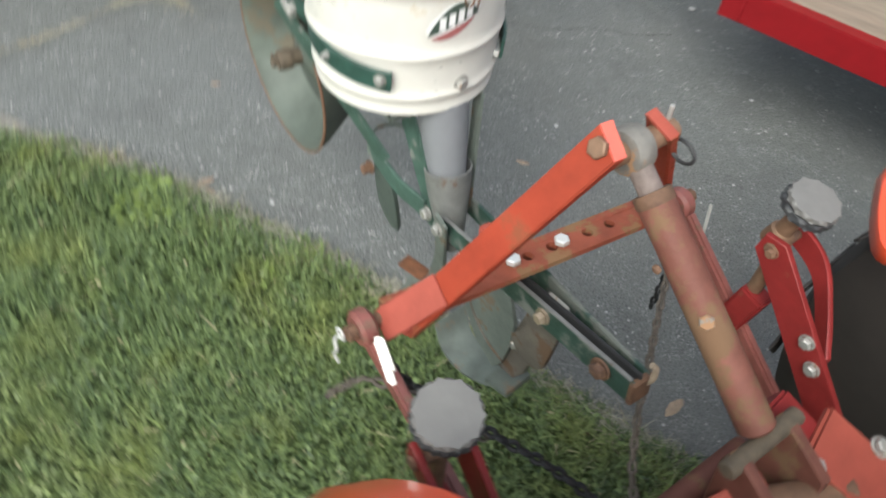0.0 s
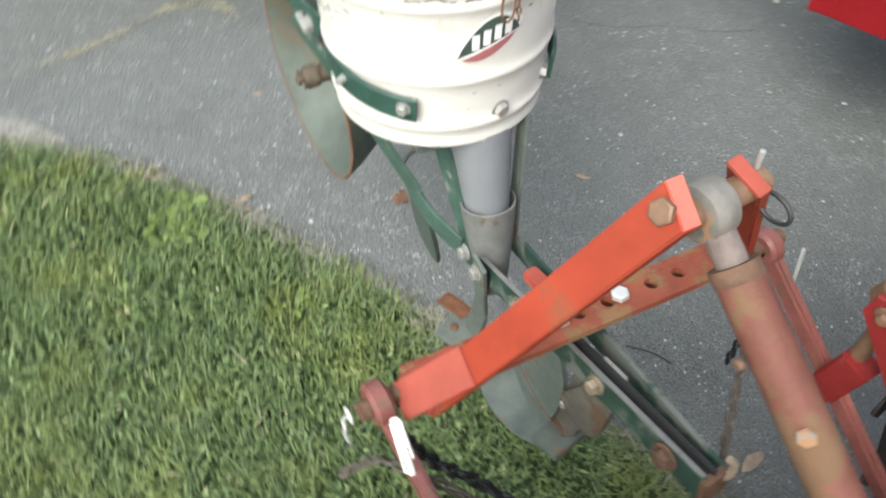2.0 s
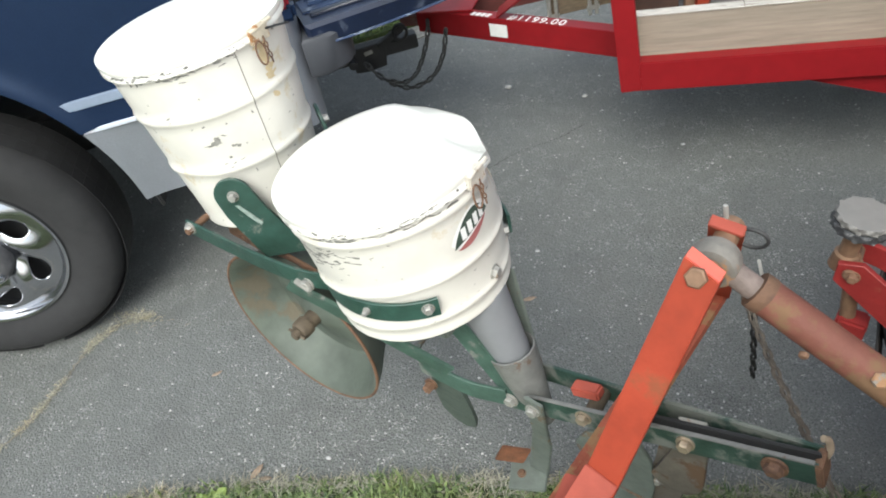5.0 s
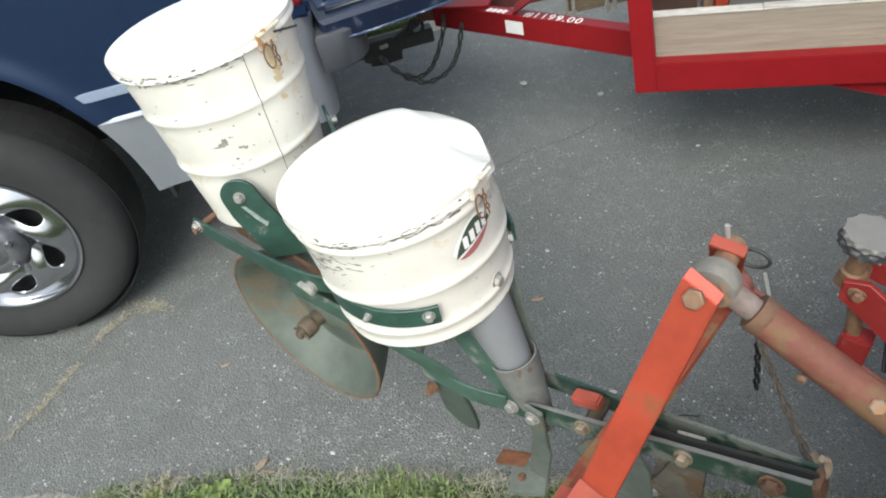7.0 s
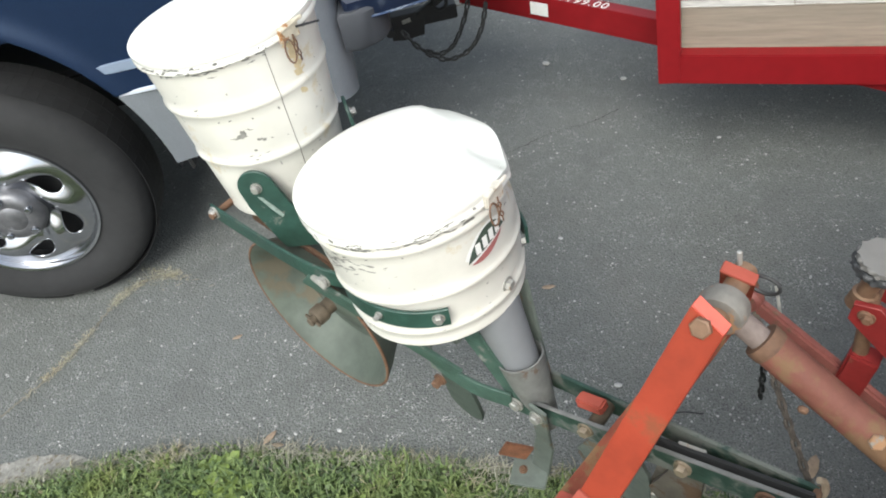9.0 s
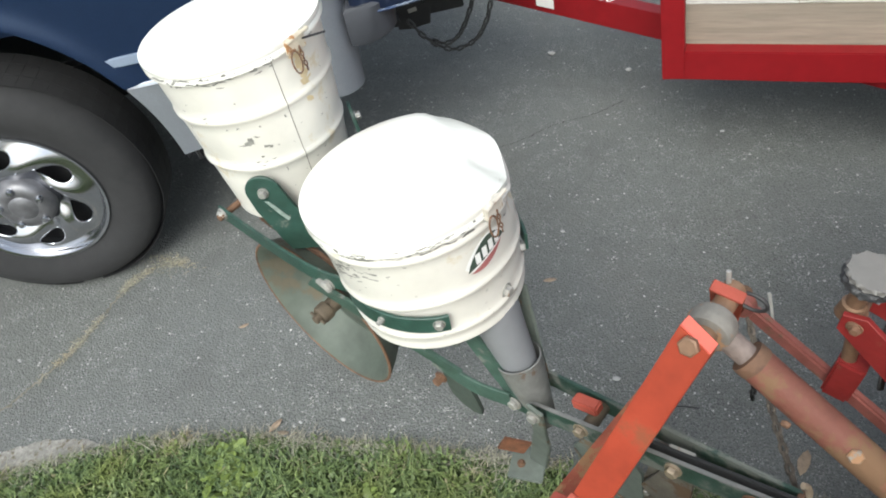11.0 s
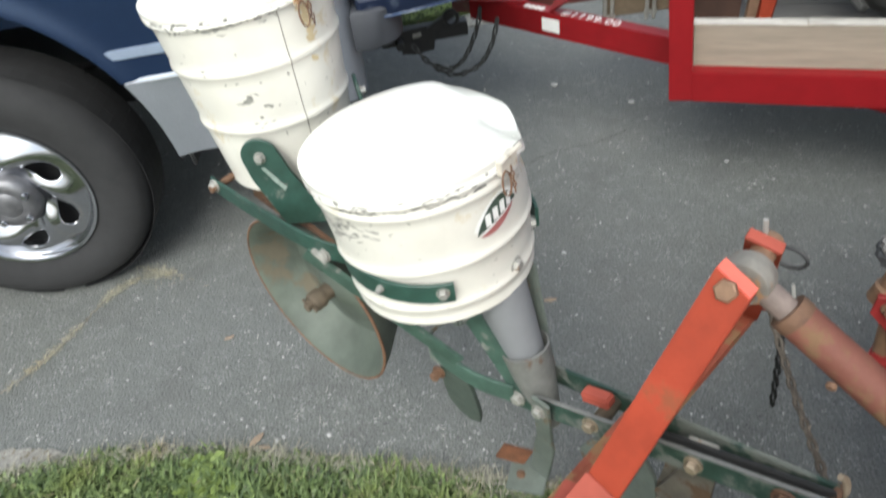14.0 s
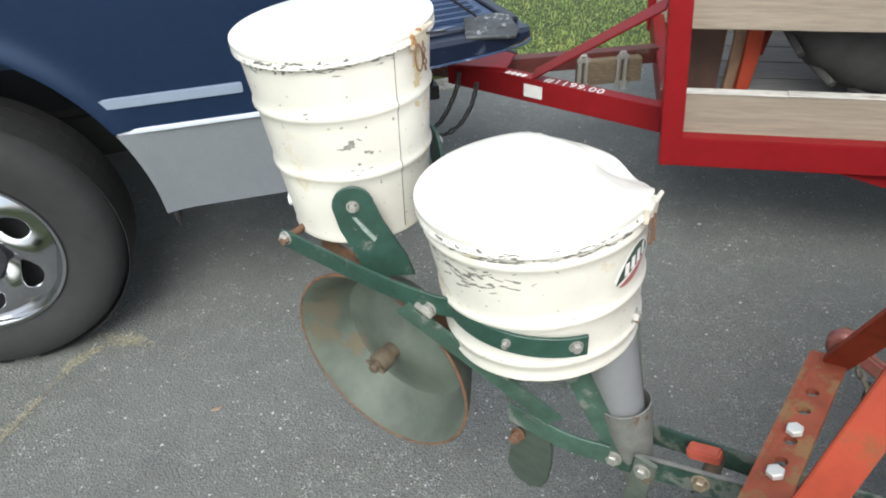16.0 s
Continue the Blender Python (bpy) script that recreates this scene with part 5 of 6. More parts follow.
for y, s in ((0.0, 1), (1.88, -1)):
    side_skin(y, s, 0.742, 1.018, -1.05, XT - 0.115, 0.505, M_BLUE, "bedside", "glossy dark blue bedside", zc=1.1)
    side_skin(y, s, 1.0182, 1.32, -1.05, XT - 0.115, 0, M_BLUE, "bedside_shoulder", "sloping upper bedside", zc=1.018)
    for xa, xb in ((-1.05, -0.2), (0.2, XT - 0.155)):
        side_skin(y, s, 0.662, 0.742, xa, xb, 0.505, M_BLUE, "bedside")
    for xa, xb in ((-1.05, -0.2), (0.2, XT - 0.13)):
        side_skin(y + s * 0.004, s, 0.430, 0.656, xa, xb, 0.505, M_SILVER, "rocker_panel", "silver lower bedside")
    for z, hgt, ex in ((0.734, 0.026, -0.012), (0.660, 0.012, -0.016)):
        for xa, xb in ((0.405 if z > 0.7 else 0.448, XT - 0.30 if z > 0.7 else XT - 0.14), (-1.05, -0.405 if z > 0.7 else -0.448)):
            part("side_stripe", box((xb - xa, 0.014, hgt), ((xa + xb) / 2, y - s * 0.0085, z), bevel=0.002), M_STRIPE if z < 0.7 else M_STRIPEBLUE, truck, "pale body stripe")
    # arch lip, liner and mud flap
    ridge = [(q, math.sin(math.pi * (q - 58) / 64)) for q in range(58, 123, 4)]
    bm = tube([(0.560 * math.cos(radians(q)), y - s * (0.012 * k - 0.004), 0.40 + 0.560 * KZ * math.sin(radians(q))) for q, k in ridge], 0.010, 10)
    part("arch_lip", bm, M_BLUE, truck)
    bm = bmesh.new()
    rings = [[bm.verts.new((0.503 * math.cos(radians(a)), y + s * d, 0.40 + 0.503 * KZ * math.sin(radians(a)))) for a in range(0, 181, 6)] for d in (0.0, 0.34)]
    for k in range(len(rings[0]) - 1):
        bm.faces.new((rings[0][k], rings[0][k + 1], rings[1][k + 1], rings[1][k]))
    part("wheel_well", bm, M_BLACK, truck)
    part("mud_flap", box((0.012, 0.24, 0.16), (0.502, y + s * 0.19, 0.42), (0, -4, 0), 0.005), M_BLACK, truck, "black mud flap behind the wheel")
    # tail lamp
    lamp = part("tail_lamp", box((0.10, 0.06, 0.125), (XT - 0.060, y + s * 0.022, 0.990), (0, 1.5, 0), 0.012, 3), M_REDLENS, truck, "red tail lamp")
    part("lamp_lens", box((0.102, 0.062, 0.045), (XT - 0.061, y + s * 0.022, 0.903), (0, 1.5, 0), 0.010, 3), M_WHITELENS, lamp, "clear reversing lens")
    part("lamp_lens", box((0.100, 0.060, 0.060), (XT - 0.060, y + s * 0.022, 0.849), (0, 1.5, 0), 0.010, 3), M_REDLENS, lamp, "red lower lens")
    part("lamp_surround", box((0.016, 0.05, 0.40), (XT - 0.122, y + s * 0.021, 0.96), (0, 1.5, 0), 0.005), M_BLACK, lamp)
    part("lamp_lens", box((0.100, 0.060, 0.20), (XT - 0.062, y + s * 0.024, 1.157), (0, 1.5, 0), 0.012, 3), M_REDLENS, lamp, "red upper lens")
    part("corner_post", box((0.12, 0.05, 0.050), (XT - 0.062, y + s * 0.030, 0.805), (0, 0, 0), 0.012, 3), M_BLUE, truck)
    part("bed_rail", box((2.1, 0.10, 0.03), (-0.0, y + s * 0.21, 1.325), bevel=0.012), M_BLUE, truck)
    part("bed_wall", box((2.0, 0.02, 0.52), (-0.02, y + s * 0.255, 1.05), bevel=0.003), M_BLUE, truck)


def road_wheel(x, y, s):
    m = axis_pose((x, y, 0.372), (0, -s, 0))
    prof = [(0.222, -0.20), (0.25, -0.215), (0.31, -0.222), (0.352, -0.205), (0.370, -0.170), (0.375, -0.11), (0.370, -0.05), (0.352, -0.012), (0.335, 0.004), (0.30, 0.014), (0.262, 0.010), (0.236, -0.002), (0.222, -0.006)]
    wheel_ob = part("wheel", lathe(((0.205, -0.19), (0.222, -0.20), (0.228, -0.006), (0.224, 0.002), (0.216, 0.0), (0.208, -0.012), (0.200, -0.03), (0.200, -0.19)), m, 56), M_CHROME, truck, "chrome wheel with six slanted oval windows")
    part("tyre", lathe(refine(prof, 0.02), m, 64), M_RUBBER, wheel_ob, "black road tyre")
    bm = bmesh.new()
    for k in range(64):
        for q in (-0.165, -0.11, -0.055):
            add_box(bm, m @ pose(0, 0, 0, 0, 0, 360 * k / 64) @ pose(0.3740, 0, q), (0.0012, 0.0358, 0.053), 0)
    part("tread", bm, M_RUBBER, wheel_ob)
    # dish with windows
    bm = bmesh.new()
    nr, na = (36, 300) if x == 0.0 and s > 0 else (18, 120)
    verts = {}

    def dish_at(r, a):
        return m @ Vector((r * math.cos(a), r * math.sin(a), -0.022 + (0.020 + 0.009 * math.cos(6 * a + (r - 0.15) * 30)) * math.sin(math.pi * min(1, max(0, (r - 0.06) / 0.145)))))

    def window(r, deg):
        """Place in the window's own axes: 1 on its oval edge."""
        q, w = r - 0.147, r * radians(deg % 60 - 30)
        return (0.40 * q - 0.92 * w) / 0.046, (0.92 * q + 0.40 * w) / 0.025

    for i in range(nr + 1):
        for k in range(na):
            verts[i, k] = bm.verts.new(dish_at(0.062 + 0.144 * i / nr, 2 * math.pi * k / na))
    for i in range(nr):
        for k in range(na):
            if math.hypot(*window(0.062 + 0.144 * (i + 0.5) / nr, 360 * (k + 0.5) / na)) >= 1:
                bm.faces.new((verts[i, k], verts[i + 1, k], verts[i + 1, (k + 1) % na], verts[i, (k + 1) % na]))
    for (i, k), v in verts.items():
        if 0 < i < nr and v.is_boundary and v.link_faces:      # edge points are drawn onto the oval
            deg = 360 * k / na
            al, ac = window(0.062 + 0.144 * i / nr, deg)
            h = max(0.2, math.hypot(al, ac))
            al, ac = 0.046 * al / h, 0.025 * ac / h
            r = 0.147 + 0.40 * al + 0.92 * ac
            v.co = dish_at(r, radians(deg - (deg % 60 - 30)) + (0.40 * ac - 0.92 * al) / r)
    bmesh.ops.delete(bm, geom=[v for v in bm.verts if not v.link_faces], context="VERTS")
    dish = part("wheel_dish", bm, M_CHROME, wheel_ob)
    sol = dish.modifiers.new("thick", "SOLIDIFY")
    sol.thickness, sol.offset = 0.008, 0
    part("brake_disc", lathe(((0, -0.07), (0.20, -0.07), (0.20, -0.08), (0, -0.08)), m, 32), M_BLACK, wheel_ob)
    cap = part("hub_cap", lathe(((0.085, -0.012), (0.083, 0.006), (0.074, 0.020), (0.060, 0.026), (0.045, 0.028), (0.040, 0.026), (0.034, 0.030), (0.0, 0.034)), m, 40), M_HUB, wheel_ob, "dull grey hub cap")
    for k in range(5):
        part("lug_nut", lathe(((0.011, 0.0), (0.011, 0.022), (0.008, 0.027), (0, 0.028)), m @ pose(0, 0, 0, 0, 0, 72 * k + 20) @ pose(0.062, 0, 0.010), 10), M_CHROME, cap)
    return wheel_ob


road_wheel(0.0, 0.005, 1)
road_wheel(0.0, 1.875, -1)
road_wheel(-3.5, 0.03, 1)
road_wheel(-3.5, 1.85, -1)

# bed floor, tailgate, cab and bonnet
part("bed_floor", box((2.05, 1.5, 0.03), (0.0, 0.94, 0.79), bevel=0.004), M_BLUE, truck)
part("bed_front", box((0.03, 1.6, 0.53), (-1.02, 0.94, 1.06), bevel=0.004), M_BLUE, truck)
gate = part("tailgate", plate([(XT + 0.012, 0.7825), (XT + 0.466, 0.7825), (XT + 0.471, 0.756), (XT + 0.445, 0.742), (XT + 0.36, 0.730), (XT + 0.135, 0.722), (XT + 0.012, 0.726)], 1.60, Matrix.Translation((0, 0.940, 0)) @ pose(0, 0, 0, 90, 0, 0), 0.010), M_GATE, truck, "lowered dark blue tailgate with a ribbed liner")
liner = part("liner", box((0.40, 1.46, 0.006), (XT + 0.225, 0.955, 0.784), bevel=0.002), M_BLUELINER, gate, "ribbed blue liner with scuffs")
rib = part("liner_rib", box((0.350, 0.024, 0.012), (XT + 0.225, 0.270, 0.790), bevel=0.004), M_BLUELINER, liner)
for k in range(1, 32):
    again = new("liner_rib", rib.data)
    again.parent = liner
    wob = random.Random(70 + k)
    again.matrix_local = Matrix.Translation((wob.uniform(-0.008, 0.008), 0.0445 * k + wob.uniform(-0.004, 0.004), wob.uniform(-0.001, 0.001))) @ Matrix.Translation((XT + 0.225, 0.27, 0)) @ pose(0, 0, 0, 0, 0, wob.uniform(-1.1, 1.1)) @ Matrix.Translation((-XT - 0.225, -0.27, 0))
bm = bmesh.new()
for y in (0.20, 1.71):
    add_box(bm, pose(XT + 0.24, y, 0.786), (0.40, 0.024, 0.012), 0.004, 1)
add_box(bm, pose(XT + 0.445, 0.955, 0.788), (0.032, 1.50, 0.014), 0.004, 1)
part("gate_frame", bm, M_BLUEDARK, gate)
part("latch_plate", plate([(-0.075, -0.050), (0.055, -0.062), (0.072, -0.040), (0.066, 0.030), (0.030, 0.046), (-0.060, 0.040)], 0.014, pose(XT + 0.362, 0.180, 0.793, 16, 0, -10), 0.004), M_LATCH, gate, "worn hammered metal latch plate")
part("gate_lip", tube(curve([(XT + 0.015, 0.137, 0.727), (XT + 0.135, 0.137, 0.724), (XT + 0.36, 0.137, 0.732), (XT + 0.445, 0.137, 0.744), (XT + 0.466, 0.137, 0.757)], 4), 0.0034, 8), M_BLUELINER, gate, "paler rolled lower lip")
gate.matrix_local = Matrix.Translation((XT + 0.465, 0.120, -0.028)) @ pose(0, 0, 0, 0, 0, 8) @ Matrix.Translation((-XT - 0.48, -0.175, 0))
part("gate_cable", tube([(XT - 0.02, 0.030, 1.06), (XT + 0.15, 0.075, 0.925), (XT + 0.315, 0.120, 0.790)], 0.0038, 6), M_CABLE, truck, "dark tailgate cable")
part("hinge_trim", box((0.02, 1.5, 0.03), (XT + 0.001, 0.955, 0.755), bevel=0.004), M_BLACK, truck)
part("rear_sill", box((0.03, 1.6, 0.10), (XT - 0.01, 0.94, 0.70), bevel=0.006), M_SILVER, truck)
for y, s in ((0.16, 1), (1.72, -1)):
    bm = bmesh.new()
    out = [(-0.02, -0.15)] + [(0.02 + 0.09 * math.sin(radians(q)), -0.06 - 0.09 * math.cos(radians(q))) for q in range(0, 91, 15)] + [(0.115, 0.10), (0.11, 0.30), (-0.02, 0.30)]
    add_plate(bm, [(px, s * py) for px, py in out], 0.105, Matrix.Translation((XT + 0.004, y, 0.672)), 0.008)
    part("bumper", bm, M_GREYPLASTIC, truck, "grey plastic bumper end")
part("bumper", box((0.11, 1.0, 0.11), (XT + 0.05, 0.94, 0.595), bevel=0.02), M_GREYPLASTIC, truck, "grey step bumper")
out = [(XT - 0.16, -0.002)] + arc(XT - 0.082, 0.070, 0.072, -90, 0, 10) + [(XT - 0.012, 0.20), (XT - 0.09, 0.20), (XT - 0.16, 0.10)]
part("quarter_corner", plate(out, 0.290, Matrix.Translation((0, 0, 0.636)), 0.010), M_SILVER, truck, "rounded silver rear corner")
number_plate = part("number_plate", box((0.006, 0.30, 0.14), (XT + 0.128, 0.94, 0.560), bevel=0.002), M_PLATE, truck, "dusty pale number plate")
for k in range(6):
    part("plate_bar", box((0.002, 0.026, 0.060), (XT + 0.1325, 0.835 + 0.042 * k, 0.556), bevel=0.0005), M_GREENDULL, number_plate, "dark bars")
part("chassis", box((5.0, 0.9, 0.16), (-1.6, 0.94, 0.45), bevel=0.02), M_BLACK, truck)
part("tow_hitch", box((0.34, 0.06, 0.056), (XT + 0.20, 0.90, 0.262), bevel=0.004), M_BLACK, truck, "black tow bar")
hitch = part("hitch_plate", plate([(-0.070, -0.050), (-0.02, -0.058), (0.055, -0.050), (0.070, 0.030), (0.050, 0.048), (-0.070, 0.044)], 0.02, Matrix.Translation((XT + 0.175, 0.86, 0.257)) @ pose(0, 0, 0, 90, 0, 0), 0.003), M_BLACK, truck, "black tow hitch plate")
# pale bar in place of the plate's bright slot
part("hitch_slot", box((0.034, 0.004, 0.016), (XT + 0.170, 0.8485, 0.277), (0, -8, 0), 0.001), M_STEEL, hitch, "pale bar at the plate's slot")
bm = bmesh.new()
add_bar(bm, (XT + 0.215, 0.845, 0.290), (XT + 0.320, 0.830, 0.352), 0.026, 0.030, (0, 1, 0), 0.004)
add_tube(bm, [(XT + 0.305 + 0.026 * math.cos(q), 0.815, 0.338 + 0.030 * math.sin(q)) for q in [2 * math.pi * k / 16 for k in range(16)]], 0.007, 8, True)
part("hitch_pin", rod((XT + 0.10, 0.80, 0.262), (XT + 0.10, 0.90, 0.262), 0.016), M_BLACK, truck, "black cross pin")
part("ball_mount", bm, M_BLACK, truck, "black ball mount with a hook ring")
bm = bmesh.new()
sidep = [(-1.06, 0.44), (-1.06, 1.33), (-1.10, 1.36), (-1.35, 1.86), (-2.05, 1.90), (-2.62, 1.40), (-4.35, 1.22), (-4.45, 0.95), (-4.45, 0.45)]
add_plate(bm, [(x, z) for x, z in sidep], 1.80, Matrix.Translation((0, 0.94, 0)) @ pose(0, 0, 0, 90, 0, 0), 0.03)
part("cab", bm, M_BLUE, truck, "dark blue cab and bonnet")
for y in (0.035, 1.845):
    part("side_window", plate([(-1.30, 1.38), (-1.42, 1.78), (-2.02, 1.81), (-2.42, 1.42)], 0.01, Matrix.Translation((0, y, 0)) @ pose(0, 0, 0, 90, 0, 0)), M_GLASS, truck)

# ---- trailer ----
trailer = thing("utility_trailer", pose(0.345, 2.69, 0), "red steel utility trailer with wooden side planks and a loaded deck", "trailer")
TL, TW = 3.6, 1.15
for y in (0.0, TW):
    s = 1 if y == 0 else -1
    part("side_rail", box((TL, 0.046, 0.088), (TL / 2 - 0.02, y, 0.392), bevel=0.003), M_TRAILER, trailer, "red side rail")
    part("post", box((0.060, 0.050, 0.92), (-0.035, y - s * 0.004, 0.81), (0, -4, 0), bevel=0.003), M_TRAILER, trailer, "leaning front post")
    for x in (0.715, 1.45, 2.2, 2.95, TL - 0.05):
        part("post", box((0.052, 0.046, 0.92), (x, y - s * 0.026, 0.775), bevel=0.003), M_TRAILER, trailer)
    for z, hgt in ((0.474, 0.150), (0.810, 0.160), (1.13, 0.15)):
        part("plank", box((TL - 0.02, 0.036, hgt), (TL / 2 - 0.02, y + s * 0.046, z), bevel=0.003), M_WOOD, trailer, "pale pine side plank")
bm = tube(curve([(0.02, 0.0275, 0.838), (0.12, 0.0275, 0.842), (0.22, 0.0275, 0.838), (0.31, 0.0275, 0.836)], 6), 0.0016, 5)
part("plank_split", bm, M_SPLITSHADE, trailer, "dark split in a plank")
bm = tube(curve([(0.55, 0.0275, 0.885), (0.575, 0.0275, 0.862), (0.56, 0.0275, 0.838), (0.585, 0.0275, 0.822), (0.55, 0.0275, 0.800)], 6), 0.0014, 5)
part("plank_split", bm, M_SPLITSHADE, trailer, "dark knot line in a plank")
for x in (0.0, TL - 0.03):
    part("end_rail", box((0.046, TW, 0.088), (x, TW / 2, 0.392), bevel=0.003), M_TRAILER, trailer)
part("under_brace", plate([(0.0, 0.0), (0.30, 0.0), (0.30, -0.085)], 0.04, Matrix.Translation((0.42, 0.02, 0.348)) @ pose(0, 0, 0, 90, 0, 0)), M_TRAILER, trailer)
for k in range(7):
    part("deck_board", box((TL - 0.1, 0.140, 0.034), (TL / 2, 0.142 + 0.143 * k, 0.452), bevel=0.003), M_DECK, trailer)
APEX = Vector((-0.74, 0.475, 0.415))
for p in ((-0.02, 0.155, 0.415), (-0.02, 0.70, 0.415)):
    part("tongue", bar(p, APEX, 0.048, 0.082 if p[1] < 0.5 else 0.056), M_TRAILER if p[1] < 0.5 else M_TONGUEDARK, trailer, "red tongue beam" if p[1] < 0.5 else "darker brown-red tongue beam")
# shade under the tongue's front end is put into the coupler's dark colour
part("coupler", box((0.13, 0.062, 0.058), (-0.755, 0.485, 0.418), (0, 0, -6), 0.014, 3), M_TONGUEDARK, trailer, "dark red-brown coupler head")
part("tongue_plate", box((0.20, 0.16, 0.008), (-0.62, 0.47, 0.462), (0, 0, -6), 0.002), M_TRAILER, trailer)
part("jack_handle", tube(curve([(-0.60, 0.44, 0.49), (-0.55, 0.46, 0.50), (-0.50, 0.46, 0.49)], 4), 0.006), M_BLACK, trailer)
part("front_brace", bar((-0.060, 0.04, 0.795), (-0.435, 0.345, 0.460), 0.052, 0.006, (-0.35, -0.35, 0.85)), M_TRAILER, trailer, "flat red brace from the post to the tongue")
# painted price on the near tongue beam, and its pale label
d = (APEX - Vector((-0.02, 0.155, 0.415))).normalized()
nrm = Vector((d.y, -d.x, 0))
if nrm.y > 0:
    nrm = -nrm
def on_tongue(t, up):
    return Vector((-0.02, 0.155, 0.415)) + d * t + nrm * 0.0255 + Vector((0, 0, up))


part("label_plate", bar(on_tongue(0.405, 0.0), on_tongue(0.475, 0.0), 0.045, 0.003, nrm), M_LABELWHITE, trailer, "pale reflector label")


def painted(text, t, up, size):
    cu = bpy.data.curves.new("price_text", "FONT")
    cu.body, cu.size, cu.extrude, cu.space_character = text, size, 0.0006, 1.15
    tmp = new("price_text", cu)
    bpy.context.view_layer.update()
    me = bpy.data.meshes.new_from_object(tmp.evaluated_get(bpy.context.evaluated_depsgraph_get()))
    bpy.data.objects.remove(tmp)
    x = -d
    zup = -nrm
    m = Matrix((x, zup, x.cross(zup))).transposed().to_4x4()
    m.translation = on_tongue(t, up) - nrm * 0.006
    me.transform(m)
    me.materials.append(M_PAINTWHITE)
    ob = new("price_writing", me)
    ob.parent = trailer
    ob["label"] = "white hand-painted price"
    return ob


painted("#1199.00", 0.405, 0.0418, 0.048)
bm = bmesh.new()
for k in range(4):
    add_bar(bm, on_tongue(0.478 + 0.020 * k, 0.0415) - nrm * 0.016, on_tongue(0.492 + 0.020 * k, 0.0415) - nrm * 0.020, 0.022, 0.0012, Vector((0, 0, 1)), 0)
part("writing_bars", bm, M_PAINTWHITE, trailer, "white hand-painted bars")
# board clamped to the far tongue beam with two U-bolts
part("clamped_board", box((0.235, 0.038, 0.088), (-0.187, 0.595, 0.385), (0, 0, 19), 0.003), M_OLDWOOD, trailer, "short board clamped to the tongue")
for x, y in ((-0.285, 0.550), (-0.150, 0.597)):
    m = pose(x, y, 0.40, 0, 0, 19)
    bm = bmesh.new()
    add_tube(bm, [m @ Vector((q, -0.026, z)) for q, z in ((-0.012, -0.075), (-0.012, 0.05), (-0.006, 0.062), (0.006, 0.062), (0.012, 0.05), (0.012, -0.075))], 0.0070, 8)
    add_box(bm, m @ pose(0, -0.028, -0.05), (0.045, 0.006, 0.016), 0.001)
    add_box(bm, m @ pose(0, -0.028, 0.045), (0.045, 0.006, 0.016), 0.001)
    part("u_bolt", bm, M_STEEL, trailer, "galvanised U-bolt")
for pts in (((-0.70, 0.42, 0.43), (-0.715, 0.41, 0.36), (-0.77, 0.41, 0.25), (-0.84, 0.43, 0.19), (-0.93, 0.45, 0.20), (-1.0, 0.47, 0.26)),
            ((-0.635, 0.40, 0.40), (-0.66, 0.39, 0.31), (-0.72, 0.40, 0.22), (-0.82, 0.42, 0.17), (-0.92, 0.45, 0.19), (-1.0, 0.48, 0.25))):
    bm = bmesh.new()
    add_chain(bm, curve(pts, 6), 0.040, 0.0042, 0.022)
    part("safety_chain", bm, M_SAFETY, trailer, "grey safety chain hung below the coupler")
# bleached upper edges of the lower planks, with splintered gaps
bm = bmesh.new()
chip = random.Random(31)
x = -0.02
while x < 3.5:
    run = min(chip.uniform(0.3, 0.9), 3.55 - x)
    add_box(bm, pose(x + run / 2, 0.046, 0.5500 + chip.uniform(0, 0.0015)), (run - 0.002, 0.0365, 0.0035), 0.001, 1)
    x += run
part("plank_edge", bm, M_BLEACHED, trailer, "bleached splintered plank edge", smooth=False)
for y in (0.03, 1.12):
    m = axis_pose((2.0, y - (0.16 if y < 0.5 else -0.16), 0.29), (0, 1, 0))
    part("trailer_wheel", lathe(((0, 0), (0.15, -0.02), (0.17, -0.08), (0.24, -0.085), (0.285, -0.06), (0.287, 0.0), (0.285, 0.06), (0.24, 0.085), (0.17, 0.08), (0.15, 0.02)), m, 40), M_RUBBER, trailer)
part("axle", rod((2.0, 0.0, 0.29), (2.0, TW, 0.29), 0.025), M_BLACK, trailer)

# load on the trailer
load = thing("loaded_mower", pose(0.345, 2.69, 0.469), "red machine with a large grey tyre on a trailer deck", "mower")
bm = lathe(((0.16, -0.09), (0.22, -0.12), (0.33, -0.125), (0.39, -0.10), (0.43, -0.05), (0.43, 0.05), (0.39, 0.10), (0.33, 0.125), (0.22, 0.12), (0.16, 0.09)), axis_pose((0.64, 0.27, 0.43), (0, 1, 0)), 56)
lt = part("tyre", bm, M_TYREGREY, load, "grey dusty tyre")
lug_mesh = None
for k in range(20):
    for q in (-1, 1):
        if lug_mesh is None:
            lug = part("lug", box((0.020, 0.034, 0.130), bevel=0.004, seg=1), M_TYREGREY, lt)
            lug_mesh = lug.data
        else:
            lug = new("lug", lug_mesh)
            lug.parent = lt
        lug.matrix_local = axis_pose((0.64, 0.27, 0.43), (0, 1, 0)) @ pose(0, 0, 0, 0, 0, 360 * (k + (0.5 if q > 0 else 0)) / 20) @ pose(0.418, 0, q * 0.062) @ pose(0, 0, 0, q * 40, 0, 0)
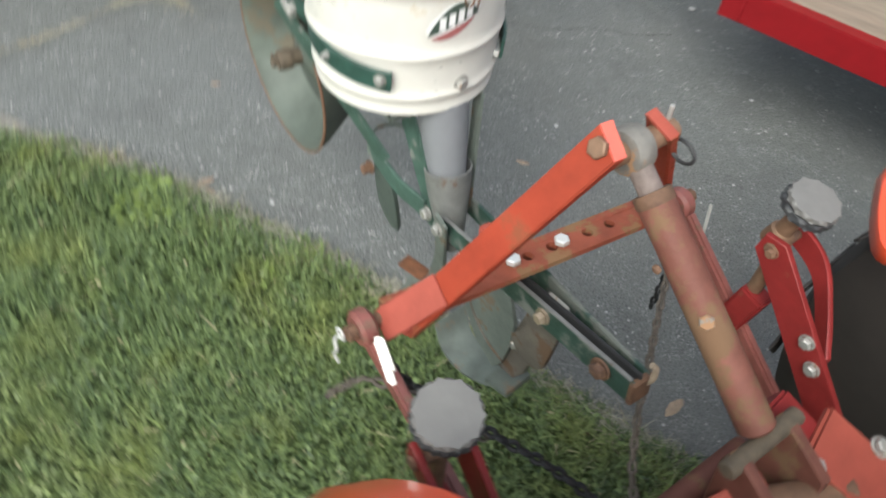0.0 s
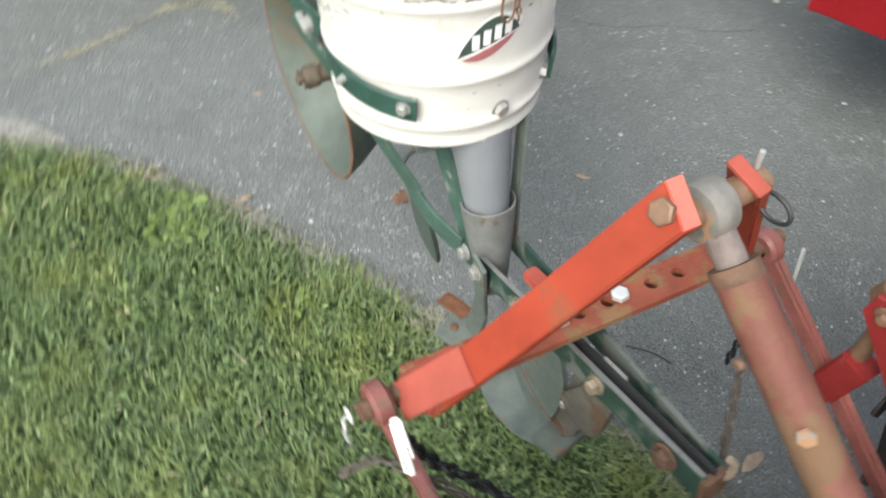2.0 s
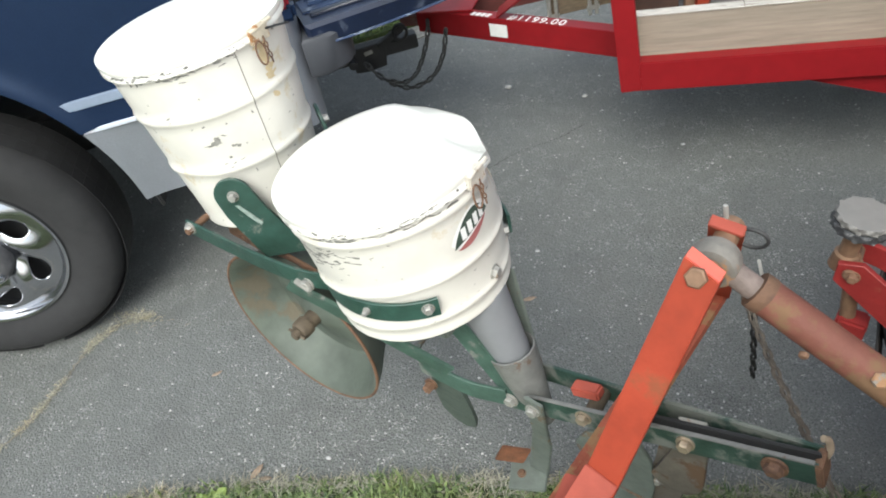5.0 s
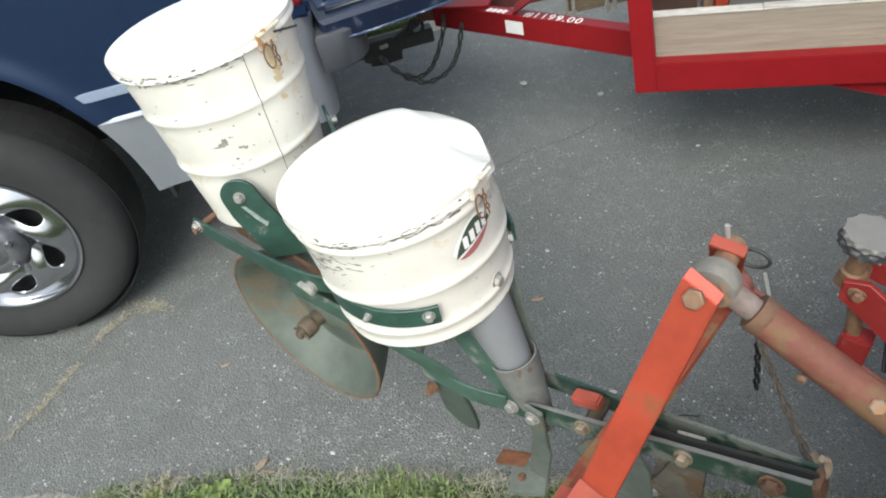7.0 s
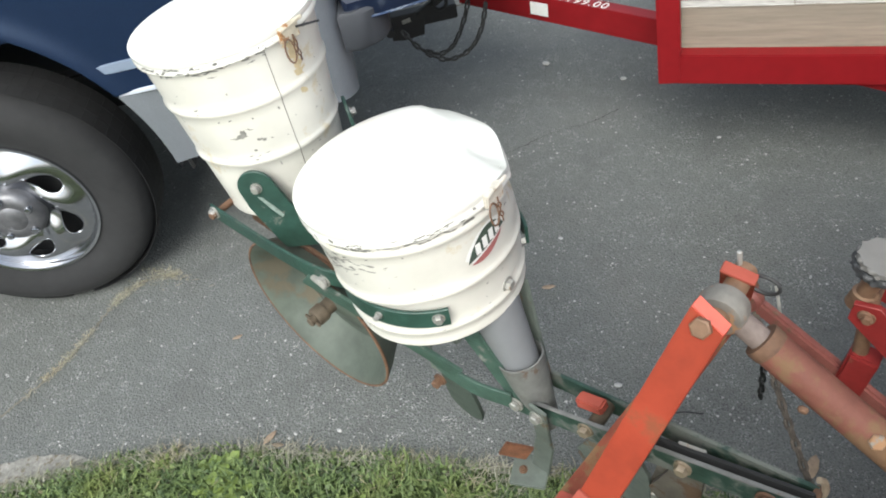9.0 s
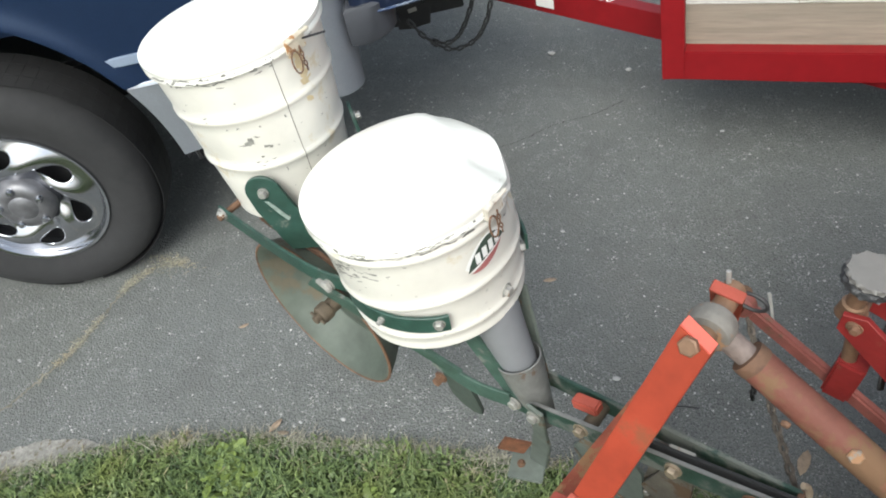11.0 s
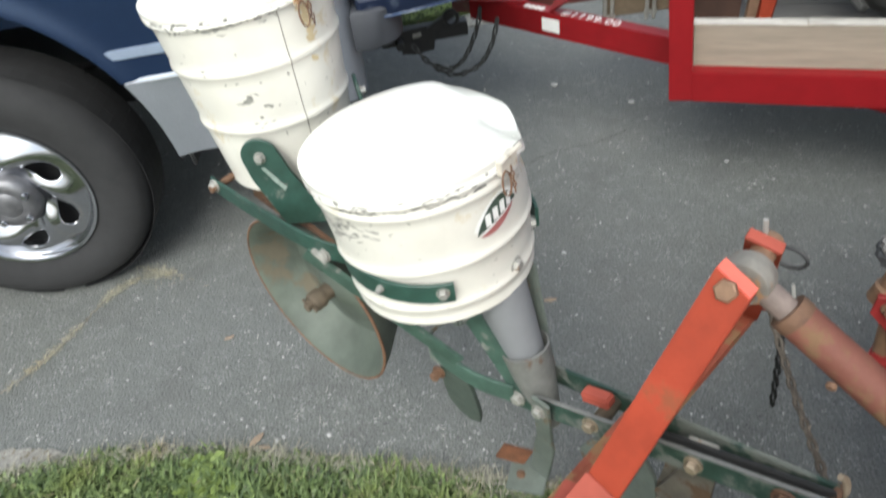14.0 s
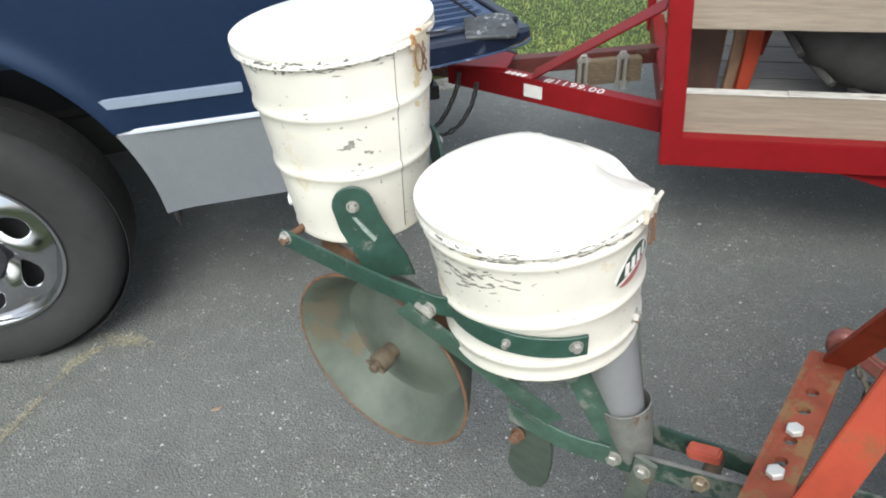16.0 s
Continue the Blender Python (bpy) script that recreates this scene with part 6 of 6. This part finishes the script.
part("rim", lathe(((0, -0.05), (0.13, -0.05), (0.165, -0.09), (0.17, 0.09), (0.13, 0.05), (0, 0.05)), axis_pose((0.64, 0.27, 0.43), (0, 1, 0)), 40), M_TYREGREY, lt)
part("hub", lathe(((0, -0.10), (0.03, -0.10), (0.04, -0.09), (0.045, -0.04), (0.045, 0.0)), axis_pose((0.64, 0.27, 0.43), (0, 1, 0)), 24), M_RED, lt, "red hub")
for k in range(3):
    part("wheel_bolt", bolt((0.64 + 0.07 * math.cos(k * 2.1), 0.21, 0.43 + 0.07 * math.sin(k * 2.1)), (0, -1, 0), 0.012), M_STEEL, lt)
part("frame", box((0.9, 0.30, 0.16), (0.95, 0.72, 0.34), bevel=0.02), M_BLACK, load)
chute = [(0.172, 0.0), (0.212, 0.0), (0.224, 0.12), (0.226, 0.24), (0.214, 0.34), (0.190, 0.43), (0.150, 0.43), (0.172, 0.34), (0.184, 0.24), (0.182, 0.12)]
part("chute", plate(chute, 0.045, Matrix.Translation((0, 0.215, 0)) @ pose(0, 0, 0, 90, 0, 0), 0.006), M_ORANGE, load, "curved orange chute")
# the chute's darker half, drawn as a separate brown plate
part("chute_side", plate([(px - 0.030, pz) for px, pz in chute], 0.030, Matrix.Translation((0, 0.235, 0)) @ pose(0, 0, 0, 90, 0, 0), 0.006), M_BROWNPOST, load, "darker brown half of the chute")
part("frame_bar", bar((0.235, 0.30, 0.10), (0.315, 0.34, 0.45), 0.040, 0.012, (0, -1, 0)), M_RED, load, "red leaning frame bar")
part("board", plate([(-0.02, 0.0), (0.130, 0.0), (0.136, 0.42), (0.085, 0.42)], 0.018, Matrix.Translation((0, 0.25, 0)) @ pose(0, 0, 0, 90, 0, 0), 0.001), M_DARKWOOD, load, "dark red-brown leaning board")
part("board_edge", bar((-0.024, 0.246, 0.0), (0.081, 0.246, 0.42), 0.016, 0.030, (0, -1, 0)), M_WOOD, load, "pale board edge")
part("hood", box((0.5, 0.42, 0.32), (0.95, 0.78, 0.58), (0, 12, 0), 0.05, 3), M_TYREGREY, load)
part("bucket", box((0.12, 0.22, 0.30), (0.26, 0.66, 0.50), (0, 14, 0), 0.02), M_REDWORN, load)
cord = thing("tie_cord", pose(0.345, 2.69, 0), "blue and green elastic cord hooked along a trailer side", "cord")
part("cord", tube(curve([(-0.04, -0.03, 1.02), (-0.035, -0.034, 0.97), (0.0, -0.036, 0.945), (0.10, -0.032, 0.93), (0.30, -0.030, 0.91), (0.42, -0.030, 0.905)], 6), 0.006, 8), M_BLUECORD, cord, "blue cord")
part("hook", rod((0.41, -0.031, 0.905), (0.49, -0.031, 0.905), 0.010), M_LABELWHITE, cord, "pale hooks")
part("hook", rod((0.50, -0.031, 0.904), (0.55, -0.031, 0.903), 0.010), M_LABELWHITE, cord)
part("cord", tube(curve([(0.55, -0.031, 0.903), (0.68, -0.045, 0.90), (0.72, -0.056, 0.90), (0.80, -0.045, 0.90), (1.45, -0.056, 0.90)], 6), 0.005, 8), M_GREENCORD, cord, "green cord")

# ---- grass, grit and leaves ----


def grass_material(name, dark, light, dry):
    m = bpy.data.materials.new(name)
    m.use_nodes = True
    nd, ln = m.node_tree.nodes, m.node_tree.links
    b = nd["Principled BSDF"]
    b.inputs["Roughness"].default_value = 0.6
    geo = nd.new("ShaderNodeNewGeometry")
    co = nd.new("ShaderNodeTexCoord").outputs["Object"]
    n1 = nd.new("ShaderNodeTexNoise")
    n1.inputs["Scale"].default_value, n1.inputs["Detail"].default_value = 7.0, 4.0
    ln.new(co, n1.inputs["Vector"])

    def mixc(fac, a, c):
        x = nd.new("ShaderNodeMix")
        x.data_type = "RGBA"
        ln.new(fac, x.inputs[0])
        for s, v in ((x.inputs[6], a), (x.inputs[7], c)):
            ln.new(v, s) if hasattr(v, "is_linked") else setattr(s, "default_value", (*v, 1))
        return x.outputs[2]

    def rng_(sock, lo, hi):
        r = nd.new("ShaderNodeMapRange")
        r.inputs[1].default_value, r.inputs[2].default_value = lo, hi
        ln.new(sock, r.inputs[0])
        return r.outputs[0]

    col = mixc(geo.outputs["Random Per Island"], dark, light)
    col = mixc(rng_(n1.outputs[0], 0.50, 0.85), col, (light[0] * 1.15, light[1] * 0.95, light[2] * 0.65))
    col = mixc(rng_(geo.outputs["Random Per Island"], 0.985, 0.988), col, dry)
    ln.new(col, b.inputs["Base Color"])
    b.inputs["Subsurface Weight"].default_value = 0.0
    return m


def blades(name, spots, rng, material, label, broad=0.0, high=(0.025, 0.06), wide=(0.0022, 0.0045), flat=0.0):
    """Many bent blades, each two segments, and some small broad leaves in patches, in one mesh; flat lays them over."""
    verts, faces = [], []
    for x, y, z0, k in spots:
        a = rng.uniform(0, 2 * math.pi)
        ca, sa = math.cos(a), math.sin(a)
        n = len(verts)
        if broad and rng.random() < broad + 0.9 * noise.noise(Vector((x * 9, y * 9, 11))):
            r = 0.0018 + 0.0056 * rng.random() ** 2.2
            h = z0 + rng.uniform(0.010, 0.040) * k
            tx, ty = rng.uniform(-0.6, 0.6), rng.uniform(-0.6, 0.6)
            for q in range(6):
                t = a + q * math.pi / 3
                s = r * (0.62 if q % 3 else 1.25)
                dx, dy = s * math.cos(t), s * math.sin(t)
                verts.append((x + dx, y + dy, h + tx * dx + ty * dy))
            faces.append(tuple(range(n, n + 6)))
            continue
        h = rng.uniform(*high) * k
        w = rng.uniform(*wide)
        bend = rng.uniform(0.2, 1.0) * h + flat * h
        lean = rng.uniform(0.0, 0.35) * h + flat * h
        h *= 1 - 0.75 * flat
        px, py = -sa * w / 2, ca * w / 2
        m1 = (x + ca * lean * 0.6, y + sa * lean * 0.6, z0 + h * 0.6)
        verts += [(x - px, y - py, z0), (x + px, y + py, z0), (m1[0] + px * 0.8, m1[1] + py * 0.8, m1[2]), (m1[0] - px * 0.8, m1[1] - py * 0.8, m1[2]),
                  (x + ca * (lean + bend), y + sa * (lean + bend), z0 + h * rng.uniform(0.75, 1.0))]
        faces += [(n, n + 1, n + 2, n + 3), (n + 3, n + 2, n + 4)]
    me = bpy.data.meshes.new(name)
    me.from_pydata(verts, [], faces)
    me.materials.append(material)
    ob = new(name, me)
    return tagged(ob, label, "grass", kind="stuff")


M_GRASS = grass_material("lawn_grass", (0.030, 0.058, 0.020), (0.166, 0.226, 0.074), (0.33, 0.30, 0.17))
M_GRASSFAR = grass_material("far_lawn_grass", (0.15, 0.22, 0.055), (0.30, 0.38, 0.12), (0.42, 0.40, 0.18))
rng = random.Random(21)
spots = []
while len(spots) < 110000:
    x, y = rng.uniform(-1.75, 1.35), rng.uniform(0.35, 1.70)
    e = edge_y(x) + 0.006 + 0.022 * noise.noise(Vector((x * 12, 0, 7))) + 0.016 * noise.noise(Vector((x * 48, 2, 7)))
    if y > e or (x < -0.9 and y < 0.2):
        continue
    d = e - y
    lush = 0.75 + 0.45 * noise.noise(Vector((x * 6, y * 6, 1)))
    if d < 0.03 and rng.random() < 0.25:
        continue
    spots.append((x, y, 0.004 + min(0.016, d * 0.2), (0.55 + min(0.45, d * 5)) * lush))
grass = blades("grass", spots, rng, M_GRASS, "short green lawn grass mixed with clover", broad=0.42, high=(0.026, 0.062), wide=(0.0024, 0.0056))
# low leafy weeds near the lawn's edge, lighter green
def weed(x, y, size, n, label):
    """A loose rosette of arched, notched leaves round one root."""
    plant = thing("weed", pose(x, y, 0.0), label, "weed")
    for k in range(n):
        bm = bmesh.new()
        a, r, h = k * 2.4 + rng.uniform(-0.4, 0.4), size * rng.uniform(0.35, 1.0), rng.uniform(0.024, 0.040)
        ca, sa, w = math.cos(a), math.sin(a), size * rng.uniform(0.12, 0.24)
        tilt = rng.uniform(-0.35, 0.35)
        ox, oy = rng.gauss(0, size * 0.22), rng.gauss(0, size * 0.22)
        prev = None
        for u, half in ((0.0, 0.15), (0.3, 0.55), (0.5, 1.0), (0.62, 0.70), (0.78, 0.95), (0.9, 0.6), (1.0, 0.08)):
            z = 0.018 + h * math.sin(1.9 * u) * 0.8
            p = Vector((ox + ca * r * u, oy + sa * r * u, z))
            side = Vector((-sa, ca, tilt)) * w * half
            row = (bm.verts.new(p - side), bm.verts.new(p - Vector((0, 0, 0.003 * half))), bm.verts.new(p + side))
            if prev:
                for j in (0, 1):
                    bm.faces.new((prev[j], prev[j + 1], row[j + 1], row[j]))
            prev = row
        part("leaf", bm, M_WEED, plant, smooth=False)
    return plant


M_WEED = mat("weed_leaf", (0.165, 0.225, 0.050), 0.6, noise_scale=40, vary=0.25, random_vary=0.45)
weed(-0.575, 1.425, 0.080, 30, "low yellow-green broad-leaved weed at the lawn's edge")
weed(-0.53, 1.375, 0.050, 14, "small broad-leaved weed beside a larger one")
weed(-0.215, 1.425, 0.045, 9, "few pale broad weed leaves in the grass")
spots = []
for k in range(2600):
    x = rng.uniform(-1.7, 1.2)
    spots.append((x, edge_y(x) + 0.008 * noise.noise(Vector((x * 20, 4, 4))) + rng.gauss(0.004, 0.010), 0.005, rng.uniform(0.3, 1.0)))
for k in range(2600):
    x = rng.uniform(-1.7, 1.2)
    d = abs(rng.gauss(0, 0.05))
    spots.append((x, edge_y(x) - d, 0.012 + min(0.012, d), rng.uniform(0.5, 1.0) * (1.2 + noise.noise(Vector((x * 7, 1, 4))))))
M_STRAW = grass_material("dry_grass", (0.15, 0.145, 0.10), (0.37, 0.355, 0.28), (0.40, 0.33, 0.20))
blades("dry_grass", spots, rng, M_STRAW, "dry straw-coloured grass along the asphalt edge", high=(0.010, 0.026), wide=(0.0014, 0.0026), flat=0.6)
spots = []
while len(spots) < 60000:
    x = rng.uniform(-3.2, 3.2)
    y = (3.92 + 0.54 * (x + 0.9) if x < 0.0 else 4.45 + 0.12 * x) + 0.02 + 4.4 * rng.random() ** 1.6
    if y > 3.0:
        spots.append((x, y, 0.02, 1.0 + 0.4 * noise.noise(Vector((x * 3, y * 3, 4)))))
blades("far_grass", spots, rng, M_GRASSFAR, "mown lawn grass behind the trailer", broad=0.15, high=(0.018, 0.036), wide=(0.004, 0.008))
# dry weeds in the crack by the truck's wheel
CRACK = [(-1.66, 1.20), (-1.40, 1.42), (-1.33, 1.55), (-1.285, 1.70), (-1.275, 1.83), (-1.265, 1.95), (-1.22, 2.03), (-1.13, 2.08)]
spots = []
for p in curve([(x, y, 0) for x, y in CRACK], 60):
    lush = noise.noise(Vector((p.x * 11, p.y * 11, 2))) + 0.5 * noise.noise(Vector((p.x * 37, p.y * 37, 5)))
    if lush > -0.12:
        for k in range(2 + int(6 * max(0.0, lush))):
            spots.append((p.x + rng.gauss(0, 0.008), p.y + rng.gauss(0, 0.008), 0.001, rng.uniform(0.2, 0.6)))
for k in range(160):
    spots.append((-1.175 + rng.gauss(0, 0.045), 2.06 + rng.gauss(0, 0.02), 0.001, rng.uniform(0.2, 0.6)))
blades("crack_weeds", spots, rng, M_STRAW, "dry yellow weeds along a crack in the asphalt", high=(0.010, 0.026), wide=(0.002, 0.004), flat=0.7)
M_CRACK = mat("crack_fill", (0.185, 0.172, 0.140), 0.95, noise_scale=120, vary=0.4, bump=0.5)


def crack(name, pts, wide, material, label):
    bm = bmesh.new()
    prev = None
    for i, p in enumerate(curve([(x, y, 0) for x, y in pts], 36)):
        w = wide * max(0.12, 0.5 + 0.8 * noise.noise(Vector((i * 0.31, 5, 1))))
        o = 0.012 * noise.noise(Vector((i * 0.23, 1, 9))) + 0.006 * noise.noise(Vector((i * 0.71, 2, 9)))
        a, c = bm.verts.new((p.x - w + o, p.y + w * 0.4, 0.0022)), bm.verts.new((p.x + w + o, p.y - w * 0.4, 0.0022))
        if prev:
            bm.faces.new((prev[0], prev[1], c, a))
        prev = (a, c)
    return tagged(mesh_ob(name, bm, material), label, "crack", kind="structure")


crack("crack", CRACK, 0.008, M_CRACK, "sandy crack across the asphalt")
M_DARKCRACK = mat("dark_crack", (0.035, 0.035, 0.036), 0.95, noise_scale=120, vary=0.3)
crack("crack", [(-0.30, 2.72), (-0.18, 2.78), (-0.05, 2.90), (0.06, 2.96), (0.17, 3.06)], 0.0022, M_DARKCRACK, "fine dark crack in the asphalt")
# grit
verts, faces = [], []
for k in range(36000):
    x, y = rng.uniform(-2.3, 2.4), 1.2 + 3.1 * rng.random() ** 1.35
    if k < 1500:
        x = rng.uniform(-1.2, 0.4)
        y = edge_y(x) + abs(rng.gauss(0, 0.12))
    if y < edge_y(x) + 0.005 or noise.noise(Vector((x * 11, y * 11, 3))) < rng.uniform(-0.2, 0.5):
        continue
    r = 0.0008 + 0.0038 * rng.random() ** 4
    n = len(verts)
    a = rng.uniform(0, 6.28)
    for q in range(4):
        verts.append((x + r * rng.uniform(0.7, 1.4) * math.cos(a + q * 1.571), y + r * rng.uniform(0.7, 1.4) * math.sin(a + q * 1.571), 0.0004))
    verts.append((x, y, r * rng.uniform(0.7, 1.2)))
    faces += [(n, n + 1, n + 4), (n + 1, n + 2, n + 4), (n + 2, n + 3, n + 4), (n + 3, n, n + 4)]
me = bpy.data.meshes.new("grit")
me.from_pydata(verts, [], faces)
me.materials.append(mat("grit", (0.40, 0.40, 0.385), 0.9, noise_scale=60, vary=0.4))
tagged(new("grit", me), "pale grit scattered on the asphalt", "grit", kind="stuff")
# straw bits on the asphalt
bm = bmesh.new()
for k in range(44):
    x, y = (rng.gauss(-0.28, 0.13), rng.gauss(1.70, 0.045)) if k < 22 else (rng.uniform(-1.2, 1.2), rng.uniform(1.7, 2.8))
    if y < edge_y(x) + 0.02:
        continue
    a, n = rng.uniform(0, 3.14), rng.uniform(0.003, 0.010)
    add_tube(bm, [(x - n * math.cos(a), y - n * math.sin(a), 0.002), (x + 0.003, y - 0.003, 0.003), (x + n * math.cos(a), y + n * math.sin(a), 0.002)], 0.0005, 4)
tagged(mesh_ob("straw_bits", bm, mat("bleached_straw", (0.58, 0.57, 0.52), 0.9, noise_scale=60, vary=0.1)), "bleached straw bits on the asphalt", "straw", kind="stuff")


def dry_leaf(x, y, size, turn, label):
    bm = bmesh.new()
    out = [(-1, 0), (-0.6, 0.35), (0, 0.5), (0.6, 0.3), (1, 0), (0.6, -0.32), (0, -0.42), (-0.6, -0.3)]
    c = bm.verts.new((0, 0, 0.004))
    ring = [bm.verts.new((size * px, size * py * 0.8, 0.002 + 0.35 * size * abs(py) + 0.004 * abs(px))) for px, py in out]
    for k in range(8):
        bm.faces.new((c, ring[k], ring[(k + 1) % 8]))
    ob = mesh_ob("dry_leaf", bm, M_LEAFDRY, smooth=True)
    ob.matrix_world = pose(x, y, 0.001, 0, 0, turn)
    sol = ob.modifiers.new("thick", "SOLIDIFY")
    sol.thickness = 0.0006
    return tagged(ob, label, "leaf", "leaves on the asphalt")


for x, y, s, t, lab in ((0.067, 2.168, 0.020, 20, "small tan dry leaf on the asphalt"), (-0.53, 1.575, 0.024, 70, "curled brown dry leaf at the lawn's edge"), (-0.50, 1.56, 0.016, 10, "small brown dry leaf at the lawn's edge"),
                        (-0.78, 1.86, 0.016, 40, "tan dry leaf on the asphalt"), (0.706, 1.732, 0.034, 75, "long yellow-brown dry leaf on the asphalt")):
    dry_leaf(x, y, s, t, lab)


def pebble(x, y, r, label):
    bm = bmesh.new()
    bmesh.ops.create_icosphere(bm, subdivisions=2, radius=r, matrix=Matrix.Diagonal((1.3, 0.9, 0.6, 1)))
    for v in bm.verts:
        v.co *= 1 + 0.25 * noise.noise(v.co * 90 + Vector((x, y, 0)) * 7)
    ob = mesh_ob("pebble", bm, M_PEBBLE, smooth=True)
    ob.matrix_world = pose(x, y, r * 0.5, 0, 0, 40 * x)
    return tagged(ob, label, "pebble", "pebbles on the asphalt")


M_PEBBLE = mat("pale_pebble", (0.40, 0.40, 0.39), 0.85, noise_scale=60, vary=0.2, bump=0.3)
for x, y, r in ((0.156, 3.252, 0.010), (-0.157, 3.358, 0.012), (0.290, 1.875, 0.008), (0.066, 2.37, 0.006), (-0.36, 1.63, 0.006), (-0.47, 1.60, 0.005), (0.5, 2.9, 0.006)):
    pebble(x, y, r, "pale pebble on the asphalt")


# a thin twig lying on the asphalt by the beam
bm = tube(curve([(0.390, 1.805, 0.003), (0.440, 1.822, 0.007), (0.486, 1.828, 0.003)], 6), 0.0016, 5)
tagged(mesh_ob("twig", bm, M_CABLE), "thin dark twig lying on the asphalt", "twig")
